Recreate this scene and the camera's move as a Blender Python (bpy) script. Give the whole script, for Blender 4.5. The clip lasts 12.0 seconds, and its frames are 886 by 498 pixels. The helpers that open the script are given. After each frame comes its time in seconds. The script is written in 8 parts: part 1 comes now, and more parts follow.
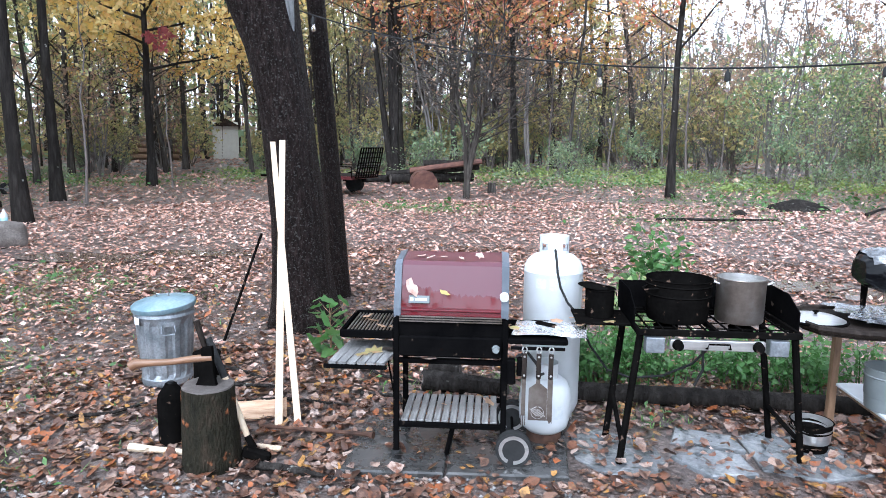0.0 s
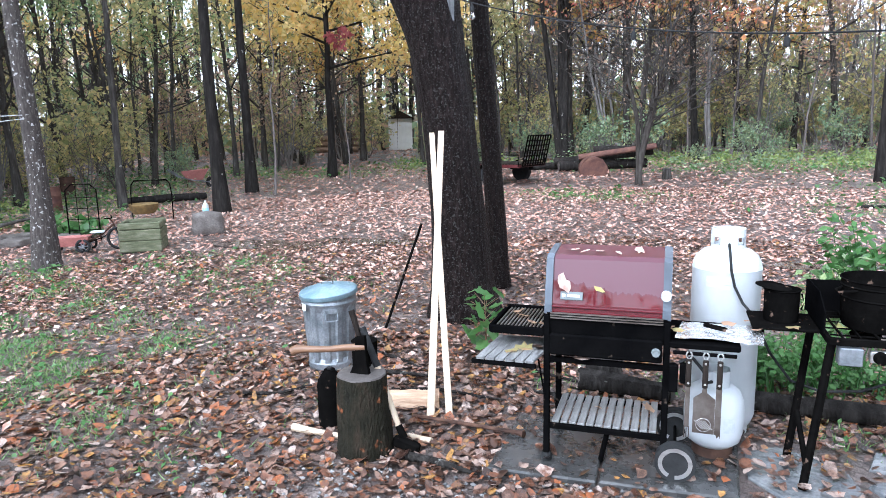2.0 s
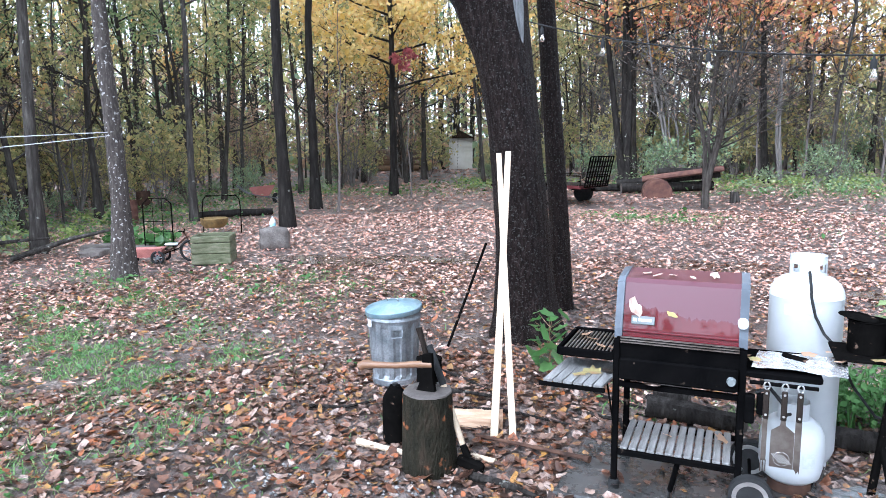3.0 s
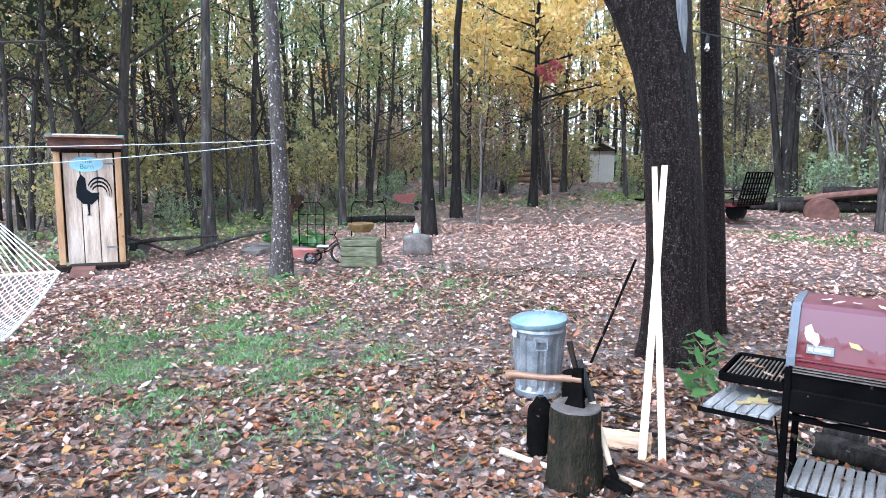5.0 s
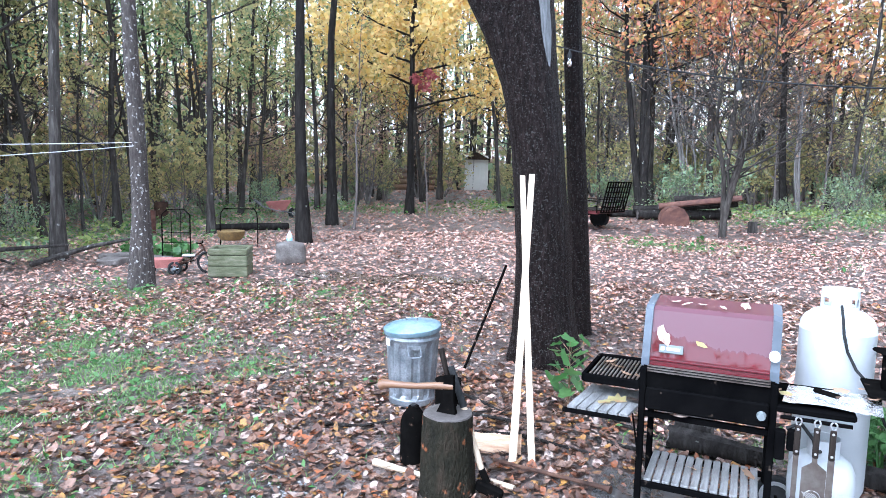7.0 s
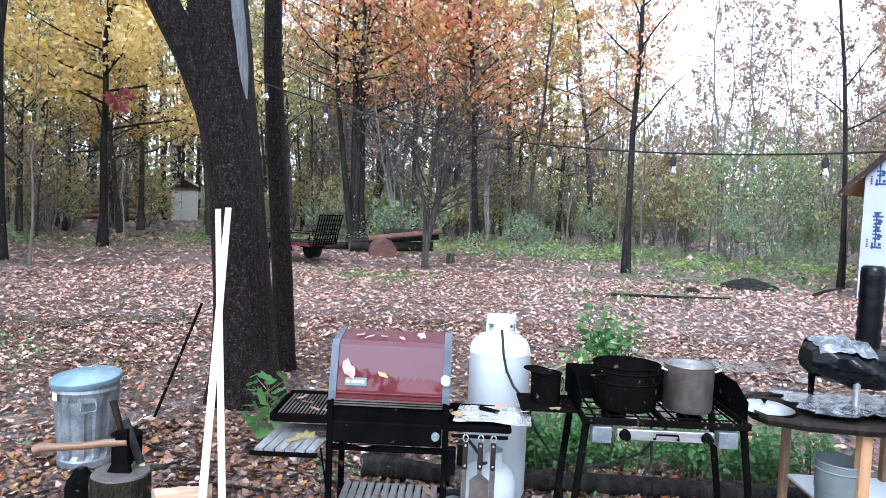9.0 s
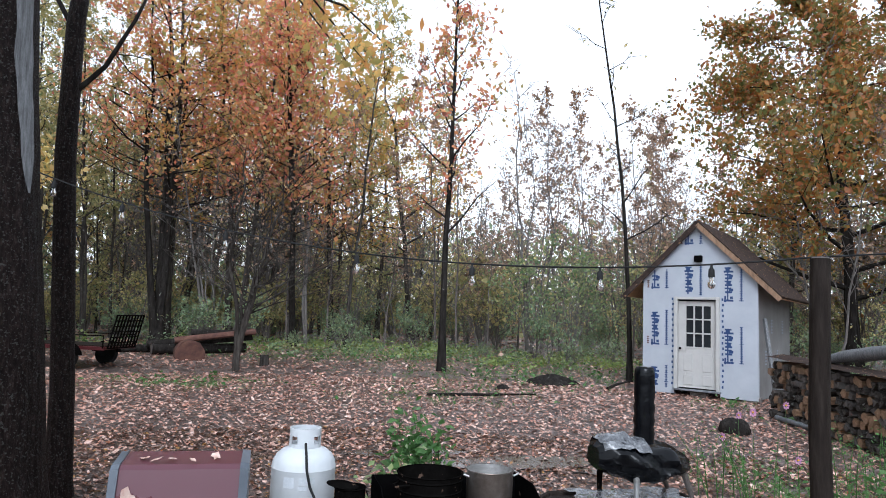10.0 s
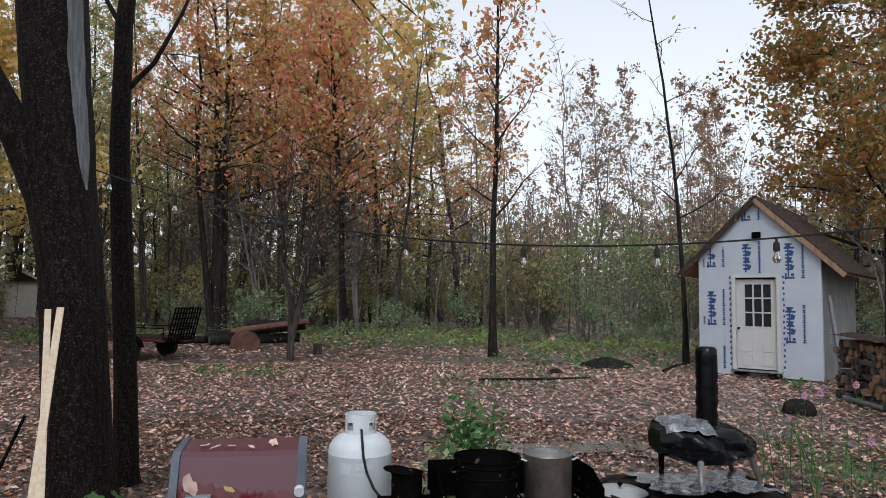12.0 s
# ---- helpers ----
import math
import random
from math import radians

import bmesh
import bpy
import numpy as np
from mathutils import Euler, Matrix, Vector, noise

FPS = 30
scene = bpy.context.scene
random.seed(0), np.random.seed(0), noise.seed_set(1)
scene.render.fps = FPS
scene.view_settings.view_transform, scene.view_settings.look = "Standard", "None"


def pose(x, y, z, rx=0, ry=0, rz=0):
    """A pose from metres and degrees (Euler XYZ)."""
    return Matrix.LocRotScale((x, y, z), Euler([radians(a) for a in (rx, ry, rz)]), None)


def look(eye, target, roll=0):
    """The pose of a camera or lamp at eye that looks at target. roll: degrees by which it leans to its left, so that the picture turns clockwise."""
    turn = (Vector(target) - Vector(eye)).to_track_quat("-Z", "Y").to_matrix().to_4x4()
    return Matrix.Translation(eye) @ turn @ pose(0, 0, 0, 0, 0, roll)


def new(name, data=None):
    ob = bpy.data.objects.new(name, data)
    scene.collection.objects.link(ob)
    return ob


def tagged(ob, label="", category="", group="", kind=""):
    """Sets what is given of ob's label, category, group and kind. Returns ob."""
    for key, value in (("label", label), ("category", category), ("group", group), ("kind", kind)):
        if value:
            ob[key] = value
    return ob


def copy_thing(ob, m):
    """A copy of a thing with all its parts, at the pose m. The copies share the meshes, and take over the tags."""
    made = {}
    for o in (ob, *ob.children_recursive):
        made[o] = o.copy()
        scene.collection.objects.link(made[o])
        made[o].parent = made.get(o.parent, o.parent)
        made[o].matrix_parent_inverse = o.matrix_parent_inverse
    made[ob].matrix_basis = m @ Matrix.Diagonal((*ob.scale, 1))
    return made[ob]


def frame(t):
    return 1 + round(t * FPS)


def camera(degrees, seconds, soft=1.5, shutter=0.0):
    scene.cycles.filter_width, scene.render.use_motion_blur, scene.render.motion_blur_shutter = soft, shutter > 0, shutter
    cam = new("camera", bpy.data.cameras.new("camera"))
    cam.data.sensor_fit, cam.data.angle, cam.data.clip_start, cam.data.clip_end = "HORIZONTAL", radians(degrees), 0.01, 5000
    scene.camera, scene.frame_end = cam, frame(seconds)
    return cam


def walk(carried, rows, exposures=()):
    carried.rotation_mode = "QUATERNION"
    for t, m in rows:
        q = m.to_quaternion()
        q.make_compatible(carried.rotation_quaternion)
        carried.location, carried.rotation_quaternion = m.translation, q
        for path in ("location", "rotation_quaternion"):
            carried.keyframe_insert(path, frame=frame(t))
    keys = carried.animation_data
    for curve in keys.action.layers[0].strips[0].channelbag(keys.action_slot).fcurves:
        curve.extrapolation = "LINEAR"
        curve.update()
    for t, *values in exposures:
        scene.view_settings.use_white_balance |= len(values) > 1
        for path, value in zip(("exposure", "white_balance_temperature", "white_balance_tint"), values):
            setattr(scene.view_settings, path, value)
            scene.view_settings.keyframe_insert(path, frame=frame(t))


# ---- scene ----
cam = camera(66.8, 12.0, soft=0.9)
PATH = [
    (0, (0.122, -0.235, 1.802), (-0.026, 1.734, 1.488), 0.6),
    (0.5, (0.113, -0.22, 1.806), (-0.099, 1.749, 1.526), -0.4),
    (1, (0.162, -0.081, 1.807), (-0.24, 1.853, 1.493), 0.6),
    (1.5, (0.198, -0.033, 1.804), (-0.414, 1.84, 1.463), -0.7),
    (2, (0.197, -0.07, 1.806), (-0.442, 1.793, 1.459), -1.3),
    (2.5, (0.184, -0.093, 1.808), (-0.509, 1.754, 1.48), -1.2),
    (3, (0.14, -0.116, 1.813), (-0.658, 1.695, 1.525), -0.7),
    (3.5, (0.08, -0.111, 1.812), (-0.855, 1.63, 1.502), -0.1),
    (3.7, (0.076, -0.121, 1.814), (-0.913, 1.59, 1.506), -0.1),
    (5.3, (0.035, -0.191, 1.807), (-1.11, 1.43, 1.56), 0.5),
    (5.5, (0.03, -0.161, 1.803), (-1.099, 1.472, 1.559), 0.6),
    (6, (-0.001, -0.154, 1.805), (-1.052, 1.525, 1.533), 1.4),
    (6.5, (0.056, -0.126, 1.797), (-0.893, 1.616, 1.546), 0.8),
    (6.7, (0.048, -0.128, 1.806), (-0.854, 1.641, 1.566), 1.0),
    (8.5, (0.182, -0.09, 1.817), (-0.148, 1.874, 1.627), 1.1),
    (9, (0.218, -0.089, 1.847), (0.177, 1.907, 1.736), 2.4),
    (9.5, (0.282, -0.098, 1.897), (0.528, 1.886, 1.945), 2.6),
    (10, (0.302, -0.12, 1.914), (0.77, 1.814, 2.113), 2.3),
    (10.5, (0.31, -0.089, 1.914), (0.751, 1.849, 2.132), 1.0),
    (11, (0.312, -0.024, 1.893), (0.736, 1.918, 2.11), 0.6),
    (11.5, (0.308, -0.012, 1.885), (0.692, 1.943, 2.062), 0.6),
    (12, (0.303, -0.048, 1.897), (0.635, 1.919, 2.052), 0.9),
]
walk(cam, [(t, look(eye, target, roll)) for t, eye, target, roll in PATH],
     exposures=[(0, 1.17, 5340, 10), (3.7, 1.42, 5180, 10), (6.7, 1.56, 5020, 10), (8.5, 1.4, 5130, 10), (9.2, 1.0, 5200, 10), (10.0, 0.18, 5600, 10), (10.5, -0.1, 5780, 10), (12, -0.38, 5880, 10)])

# ---- world, sun ----
world = bpy.data.worlds.new("overcast_world")
scene.world = world
world.use_nodes = True
wn, wl = world.node_tree.nodes, world.node_tree.links
sky = wn.new("ShaderNodeTexSky")
sky.sky_type = "NISHITA"
sky.sun_disc = False
sky.sun_elevation = radians(48)
sky.sun_rotation = radians(200)
sky.dust_density = 2.0
sky.air_density = 2.0
pale = wn.new("ShaderNodeHueSaturation")
pale.inputs["Saturation"].default_value = 0.06
pale.inputs["Value"].default_value = 1.7
wl.new(sky.outputs[0], pale.inputs["Color"])
wl.new(pale.outputs[0], wn["Background"].inputs["Color"])
wn["Background"].inputs["Strength"].default_value = 0.15
sun = new("sun", bpy.data.lights.new("sun", "SUN"))
sun.data.energy = 1.4
sun.data.angle = radians(25)
sun.data.color = (1.0, 0.97, 0.93)
sun.matrix_world = look((-6, -14, 22), (0, 8, 0))

# ---- materials ----


def shade(name, stops, scale=8.0, rough=0.7, bump=0.3, detail=6.0, stretch=(1, 1, 1), metal=0.0, speck=None,
          per=None, wet=0.0, fine=0.0, coat=0.0, bump_scale=None, dist=0.01, spec=0.4):
    """A surface whose colour runs through stops by noise, with relief; speck: (colour, scale, amount); per: island or object."""
    m = bpy.data.materials.new(name)
    m.use_nodes = True
    n, l = m.node_tree.nodes, m.node_tree.links
    b = n["Principled BSDF"]
    tc = n.new("ShaderNodeTexCoord")
    mp = n.new("ShaderNodeMapping")
    mp.inputs["Scale"].default_value = stretch
    l.new(tc.outputs["Object"], mp.inputs["Vector"])
    no = n.new("ShaderNodeTexNoise")
    no.inputs["Scale"].default_value = scale
    no.inputs["Detail"].default_value = detail
    no.inputs["Roughness"].default_value = 0.65
    l.new(mp.outputs[0], no.inputs["Vector"])
    ramp = n.new("ShaderNodeValToRGB")
    e = ramp.color_ramp.elements
    while len(e) < len(stops):
        e.new(0.5)
    for i, c in enumerate(stops):
        lo, hi = (0.02, 0.98) if per else (0.28, 0.72)
        e[i].position = lo + (hi - lo) * i / max(1, len(stops) - 1)
        e[i].color = (*c, 1)
    if per:
        src = n.new("ShaderNodeNewGeometry").outputs["Random Per Island"] if per == "island" else n.new("ShaderNodeObjectInfo").outputs["Random"]
        mx = n.new("ShaderNodeMath")
        mx.operation = "MULTIPLY_ADD"
        l.new(no.outputs["Fac"], mx.inputs[0])
        mx.inputs[1].default_value = 0.35
        sub = n.new("ShaderNodeMath")
        sub.operation = "SUBTRACT"
        l.new(src, sub.inputs[0])
        sub.inputs[1].default_value = 0.17
        l.new(sub.outputs[0], mx.inputs[2])
        l.new(mx.outputs[0], ramp.inputs[0])
    else:
        l.new(no.outputs["Fac"], ramp.inputs[0])
    col = ramp.outputs[0]
    if fine:
        f = n.new("ShaderNodeTexNoise")
        f.inputs["Scale"].default_value = scale * 9
        f.inputs["Detail"].default_value = 4
        l.new(mp.outputs[0], f.inputs["Vector"])
        fm = n.new("ShaderNodeMix")
        fm.data_type = "RGBA"
        fm.blend_type = "OVERLAY"
        fm.inputs[0].default_value = fine
        l.new(col, fm.inputs[6])
        l.new(f.outputs["Fac"], fm.inputs[7])
        col = fm.outputs[2]
    if speck:
        s = n.new("ShaderNodeTexNoise")
        s.inputs["Scale"].default_value = speck[1]
        s.inputs["Detail"].default_value = 5
        l.new(tc.outputs["Object"], s.inputs["Vector"])
        sr = n.new("ShaderNodeMapRange")
        sr.inputs[1].default_value = speck[2]
        sr.inputs[2].default_value = speck[2] + 0.05
        l.new(s.outputs["Fac"], sr.inputs[0])
        sm = n.new("ShaderNodeMix")
        sm.data_type = "RGBA"
        l.new(sr.outputs[0], sm.inputs[0])
        l.new(col, sm.inputs[6])
        sm.inputs[7].default_value = (*speck[0], 1)
        col = sm.outputs[2]
    l.new(col, b.inputs["Base Color"])
    b.inputs["Metallic"].default_value = metal
    b.inputs["Specular IOR Level"].default_value = spec
    b.inputs["Coat Weight"].default_value = coat
    b.inputs["Coat Roughness"].default_value = 0.03
    rr = n.new("ShaderNodeMapRange")
    rr.inputs[3].default_value = max(0.03, rough - 0.15 - wet)
    rr.inputs[4].default_value = min(1.0, rough + 0.15)
    l.new(no.outputs["Fac"], rr.inputs[0])
    l.new(rr.outputs[0], b.inputs["Roughness"])
    if bump:
        bn = n.new("ShaderNodeTexNoise")
        bn.inputs["Scale"].default_value = bump_scale or scale * 4
        bn.inputs["Detail"].default_value = 6
        l.new(mp.outputs[0], bn.inputs["Vector"])
        bp = n.new("ShaderNodeBump")
        bp.inputs["Strength"].default_value = bump
        bp.inputs["Distance"].default_value = dist
        l.new(bn.outputs["Fac"], bp.inputs["Height"])
        l.new(bp.outputs[0], b.inputs["Normal"])
    return m


def leafy(name, stops, rough=0.5, through_light=0.52):
    """Thin leaf: colour by leaf, some light passing through."""
    m = shade(name, stops, scale=14, rough=rough, bump=0, per="island")
    n, l = m.node_tree.nodes, m.node_tree.links
    b = n["Principled BSDF"]
    t = n.new("ShaderNodeBsdfTranslucent")
    mix = n.new("ShaderNodeMixShader")
    mix.inputs[0].default_value = through_light
    l.new(b.inputs["Base Color"].links[0].from_socket, t.inputs["Color"])
    l.new(b.outputs[0], mix.inputs[1])
    l.new(t.outputs[0], mix.inputs[2])
    l.new(mix.outputs[0], n["Material Output"].inputs["Surface"])
    return m


M = {}
M["bark"] = shade("wet_bark", [(0.0034, 0.0021, 0.0018), (0.0115, 0.0071, 0.0062), (0.044, 0.031, 0.0275)], 8, 0.55, 1.0, stretch=(5, 5, 1.4), speck=((0.062, 0.059, 0.054), 58, 0.585), dist=0.05, wet=0.1, spec=0.08, fine=0.7)
M["bark_grey"] = shade("grey_bark", [(0.02, 0.0175, 0.0155), (0.05, 0.044, 0.039), (0.115, 0.104, 0.094)], 4, 0.85, 0.9, stretch=(4, 4, 0.6), speck=((0.26, 0.26, 0.235), 9, 0.66), dist=0.03, spec=0.08)
M["bark_dark"] = shade("dark_bark", [(0.006, 0.0054, 0.0048), (0.0168, 0.0144, 0.0126), (0.039, 0.0348, 0.0312)], 4, 0.9, 0.8, stretch=(3, 3, 0.5), speck=((0.25, 0.25, 0.22), 7, 0.70), dist=0.03, spec=0.08)
M["bark_pale"] = shade("pale_lichen_bark", [(0.02, 0.0155, 0.013), (0.052, 0.041, 0.035), (0.125, 0.107, 0.096)], 9, 0.9, 1.0, stretch=(4, 4, 0.8), speck=((0.40, 0.39, 0.37), 24, 0.61), dist=0.03, fine=0.6)
M["bare_wood"] = shade("bare_weathered_wood", [(0.045, 0.046, 0.046), (0.12, 0.122, 0.126), (0.20, 0.205, 0.212)], 7, 0.7, 0.6, stretch=(6, 6, 0.5), fine=0.5)
M["twig"] = shade("twigs", [(0.07, 0.0602, 0.0532), (0.168, 0.14, 0.126)], 3, 0.85, 0)
M["twig_grey"] = shade("grey_twigs", [(0.09, 0.081, 0.075), (0.21, 0.19, 0.174)], 3, 0.85, 0)
M["leaf_yellow"] = leafy("yellow_leaves", [(0.66, 0.45, 0.11), (0.80, 0.60, 0.20), (0.84, 0.68, 0.34), (0.56, 0.46, 0.15), (0.82, 0.64, 0.28), (0.72, 0.46, 0.16)])
M["leaf_orange"] = leafy("orange_leaves", [(0.605, 0.193, 0.109), (0.75, 0.351, 0.133), (0.605, 0.158, 0.145), (0.75, 0.508, 0.205), (0.411, 0.363, 0.158), (0.532, 0.205, 0.17), (0.774, 0.4, 0.145), (0.363, 0.363, 0.145)])
M["leaf_gold"] = leafy("gold_green_leaves", [(0.33, 0.316, 0.0963), (0.605, 0.399, 0.11), (0.742, 0.344, 0.11), (0.399, 0.385, 0.124), (0.825, 0.509, 0.151)])
M["bark_wood"] = shade("woodland_bark", [(0.017, 0.0145, 0.0125), (0.043, 0.037, 0.032), (0.095, 0.086, 0.076)], 4, 0.9, 0.7, stretch=(3, 3, 0.5), speck=((0.22, 0.22, 0.19), 8, 0.68), dist=0.03, spec=0.08)
M["leaf_maple"] = leafy("turning_maple_leaves", [(0.30, 0.10, 0.028), (0.42, 0.175, 0.04), (0.12, 0.14, 0.04), (0.19, 0.18, 0.055), (0.40, 0.13, 0.05), (0.10, 0.13, 0.04), (0.46, 0.24, 0.057), (0.16, 0.16, 0.05)])
M["leaf_olive"] = leafy("olive_leaves", [(0.216, 0.235, 0.098), (0.372, 0.372, 0.157), (0.568, 0.49, 0.216), (0.294, 0.294, 0.137), (0.745, 0.568, 0.235)])
M["leaf_green"] = leafy("green_leaves", [(0.113, 0.189, 0.0756), (0.209, 0.302, 0.132), (0.322, 0.398, 0.169), (0.189, 0.246, 0.132), (0.549, 0.491, 0.209)])
M["leaf_grey"] = leafy("grey_green_leaves", [(0.149, 0.23, 0.127), (0.23, 0.333, 0.184), (0.345, 0.448, 0.265), (0.184, 0.218, 0.115), (0.414, 0.425, 0.207)])
M["leaf_red"] = leafy("red_leaves", [(0.30, 0.06, 0.07), (0.40, 0.10, 0.11), (0.46, 0.17, 0.16)])
M["leaf_brown"] = leafy("brown_leaves", [(0.20, 0.14, 0.10), (0.38, 0.25, 0.18), (0.52, 0.33, 0.21), (0.33, 0.28, 0.20)])
M["leaf_weed"] = leafy("weed_leaves", [(0.051, 0.133, 0.0306), (0.0918, 0.204, 0.056), (0.133, 0.245, 0.0816), (0.0714, 0.154, 0.051)], rough=0.4)
M["leaf_fern"] = leafy("fern_leaves", [(0.17, 0.25, 0.07), (0.27, 0.36, 0.11), (0.38, 0.43, 0.15), (0.22, 0.29, 0.09)])
M["needle"] = leafy("dark_needles", [(0.018, 0.03, 0.014), (0.035, 0.055, 0.025), (0.06, 0.075, 0.04)])
M["grass"] = leafy("grass_blades", [(0.09, 0.17, 0.06), (0.15, 0.27, 0.09), (0.22, 0.33, 0.12), (0.30, 0.36, 0.16)])
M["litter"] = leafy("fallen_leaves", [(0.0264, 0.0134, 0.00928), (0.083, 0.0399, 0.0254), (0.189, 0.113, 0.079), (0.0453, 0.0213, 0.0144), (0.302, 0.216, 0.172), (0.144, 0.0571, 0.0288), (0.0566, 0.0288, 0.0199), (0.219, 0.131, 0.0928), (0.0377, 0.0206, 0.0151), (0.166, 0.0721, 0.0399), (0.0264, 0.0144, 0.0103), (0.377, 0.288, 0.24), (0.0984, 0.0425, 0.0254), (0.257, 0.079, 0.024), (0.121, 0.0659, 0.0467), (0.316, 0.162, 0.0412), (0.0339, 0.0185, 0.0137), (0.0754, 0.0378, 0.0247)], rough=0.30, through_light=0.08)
# paler leaf set: the far ground's wet sheen is put into the colour
M["litter_pale"] = leafy("reddish_fallen_leaves", [(0.258, 0.131, 0.0966), (0.414, 0.225, 0.17), (0.607, 0.419, 0.34), (0.313, 0.152, 0.11), (0.478, 0.248, 0.175), (0.662, 0.506, 0.432), (0.368, 0.175, 0.124), (0.552, 0.345, 0.267), (0.23, 0.115, 0.0828), (0.506, 0.331, 0.267)], rough=0.28, through_light=0.08)
M["gravel"] = shade("gravel", [(0.05, 0.05, 0.05), (0.13, 0.125, 0.12), (0.24, 0.23, 0.22)], 6, 0.6, 0.2, per="island")
M["black_paint"] = shade("black_enamel", [(0.00168, 0.00168, 0.00189), (0.0042, 0.00399, 0.00399)], 6, 0.4, 0.12, spec=0.0, speck=((0.06, 0.045, 0.035), 14, 0.68))
M["black_iron"] = shade("blackened_iron", [(0.00196, 0.00181, 0.00176), (0.00588, 0.00539, 0.0049)], 9, 0.5, 0.3, spec=0.0, speck=((0.09, 0.06, 0.045), 25, 0.66))
M["enamel_red"] = shade("wet_red_enamel", [(0.055, 0.0035, 0.006), (0.085, 0.006, 0.010)], 3, 0.2, 0.04, coat=0.75, bump_scale=90, dist=0.001, spec=0.1)


def sheen_enamel():
    """Wet red enamel: the upper part's lilac sheen is mixed into its colour, with a ragged lower edge."""
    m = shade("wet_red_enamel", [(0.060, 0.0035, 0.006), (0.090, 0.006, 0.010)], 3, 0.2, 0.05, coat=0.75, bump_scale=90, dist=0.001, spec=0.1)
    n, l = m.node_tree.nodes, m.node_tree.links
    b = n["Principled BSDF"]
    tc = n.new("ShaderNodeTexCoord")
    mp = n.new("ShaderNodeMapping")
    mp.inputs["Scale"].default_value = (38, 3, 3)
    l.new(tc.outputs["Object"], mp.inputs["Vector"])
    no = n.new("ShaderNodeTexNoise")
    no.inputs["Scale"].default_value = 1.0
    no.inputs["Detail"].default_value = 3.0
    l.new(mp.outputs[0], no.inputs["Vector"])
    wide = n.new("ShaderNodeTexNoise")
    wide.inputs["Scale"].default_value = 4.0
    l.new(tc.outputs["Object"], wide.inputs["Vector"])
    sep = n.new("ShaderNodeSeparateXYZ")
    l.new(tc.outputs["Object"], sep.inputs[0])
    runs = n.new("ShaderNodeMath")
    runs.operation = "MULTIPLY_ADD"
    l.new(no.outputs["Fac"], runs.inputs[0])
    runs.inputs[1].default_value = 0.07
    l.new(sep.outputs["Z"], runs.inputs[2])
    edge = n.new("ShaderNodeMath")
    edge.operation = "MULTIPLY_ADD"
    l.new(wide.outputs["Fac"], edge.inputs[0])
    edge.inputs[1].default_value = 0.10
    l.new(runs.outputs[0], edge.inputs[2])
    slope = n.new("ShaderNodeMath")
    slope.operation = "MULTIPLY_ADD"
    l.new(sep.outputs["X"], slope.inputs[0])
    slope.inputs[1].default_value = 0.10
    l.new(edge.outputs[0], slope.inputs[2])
    sheen = n.new("ShaderNodeMapRange")
    sheen.inputs[1].default_value = 1.018
    sheen.inputs[2].default_value = 1.030
    l.new(slope.outputs[0], sheen.inputs[0])
    # lilac sheen painted into the base colour above the ragged edge
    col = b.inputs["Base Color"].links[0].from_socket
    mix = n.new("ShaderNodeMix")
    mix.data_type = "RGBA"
    l.new(sheen.outputs[0], mix.inputs[0])
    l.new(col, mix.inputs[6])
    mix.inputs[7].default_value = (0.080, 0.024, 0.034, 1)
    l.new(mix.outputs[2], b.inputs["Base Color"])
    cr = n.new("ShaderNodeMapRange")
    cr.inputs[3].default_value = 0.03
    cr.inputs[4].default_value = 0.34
    l.new(sheen.outputs[0], cr.inputs[0])
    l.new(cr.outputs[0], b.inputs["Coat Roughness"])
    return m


M["lid_front"] = sheen_enamel()
M["lid_end"] = shade("blue_grey_cast_end", [(0.06, 0.07, 0.085), (0.10, 0.115, 0.135)], 6, 0.4, 0.1)
M["steel"] = shade("brushed_steel", [(0.42, 0.41, 0.40), (0.62, 0.61, 0.60)], 5, 0.35, 0.1, stretch=(1, 12, 12), metal=0.9)
M["steel_dull"] = shade("stained_steel", [(0.072, 0.0562, 0.0461), (0.158, 0.133, 0.115), (0.245, 0.227, 0.212)], 6, 0.42, 0.15, metal=0.8)
M["galvanized"] = shade("galvanized_steel", [(0.11, 0.125, 0.14), (0.20, 0.215, 0.23), (0.33, 0.345, 0.36)], 7, 0.40, 0.15, metal=0.6, fine=0.45)
M["galv_lid"] = shade("bluish_galvanized_lid", [(0.111, 0.187, 0.221), (0.178, 0.255, 0.293), (0.281, 0.348, 0.383)], 5, 0.42, 0.2, metal=0.4, fine=0.3)
M["white_paint"] = shade("chalky_white_paint", [(0.439, 0.462, 0.476), (0.545, 0.56, 0.568)], 4, 0.42, 0.05, speck=((0.45, 0.42, 0.38), 40, 0.72))
M["grey_slat"] = shade("grey_weathered_slats", [(0.081, 0.0792, 0.0765), (0.153, 0.15, 0.146), (0.243, 0.239, 0.23)], 5, 0.55, 0.4, stretch=(8, 1, 8), fine=0.4, wet=0.2)
M["pine"] = shade("fresh_pine", [(0.37, 0.273, 0.176), (0.458, 0.361, 0.255), (0.528, 0.44, 0.334)], 4, 0.55, 0.15, stretch=(10, 10, 0.6))
M["pine_aged"] = shade("aged_pine_boards", [(0.26, 0.18, 0.125), (0.50, 0.40, 0.31), (0.70, 0.62, 0.53)], 2.2, 0.7, 0.3, stretch=(4, 4, 0.5), fine=0.35, per=None)
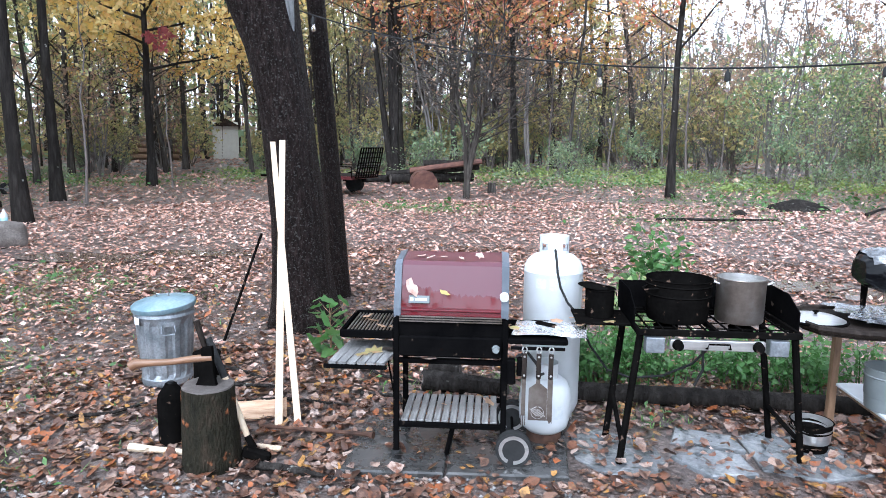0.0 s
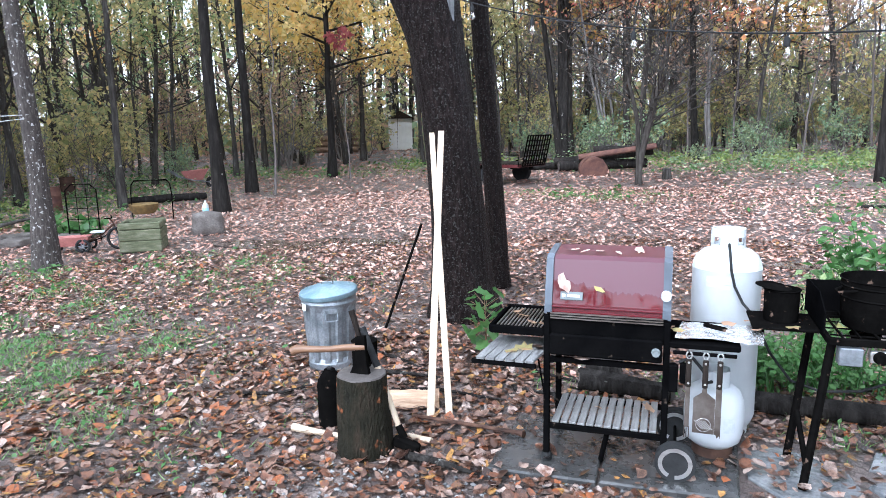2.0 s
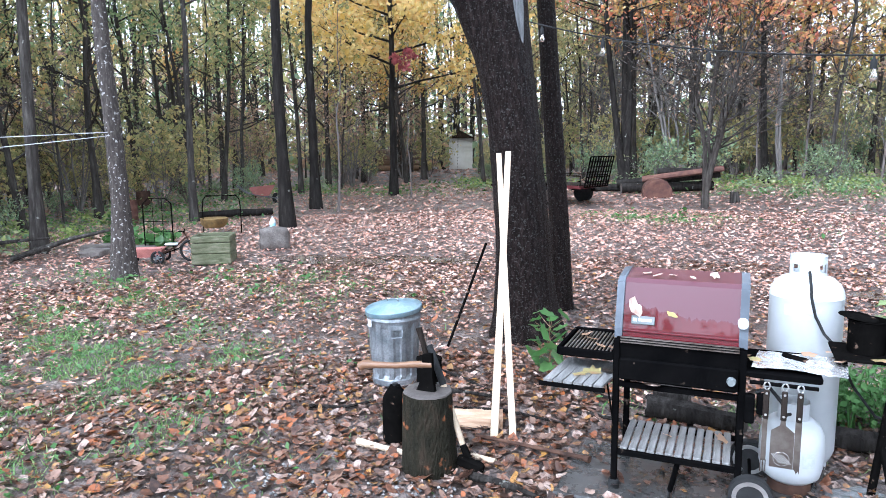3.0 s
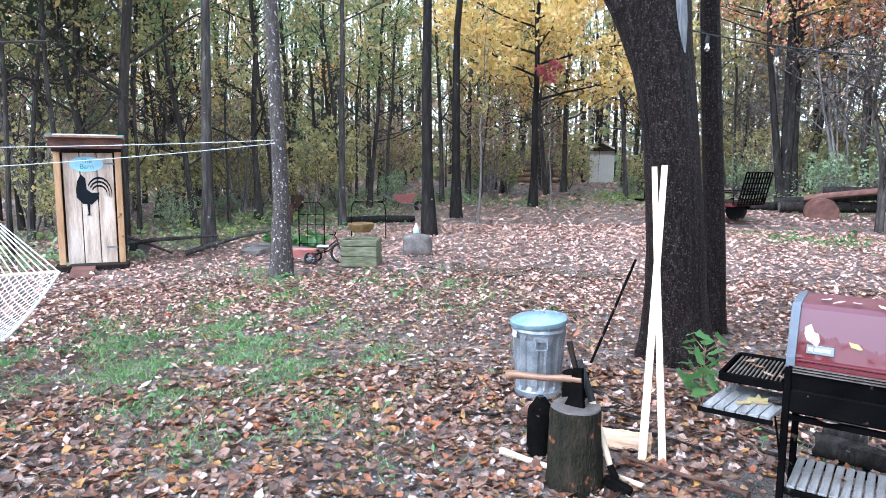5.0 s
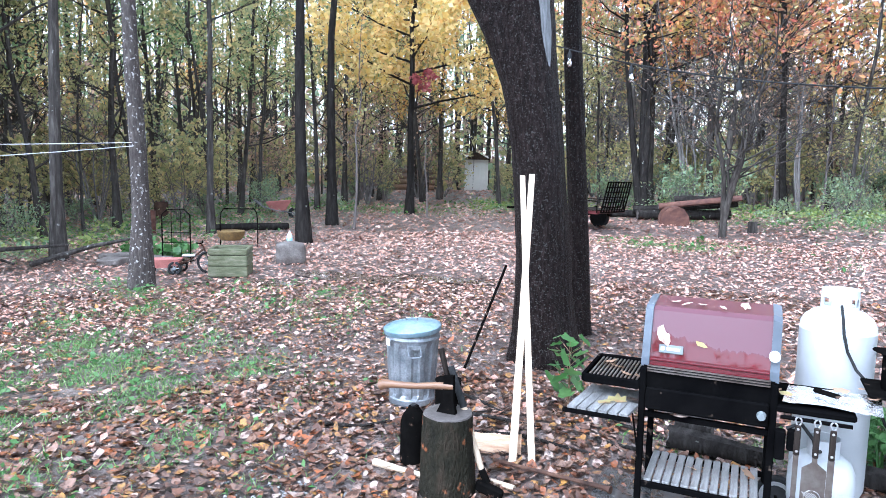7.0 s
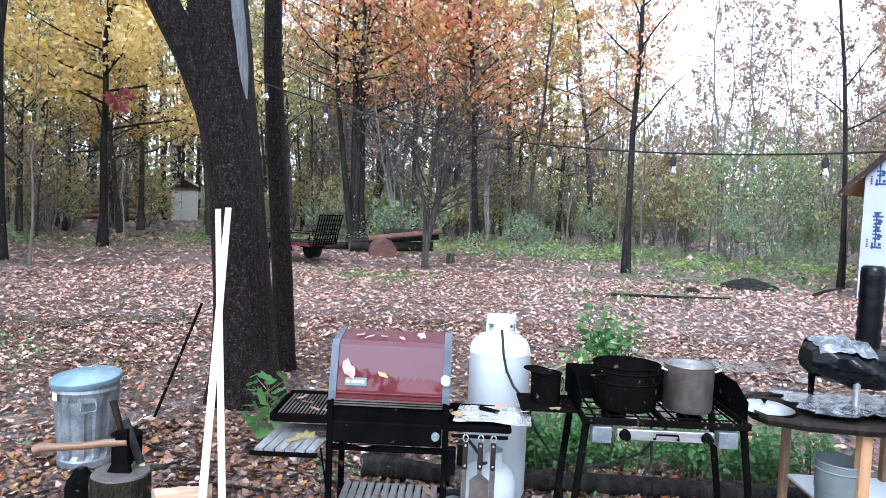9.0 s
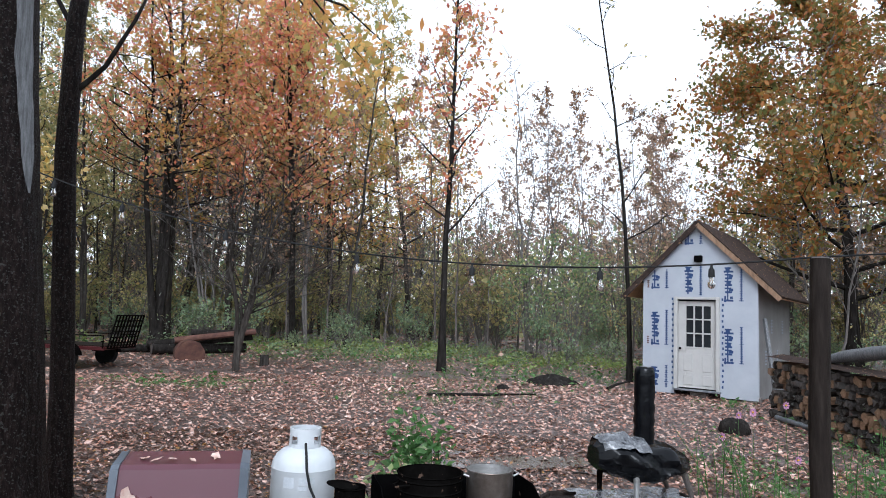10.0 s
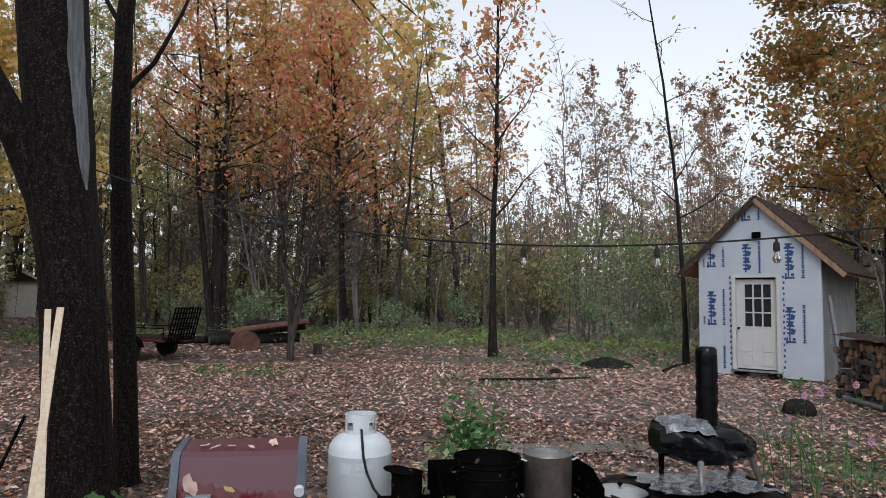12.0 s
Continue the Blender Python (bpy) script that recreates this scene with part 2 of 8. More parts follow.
M["cedar"] = shade("orange_stained_timber", [(0.22, 0.115, 0.05), (0.38, 0.22, 0.105), (0.48, 0.31, 0.17)], 3, 0.6, 0.25, stretch=(5, 5, 0.6), speck=((0.12, 0.06, 0.03), 6, 0.70))
M["dark_wood"] = shade("dark_wet_wood", [(0.0072, 0.0054, 0.0045), (0.0168, 0.0126, 0.0102), (0.0312, 0.0246, 0.0204)], 5, 0.65, 0.5, spec=0.08, stretch=(5, 5, 0.7))
M["brown_wood"] = shade("brown_wood", [(0.10, 0.06, 0.035), (0.20, 0.12, 0.07), (0.28, 0.18, 0.11)], 5, 0.6, 0.4, stretch=(5, 5, 0.7))
M["hickory"] = shade("hickory_handle", [(0.116, 0.0578, 0.0306), (0.19, 0.105, 0.0578)], 5, 0.4, 0.1, stretch=(1, 8, 8))
M["split_wood"] = shade("split_wood_face", [(0.24, 0.13, 0.075), (0.42, 0.27, 0.17), (0.55, 0.41, 0.29)], 5, 0.7, 0.5, stretch=(1, 8, 8))
M["cut_end"] = shade("weathered_cut_end", [(0.0347, 0.0282, 0.0239), (0.0694, 0.0586, 0.0521), (0.108, 0.0955, 0.0868)], 9, 0.75, 0.5)
M["moss_bark"] = shade("mossy_stump_bark", [(0.00675, 0.00638, 0.0045), (0.0165, 0.015, 0.00975), (0.0338, 0.0248, 0.0173)], 6, 0.8, 1.0, stretch=(3, 3, 1), speck=((0.24, 0.085, 0.035), 7, 0.62), dist=0.03, spec=0.08)
M["stone"] = shade("wet_flagstone", [(0.064, 0.0704, 0.0768), (0.12, 0.126, 0.132), (0.24, 0.24, 0.236)], 5, 0.18, 1.0, wet=0.1, fine=0.5, bump_scale=9, dist=0.014, spec=0.8)
M["slab"] = shade("wet_concrete_paver", [(0.0229, 0.0229, 0.0219), (0.0433, 0.0423, 0.0408), (0.0663, 0.0638, 0.0612)], 5, 0.35, 0.25, wet=0.2, fine=0.3)
M["block"] = shade("grey_boulder", [(0.055, 0.045, 0.039), (0.11, 0.094, 0.083), (0.18, 0.16, 0.145)], 5, 0.8, 0.8, fine=0.6)
M["mossy_board"] = shade("mossy_planter_boards", [(0.045, 0.05, 0.022), (0.10, 0.105, 0.055), (0.19, 0.18, 0.125)], 6, 0.75, 0.7, stretch=(1, 1, 4), fine=0.5)
M["plastic_black"] = shade("wet_black_plastic_sheet", [(0.0012, 0.0014, 0.002), (0.003, 0.0035, 0.0045)], 4, 0.2, 0.5, spec=0.18, bump_scale=4, dist=0.03)
M["foil"] = shade("crumpled_foil", [(0.60, 0.60, 0.60), (0.82, 0.82, 0.82)], 9, 0.25, 0.8, metal=0.75, bump_scale=30)
M["clear_sheet"] = shade("wet_clear_plastic_sheet", [(0.02, 0.022, 0.026), (0.07, 0.073, 0.08), (0.30, 0.31, 0.32)], 16, 0.14, 1.0, bump_scale=16, dist=0.03, spec=0.9, coat=0.6)
M["wrap"] = shade("white_house_wrap", [(0.295, 0.316, 0.348), (0.369, 0.389, 0.422)], 1.4, 0.6, 0.45, bump_scale=3, dist=0.02)
# darker copy of the wrap: shade painted into the side and back walls
M["wrap_shaded"] = shade("dusty_house_wrap", [(0.112, 0.109, 0.105), (0.203, 0.199, 0.195)], 1.6, 0.7, 0.3, bump_scale=3, dist=0.02)
M["print_blue"] = shade("blue_print", [(0.010, 0.03, 0.10), (0.018, 0.05, 0.14)], 6, 0.6, 0)
M["print_grey"] = shade("grey_print", [(0.16, 0.18, 0.21), (0.24, 0.26, 0.29)], 6, 0.6, 0)
M["door_paint"] = shade("warm_white_door", [(0.357, 0.348, 0.332), (0.425, 0.416, 0.395)], 3, 0.45, 0.05)
M["shingle"] = shade("brown_asphalt_shingle", [(0.0165, 0.0114, 0.00972), (0.0363, 0.0256, 0.0216), (0.066, 0.0456, 0.0378)], 9, 0.9, 0.6, speck=((0.32, 0.19, 0.10), 18, 0.64), spec=0.1)
M["glass"] = shade("dark_window_glass", [(0.010, 0.012, 0.014), (0.02, 0.022, 0.024)], 3, 0.18, 0, spec=0.12)
M["rubber"] = shade("black_rubber", [(0.014, 0.014, 0.014), (0.03, 0.03, 0.03)], 20, 0.75, 0.2, spec=0.08)
M["white_plastic"] = shade("white_plastic", [(0.558, 0.558, 0.549), (0.666, 0.666, 0.657)], 4, 0.4, 0.03)
M["grey_plastic"] = shade("grey_plastic", [(0.10, 0.115, 0.115), (0.16, 0.175, 0.175)], 4, 0.5, 0.05)
M["pale_print"] = shade("faded_grey_print", [(0.40, 0.43, 0.45), (0.52, 0.54, 0.56)], 60, 0.5, 0)
M["rope"] = shade("white_rope", [(0.58, 0.59, 0.60), (0.74, 0.75, 0.76)], 30, 0.8, 0.3)
M["rust"] = shade("rusty_iron", [(0.025, 0.016, 0.013), (0.06, 0.034, 0.025), (0.11, 0.062, 0.042)], 8, 0.8, 0.4, spec=0.08)
M["red_plastic"] = shade("faded_red_plastic", [(0.24, 0.085, 0.07), (0.38, 0.15, 0.13)], 6, 0.55, 0.1, fine=0.4)
M["red_trailer"] = shade("red_painted_steel", [(0.0385, 0.0055, 0.0066), (0.077, 0.0121, 0.0132)], 4, 0.4, 0.05)
M["yellow_paint"] = shade("mustard_paint", [(0.07, 0.045, 0.018), (0.15, 0.095, 0.03), (0.20, 0.13, 0.05)], 9, 0.7, 0.3, fine=0.4)
M["sign_blue"] = shade("pale_blue_paint", [(0.26, 0.50, 0.60), (0.40, 0.62, 0.70)], 5, 0.6, 0.1)
M["teal"] = shade("teal_paint", [(0.02, 0.20, 0.20), (0.04, 0.28, 0.27)], 5, 0.6, 0.1)
M["silhouette"] = shade("flat_black_metal", [(0.006, 0.007, 0.010), (0.010, 0.012, 0.016)], 5, 0.9, 0, spec=0.1)
M["house_siding"] = shade("white_siding", [(0.682, 0.66, 0.616), (0.8, 0.792, 0.748)], 3, 0.7, 0.1)
M["log_red"] = shade("reddish_rotten_log", [(0.0382, 0.0153, 0.0119), (0.085, 0.0357, 0.0247), (0.136, 0.0663, 0.0442)], 5, 0.8, 0.6)
M["flower_pink"] = leafy("pink_petals", [(0.52, 0.22, 0.44), (0.66, 0.36, 0.58)])
M["flower_yellow"] = leafy("yellow_petals", [(0.66, 0.36, 0.02), (0.76, 0.46, 0.04)])
M["bulb"] = bpy.data.materials.new("clear_bulb_glass")
M["bulb"].use_nodes = True
bb = M["bulb"].node_tree.nodes["Principled BSDF"]
bb.inputs["Base Color"].default_value = (0.85, 0.87, 0.87, 1)
bb.inputs["Roughness"].default_value = 0.12
bb.inputs["Transmission Weight"].default_value = 1.0

# ground: earth with damp patches and fine litter between the leaves
M["earth"] = shade("leaf_strewn_earth", [(0.029, 0.022, 0.0194), (0.0634, 0.0484, 0.0422), (0.119, 0.0933, 0.0827), (0.194, 0.157, 0.139)], 3.0, 0.5, 0.9, detail=12, fine=0.7, wet=0.2, bump_scale=26, dist=0.03)
M["puddle"] = shade("muddy_water", [(0.065, 0.046, 0.036), (0.115, 0.085, 0.068)], 1.2, 0.06, 0.06, bump_scale=14, dist=0.003, spec=0.6)

# ---- mesh helpers ----
TAU = 2 * math.pi


def ground_z(x, y):
    t = np.minimum(y, 30.0) - 5.0
    u = np.asarray(x, float) - 1.0
    far = np.clip((np.asarray(y, float) - 4.0) / 8.0, 0.0, 1.0)
    side = np.minimum((np.sqrt(u * u + 4) + u) / 2, 14.0)
    return 0.028 * (np.sqrt(t * t + 4) + t) / 2 + 0.012 * side * far


class Shape:
    """Collects vertices and faces of one mesh."""

    def __init__(self):
        self.v, self.f = [], []

    def add(self, vs, fs):
        o = len(self.v)
        self.v.extend(tuple(map(float, p)) for p in vs)
        self.f.extend(tuple(o + i for i in f) for f in fs)
        return self

    def box(self, cx, cy, cz, sx, sy, sz, m=None, bev=0.0):
        hx, hy, hz = sx / 2, sy / 2, sz / 2
        b = min(bev, hx * 0.8, hy * 0.8, hz * 0.8)
        if b <= 0:
            vs = [(x, y, z) for z in (-hz, hz) for x, y in ((-hx, -hy), (hx, -hy), (hx, hy), (-hx, hy))]
            fs = [(3, 2, 1, 0), (4, 5, 6, 7), (0, 1, 5, 4), (1, 2, 6, 5), (2, 3, 7, 6), (3, 0, 4, 7)]
        else:
            vs, fs = [], []
            for z, k in ((-hz, b), (-hz + b, 0), (hz - b, 0), (hz, b)):
                x, y = hx - k, hy - k
                vs += [(-x + b, -y, z), (x - b, -y, z), (x, -y + b, z), (x, y - b, z), (x - b, y, z), (-x + b, y, z), (-x, y - b, z), (-x, -y + b, z)]
            for r in range(3):
                fs += [(r * 8 + i, r * 8 + (i + 1) % 8, r * 8 + 8 + (i + 1) % 8, r * 8 + 8 + i) for i in range(8)]
            fs += [tuple(range(7, -1, -1)), tuple(range(24, 32))]
        c = Vector((cx, cy, cz))
        vs = [c + (m @ Vector(p) if m else Vector(p)) for p in vs]
        return self.add(vs, fs)

    def tube(self, pts, radii, k=8, cap=True, squash=None):
        pts = np.asarray(pts, float)
        n = len(pts)
        radii = np.full(n, radii) if np.isscalar(radii) else np.asarray(radii, float)
        d = np.gradient(pts, axis=0)
        d /= np.linalg.norm(d, axis=1)[:, None] + 1e-9
        ref = np.array((0, 0, 1.0)) if abs(d[0][2]) < 0.9 else np.array((1.0, 0, 0))
        a = np.cross(d, ref)
        a /= np.linalg.norm(a, axis=1)[:, None] + 1e-9
        b = np.cross(d, a)
        an = np.arange(k) * TAU / k
        ring = pts[:, None] + radii[:, None, None] * (np.cos(an)[None, :, None] * a[:, None] + np.sin(an)[None, :, None] * b[:, None])
        o = len(self.v)
        self.v.extend(map(tuple, ring.reshape(-1, 3).tolist()))
        for i in range(n - 1):
            for j in range(k):
                q = (j + 1) % k
                self.f.append((o + i * k + j, o + i * k + q, o + i * k + k + q, o + i * k + k + j))
        if cap and k > 2:
            self.f.append(tuple(o + j for j in range(k - 1, -1, -1)))
            self.f.append(tuple(o + (n - 1) * k + j for j in range(k)))
        return self

    def lathe(self, profile, k=28, at=(0, 0, 0), wob=None):
        """Profile of (radius, height), turned round z."""
        o = len(self.v)
        for r, z in profile:
            for j in range(k):
                w = 1 + (wob(j * TAU / k, z) if wob else 0)
                self.v.append((at[0] + r * w * math.cos(j * TAU / k), at[1] + r * w * math.sin(j * TAU / k), at[2] + z))
        for i in range(len(profile) - 1):
            for j in range(k):
                q = (j + 1) % k
                self.f.append((o + i * k + j, o + i * k + q, o + (i + 1) * k + q, o + (i + 1) * k + j))
        return self

    def prism(self, outline, z0, z1, m=None):
        """Outline of (x, y), extruded from z0 to z1."""
        n = len(outline)
        vs = [Vector((x, y, z0)) for x, y in outline] + [Vector((x, y, z1)) for x, y in outline]
        if m:
            vs = [m @ p for p in vs]
        return self.add(vs, [tuple(range(n - 1, -1, -1)), tuple(range(n, 2 * n))] + [(i, (i + 1) % n, n + (i + 1) % n, n + i) for i in range(n)])

    def mesh(self, name, smooth=False):
        me = bpy.data.meshes.new(name)
        me.from_pydata(self.v, [], self.f)
        me.update()
        if smooth:
            me.polygons.foreach_set("use_smooth", [True] * len(me.polygons))
            me.set_sharp_from_angle(angle=radians(40))
        return me


def part(name, shape, mat, parent=None, label="", smooth=False, at=None):
    me = shape if isinstance(shape, bpy.types.Mesh) else shape.mesh(name, smooth)
    if not me.materials:
        me.materials.append(M[mat])
    ob = new(name, me)
    if parent:
        ob.parent = parent
    if at is not None:
        ob.matrix_basis = at if isinstance(at, Matrix) else Matrix.Translation(at)
    return tagged(ob, label)


def thing(name, at, label, category, group="", kind="", turn=0.0):
    ob = new(name)
    ob.empty_display_size = 0.1
    ob.matrix_basis = pose(*at, 0, 0, turn)
    return tagged(ob, label, category, group, kind)


def quads_mesh(name, centres, sizes, rng, mat, up=0.0, aspect=0.6, droop=0.0):
    """Many small folded leaves, each of four corners."""
    n = len(centres)
    nor = rng.normal(size=(n, 3))
    nor[:, 2] = np.abs(nor[:, 2]) + up
    nor /= np.linalg.norm(nor, axis=1)[:, None]
    a = np.cross(nor, rng.normal(size=(n, 3)))
    a[:, 2] -= droop
    a /= np.linalg.norm(a, axis=1)[:, None]
    b = np.cross(nor, a)
    s = np.asarray(sizes)[:, None]
    w = aspect * rng.uniform(0.7, 1.2, (n, 1))
    c = np.asarray(centres)
    fold = nor * s * 0.16
    vs = np.stack([c - a * s, c + b * s * w + fold, c + a * s, c - b * s * w + fold], 1).reshape(-1, 3)
    me = bpy.data.meshes.new(name)
    me.vertices.add(4 * n)
    me.vertices.foreach_set("co", vs.ravel())
    me.loops.add(6 * n)
    me.polygons.add(2 * n)
    base = np.arange(n)[:, None] * 4
    me.loops.foreach_set("vertex_index", (base + np.array([0, 1, 2, 0, 2, 3])).ravel().astype(np.int32))
    me.polygons.foreach_set("loop_start", np.arange(0, 6 * n, 3, dtype=np.int32))
    me.update(calc_edges=True)
    me.materials.append(M[mat])
    return me


def star_leaves(name, centres, sizes, rng, mat, corners=9, tilt=0.5):
    """Fallen leaves with a lobed, curled outline, lying on the ground."""
    n = len(centres)
    an = np.arange(corners) * TAU / corners
    lobes = np.where(np.arange(corners) % 2 == 0, 1.0, 0.74)
    r = lobes[None] * rng.uniform(0.75, 1.15, (n, corners))
    stretch = rng.uniform(0.5, 0.95, n)
    x = np.cos(an)[None] * r
    y = np.sin(an)[None] * r * stretch[:, None]
    curl = rng.uniform(-0.15, 0.5, n)
    z = curl[:, None] * (y * y * 1.3 + 0.4 * x * x) + rng.normal(0, 0.05, (n, corners))
    loc = np.concatenate([np.zeros((n, 1, 3)), np.stack([x, y, z], 2)], 1)
    yaw = rng.uniform(0, TAU, n)
    tx, ty = rng.normal(0, tilt, n) * 0.5, rng.normal(0, tilt, n) * 0.5
    cy, sy = np.cos(yaw), np.sin(yaw)
    X = loc[..., 0] * cy[:, None] - loc[..., 1] * sy[:, None]
    Y = loc[..., 0] * sy[:, None] + loc[..., 1] * cy[:, None]
    Z = loc[..., 2] + X * tx[:, None] + Y * ty[:, None]
    s = np.asarray(sizes)[:, None]
    vs = np.stack([X * s, Y * s, Z * s], 2)
    vs[..., 2] -= vs[..., 2].min(1)[:, None] * 0.6
    vs += np.asarray(centres)[:, None]
    k = corners + 1
    me = bpy.data.meshes.new(name)
    me.vertices.add(n * k)
    me.vertices.foreach_set("co", vs.reshape(-1))
    tri = np.array([(0, 1 + i, 1 + (i + 1) % corners) for i in range(corners)]).ravel()
    me.loops.add(n * 3 * corners)
    me.polygons.add(n * corners)
    me.loops.foreach_set("vertex_index", (np.arange(n)[:, None] * k + tri).ravel().astype(np.int32))
    me.polygons.foreach_set("loop_start", np.arange(0, n * 3 * corners, 3, dtype=np.int32))
    me.update(calc_edges=True)
    me.materials.append(M[mat])
    return me

# ---- ground ----


def spaced(lo, hi, fine_lo, fine_hi, fine, coarse):
    a = list(np.arange(fine_lo, fine_hi, fine))
    x, step = fine_lo, fine
    while x > lo:
        step *= coarse
        x -= step
        a.insert(0, x)
    x, step = fine_hi, fine
    a.append(x)
    while x < hi:
        step *= coarse
        x += step
        a.append(x)
    return np.array(a)


def build_ground():
    xs, ys = spaced(-1500, 1500, -14, 14, 0.22, 1.25), spaced(-1500, 1500, -2, 24, 0.22, 1.25)
    X, Y = np.meshgrid(xs, ys)
    Z = ground_z(X, Y)
    flat = [noise.noise((x * 0.9, y * 0.9, 0)) * 0.018 + noise.noise((x * 3, y * 3, 4)) * 0.008 for x, y in zip(X.ravel(), Y.ravel())]
    near = (np.abs(X) < 30) & (np.abs(Y) < 40)
    Z = Z + np.where(near, np.array(flat).reshape(X.shape), 0.0) - 0.012
    s = Shape()
    w = len(xs)
    s.v = list(zip(X.ravel().tolist(), Y.ravel().tolist(), Z.ravel().tolist()))
    s.f = [(j * w + i, j * w + i + 1, j * w + w + i + 1, j * w + w + i) for j in range(len(ys) - 1) for i in range(w - 1)]
    ob = part("ground", s, "earth", smooth=True)
    tagged(ob, "damp brown earth of a clearing, strewn with autumn leaves", "ground", kind="structure")


build_ground()


# shallow water and wet mud on the track: x, y, half width, half depth, seed
WET = [(-5.7, 8.8, 1.0, 0.36, 1), (-4.3, 9.3, 0.9, 0.22, 2), (3.4, 8.1, 1.15, 0.30, 3), (2.0, 8.7, 0.8, 0.22, 4), (-0.5, 8.6, 0.8, 0.32, 5), (4.5, 7.6, 0.6, 0.2, 6), (-6.6, 7.9, 0.6, 0.2, 7)]


def puddle(x, y, rx, ry, seed):
    rng = np.random.default_rng(seed)
    out = []
    for i in range(40):
        a = i * TAU / 40
        r = 1 + 0.28 * noise.noise((math.cos(a) * 1.6, math.sin(a) * 1.6, seed))
        out.append((x + rx * r * math.cos(a), y + ry * r * math.sin(a)))
    s = Shape()
    s.add([(x, y, ground_z(x, y) + 0.014)] + [(px, py, ground_z(px, py) + 0.010) for px, py in out], [(0, 1 + i, 1 + (i + 1) % 40) for i in range(40)])
    tagged(part("puddle", s, "puddle", smooth=True), "shallow muddy rain puddle on the dirt track", "puddle", kind="structure")


for args in (*WET,):
    puddle(*args)

# ---- trees ----


def grow(seed, height, r0, limbs=14, limb_len=2.6, first=0.35, twigs=6, leaves=1200, leaf=0.09, lean=(0, 0), wobble=0.12, rise=0.7, leaf_from=0.3, spread=0.35, stems=1, trunk_sides=8, twig_r=0.006, fork=0.8):
    """Trunk with limbs and twigs as one shape, and the places of the leaves."""
    rng = np.random.default_rng(seed)
    s, at = Shape(), []
    for stem in range(stems):
        h = height * (1 if stem == 0 else rng.uniform(0.7, 0.95))
        r = r0 * (1 if stem == 0 else rng.uniform(0.6, 0.9))
        az0 = rng.uniform(0, TAU)
        sp = 0 if stems == 1 else rng.uniform(0.12, 0.3)
        n = 12
        t = np.linspace(0, 1, n)
        off = np.cumsum(rng.normal(0, wobble, (n, 2)), 0) * t[:, None]
        px = off[:, 0] + lean[0] * t * t * h + math.cos(az0) * sp * h * t ** fork
        py = off[:, 1] + lean[1] * t * t * h + math.sin(az0) * sp * h * t ** fork
        trunk = np.stack([px, py, t * h - 0.05], 1)
        rad = r * (1 - 0.85 * t) * (1 + 0.5 * np.exp(-t * 45))
        s.tube(trunk, rad, trunk_sides)
        for i in range(limbs):
            f = first + (1 - first) * (i + rng.random()) / limbs
            f = min(f, 0.98)
            k = f * (n - 1)
            a, b = int(k), min(int(k) + 1, n - 1)
            p = trunk[a] * (1 - (k - a)) + trunk[b] * (k - a)
            az = i * 2.4 + rng.uniform(-0.5, 0.5)
            ln = limb_len * (1.15 - 0.75 * f) * rng.uniform(0.6, 1.2)
            m = 4
            q = np.linspace(0, 1, m)
            el = rise * rng.uniform(0.5, 1.3)
            d = np.array([math.cos(az), math.sin(az), 0])
            path = p + d * (q * ln * math.cos(el))[:, None] + np.array([0, 0, 1.0]) * (np.sin(el) * ln * q ** 1.15)[:, None] + rng.normal(0, 0.05 * ln, (m, 3)) * q[:, None]
            lr = max(0.008, r * (1 - 0.85 * f) * 0.5)
            s.tube(path, lr * (1 - 0.8 * q), 5 if lr > 0.02 else 4, cap=False)
            for j in range(twigs):
                g = rng.uniform(0.25, 1.0)
                e = min(int(g * (m - 1)), m - 2)
                w = path[e] + (path[e + 1] - path[e]) * (g * (m - 1) - e)
                dirn = rng.normal(size=3) * 0.8 + d * 0.9 + np.array([0, 0, 0.5])
                dirn /= np.linalg.norm(dirn)
                tl = ln * rng.uniform(0.2, 0.5)
                tp = np.stack([w, w + dirn * tl * 0.5, w + dirn * tl + np.array([0, 0, 0.12 * tl])])
                s.tube(tp[[0, 2]], [twig_r * 1.5, twig_r * 0.5], 3, cap=False)
                if f > leaf_from:
                    at.append((tp[1], tl))
                    at.append((tp[2], tl))
    if leaves and at:
        c = np.array([a[0] for a in at])
        sc = np.array([a[1] for a in at])
        pick = rng.integers(0, len(c), leaves)
        pos = c[pick] + rng.normal(0, 1, (leaves, 3)) * (spread * sc[pick])[:, None]
        pos[:, 2] = np.maximum(pos[:, 2], 0.05)
        size = leaf * rng.uniform(0.6, 1.25, leaves)
    else:
        pos, size = np.zeros((0, 3)), np.zeros(0)
    return s, pos, size, rng


def tree(name, at, bark, leafmat, label, category="tree", group="", turn=0.0, **kw):
    s, pos, size, rng = grow(**kw)
    root = thing(name, at, label, category, group, turn=turn)
    part("trunk", s, bark, root, smooth=True)
    if len(pos):
        part("crown", quads_mesh("crown", pos, size, rng, leafmat), leafmat, root)
    return root


def on(x, y, dz=0.0):
    return (x, y, float(ground_z(x, y)) + dz)


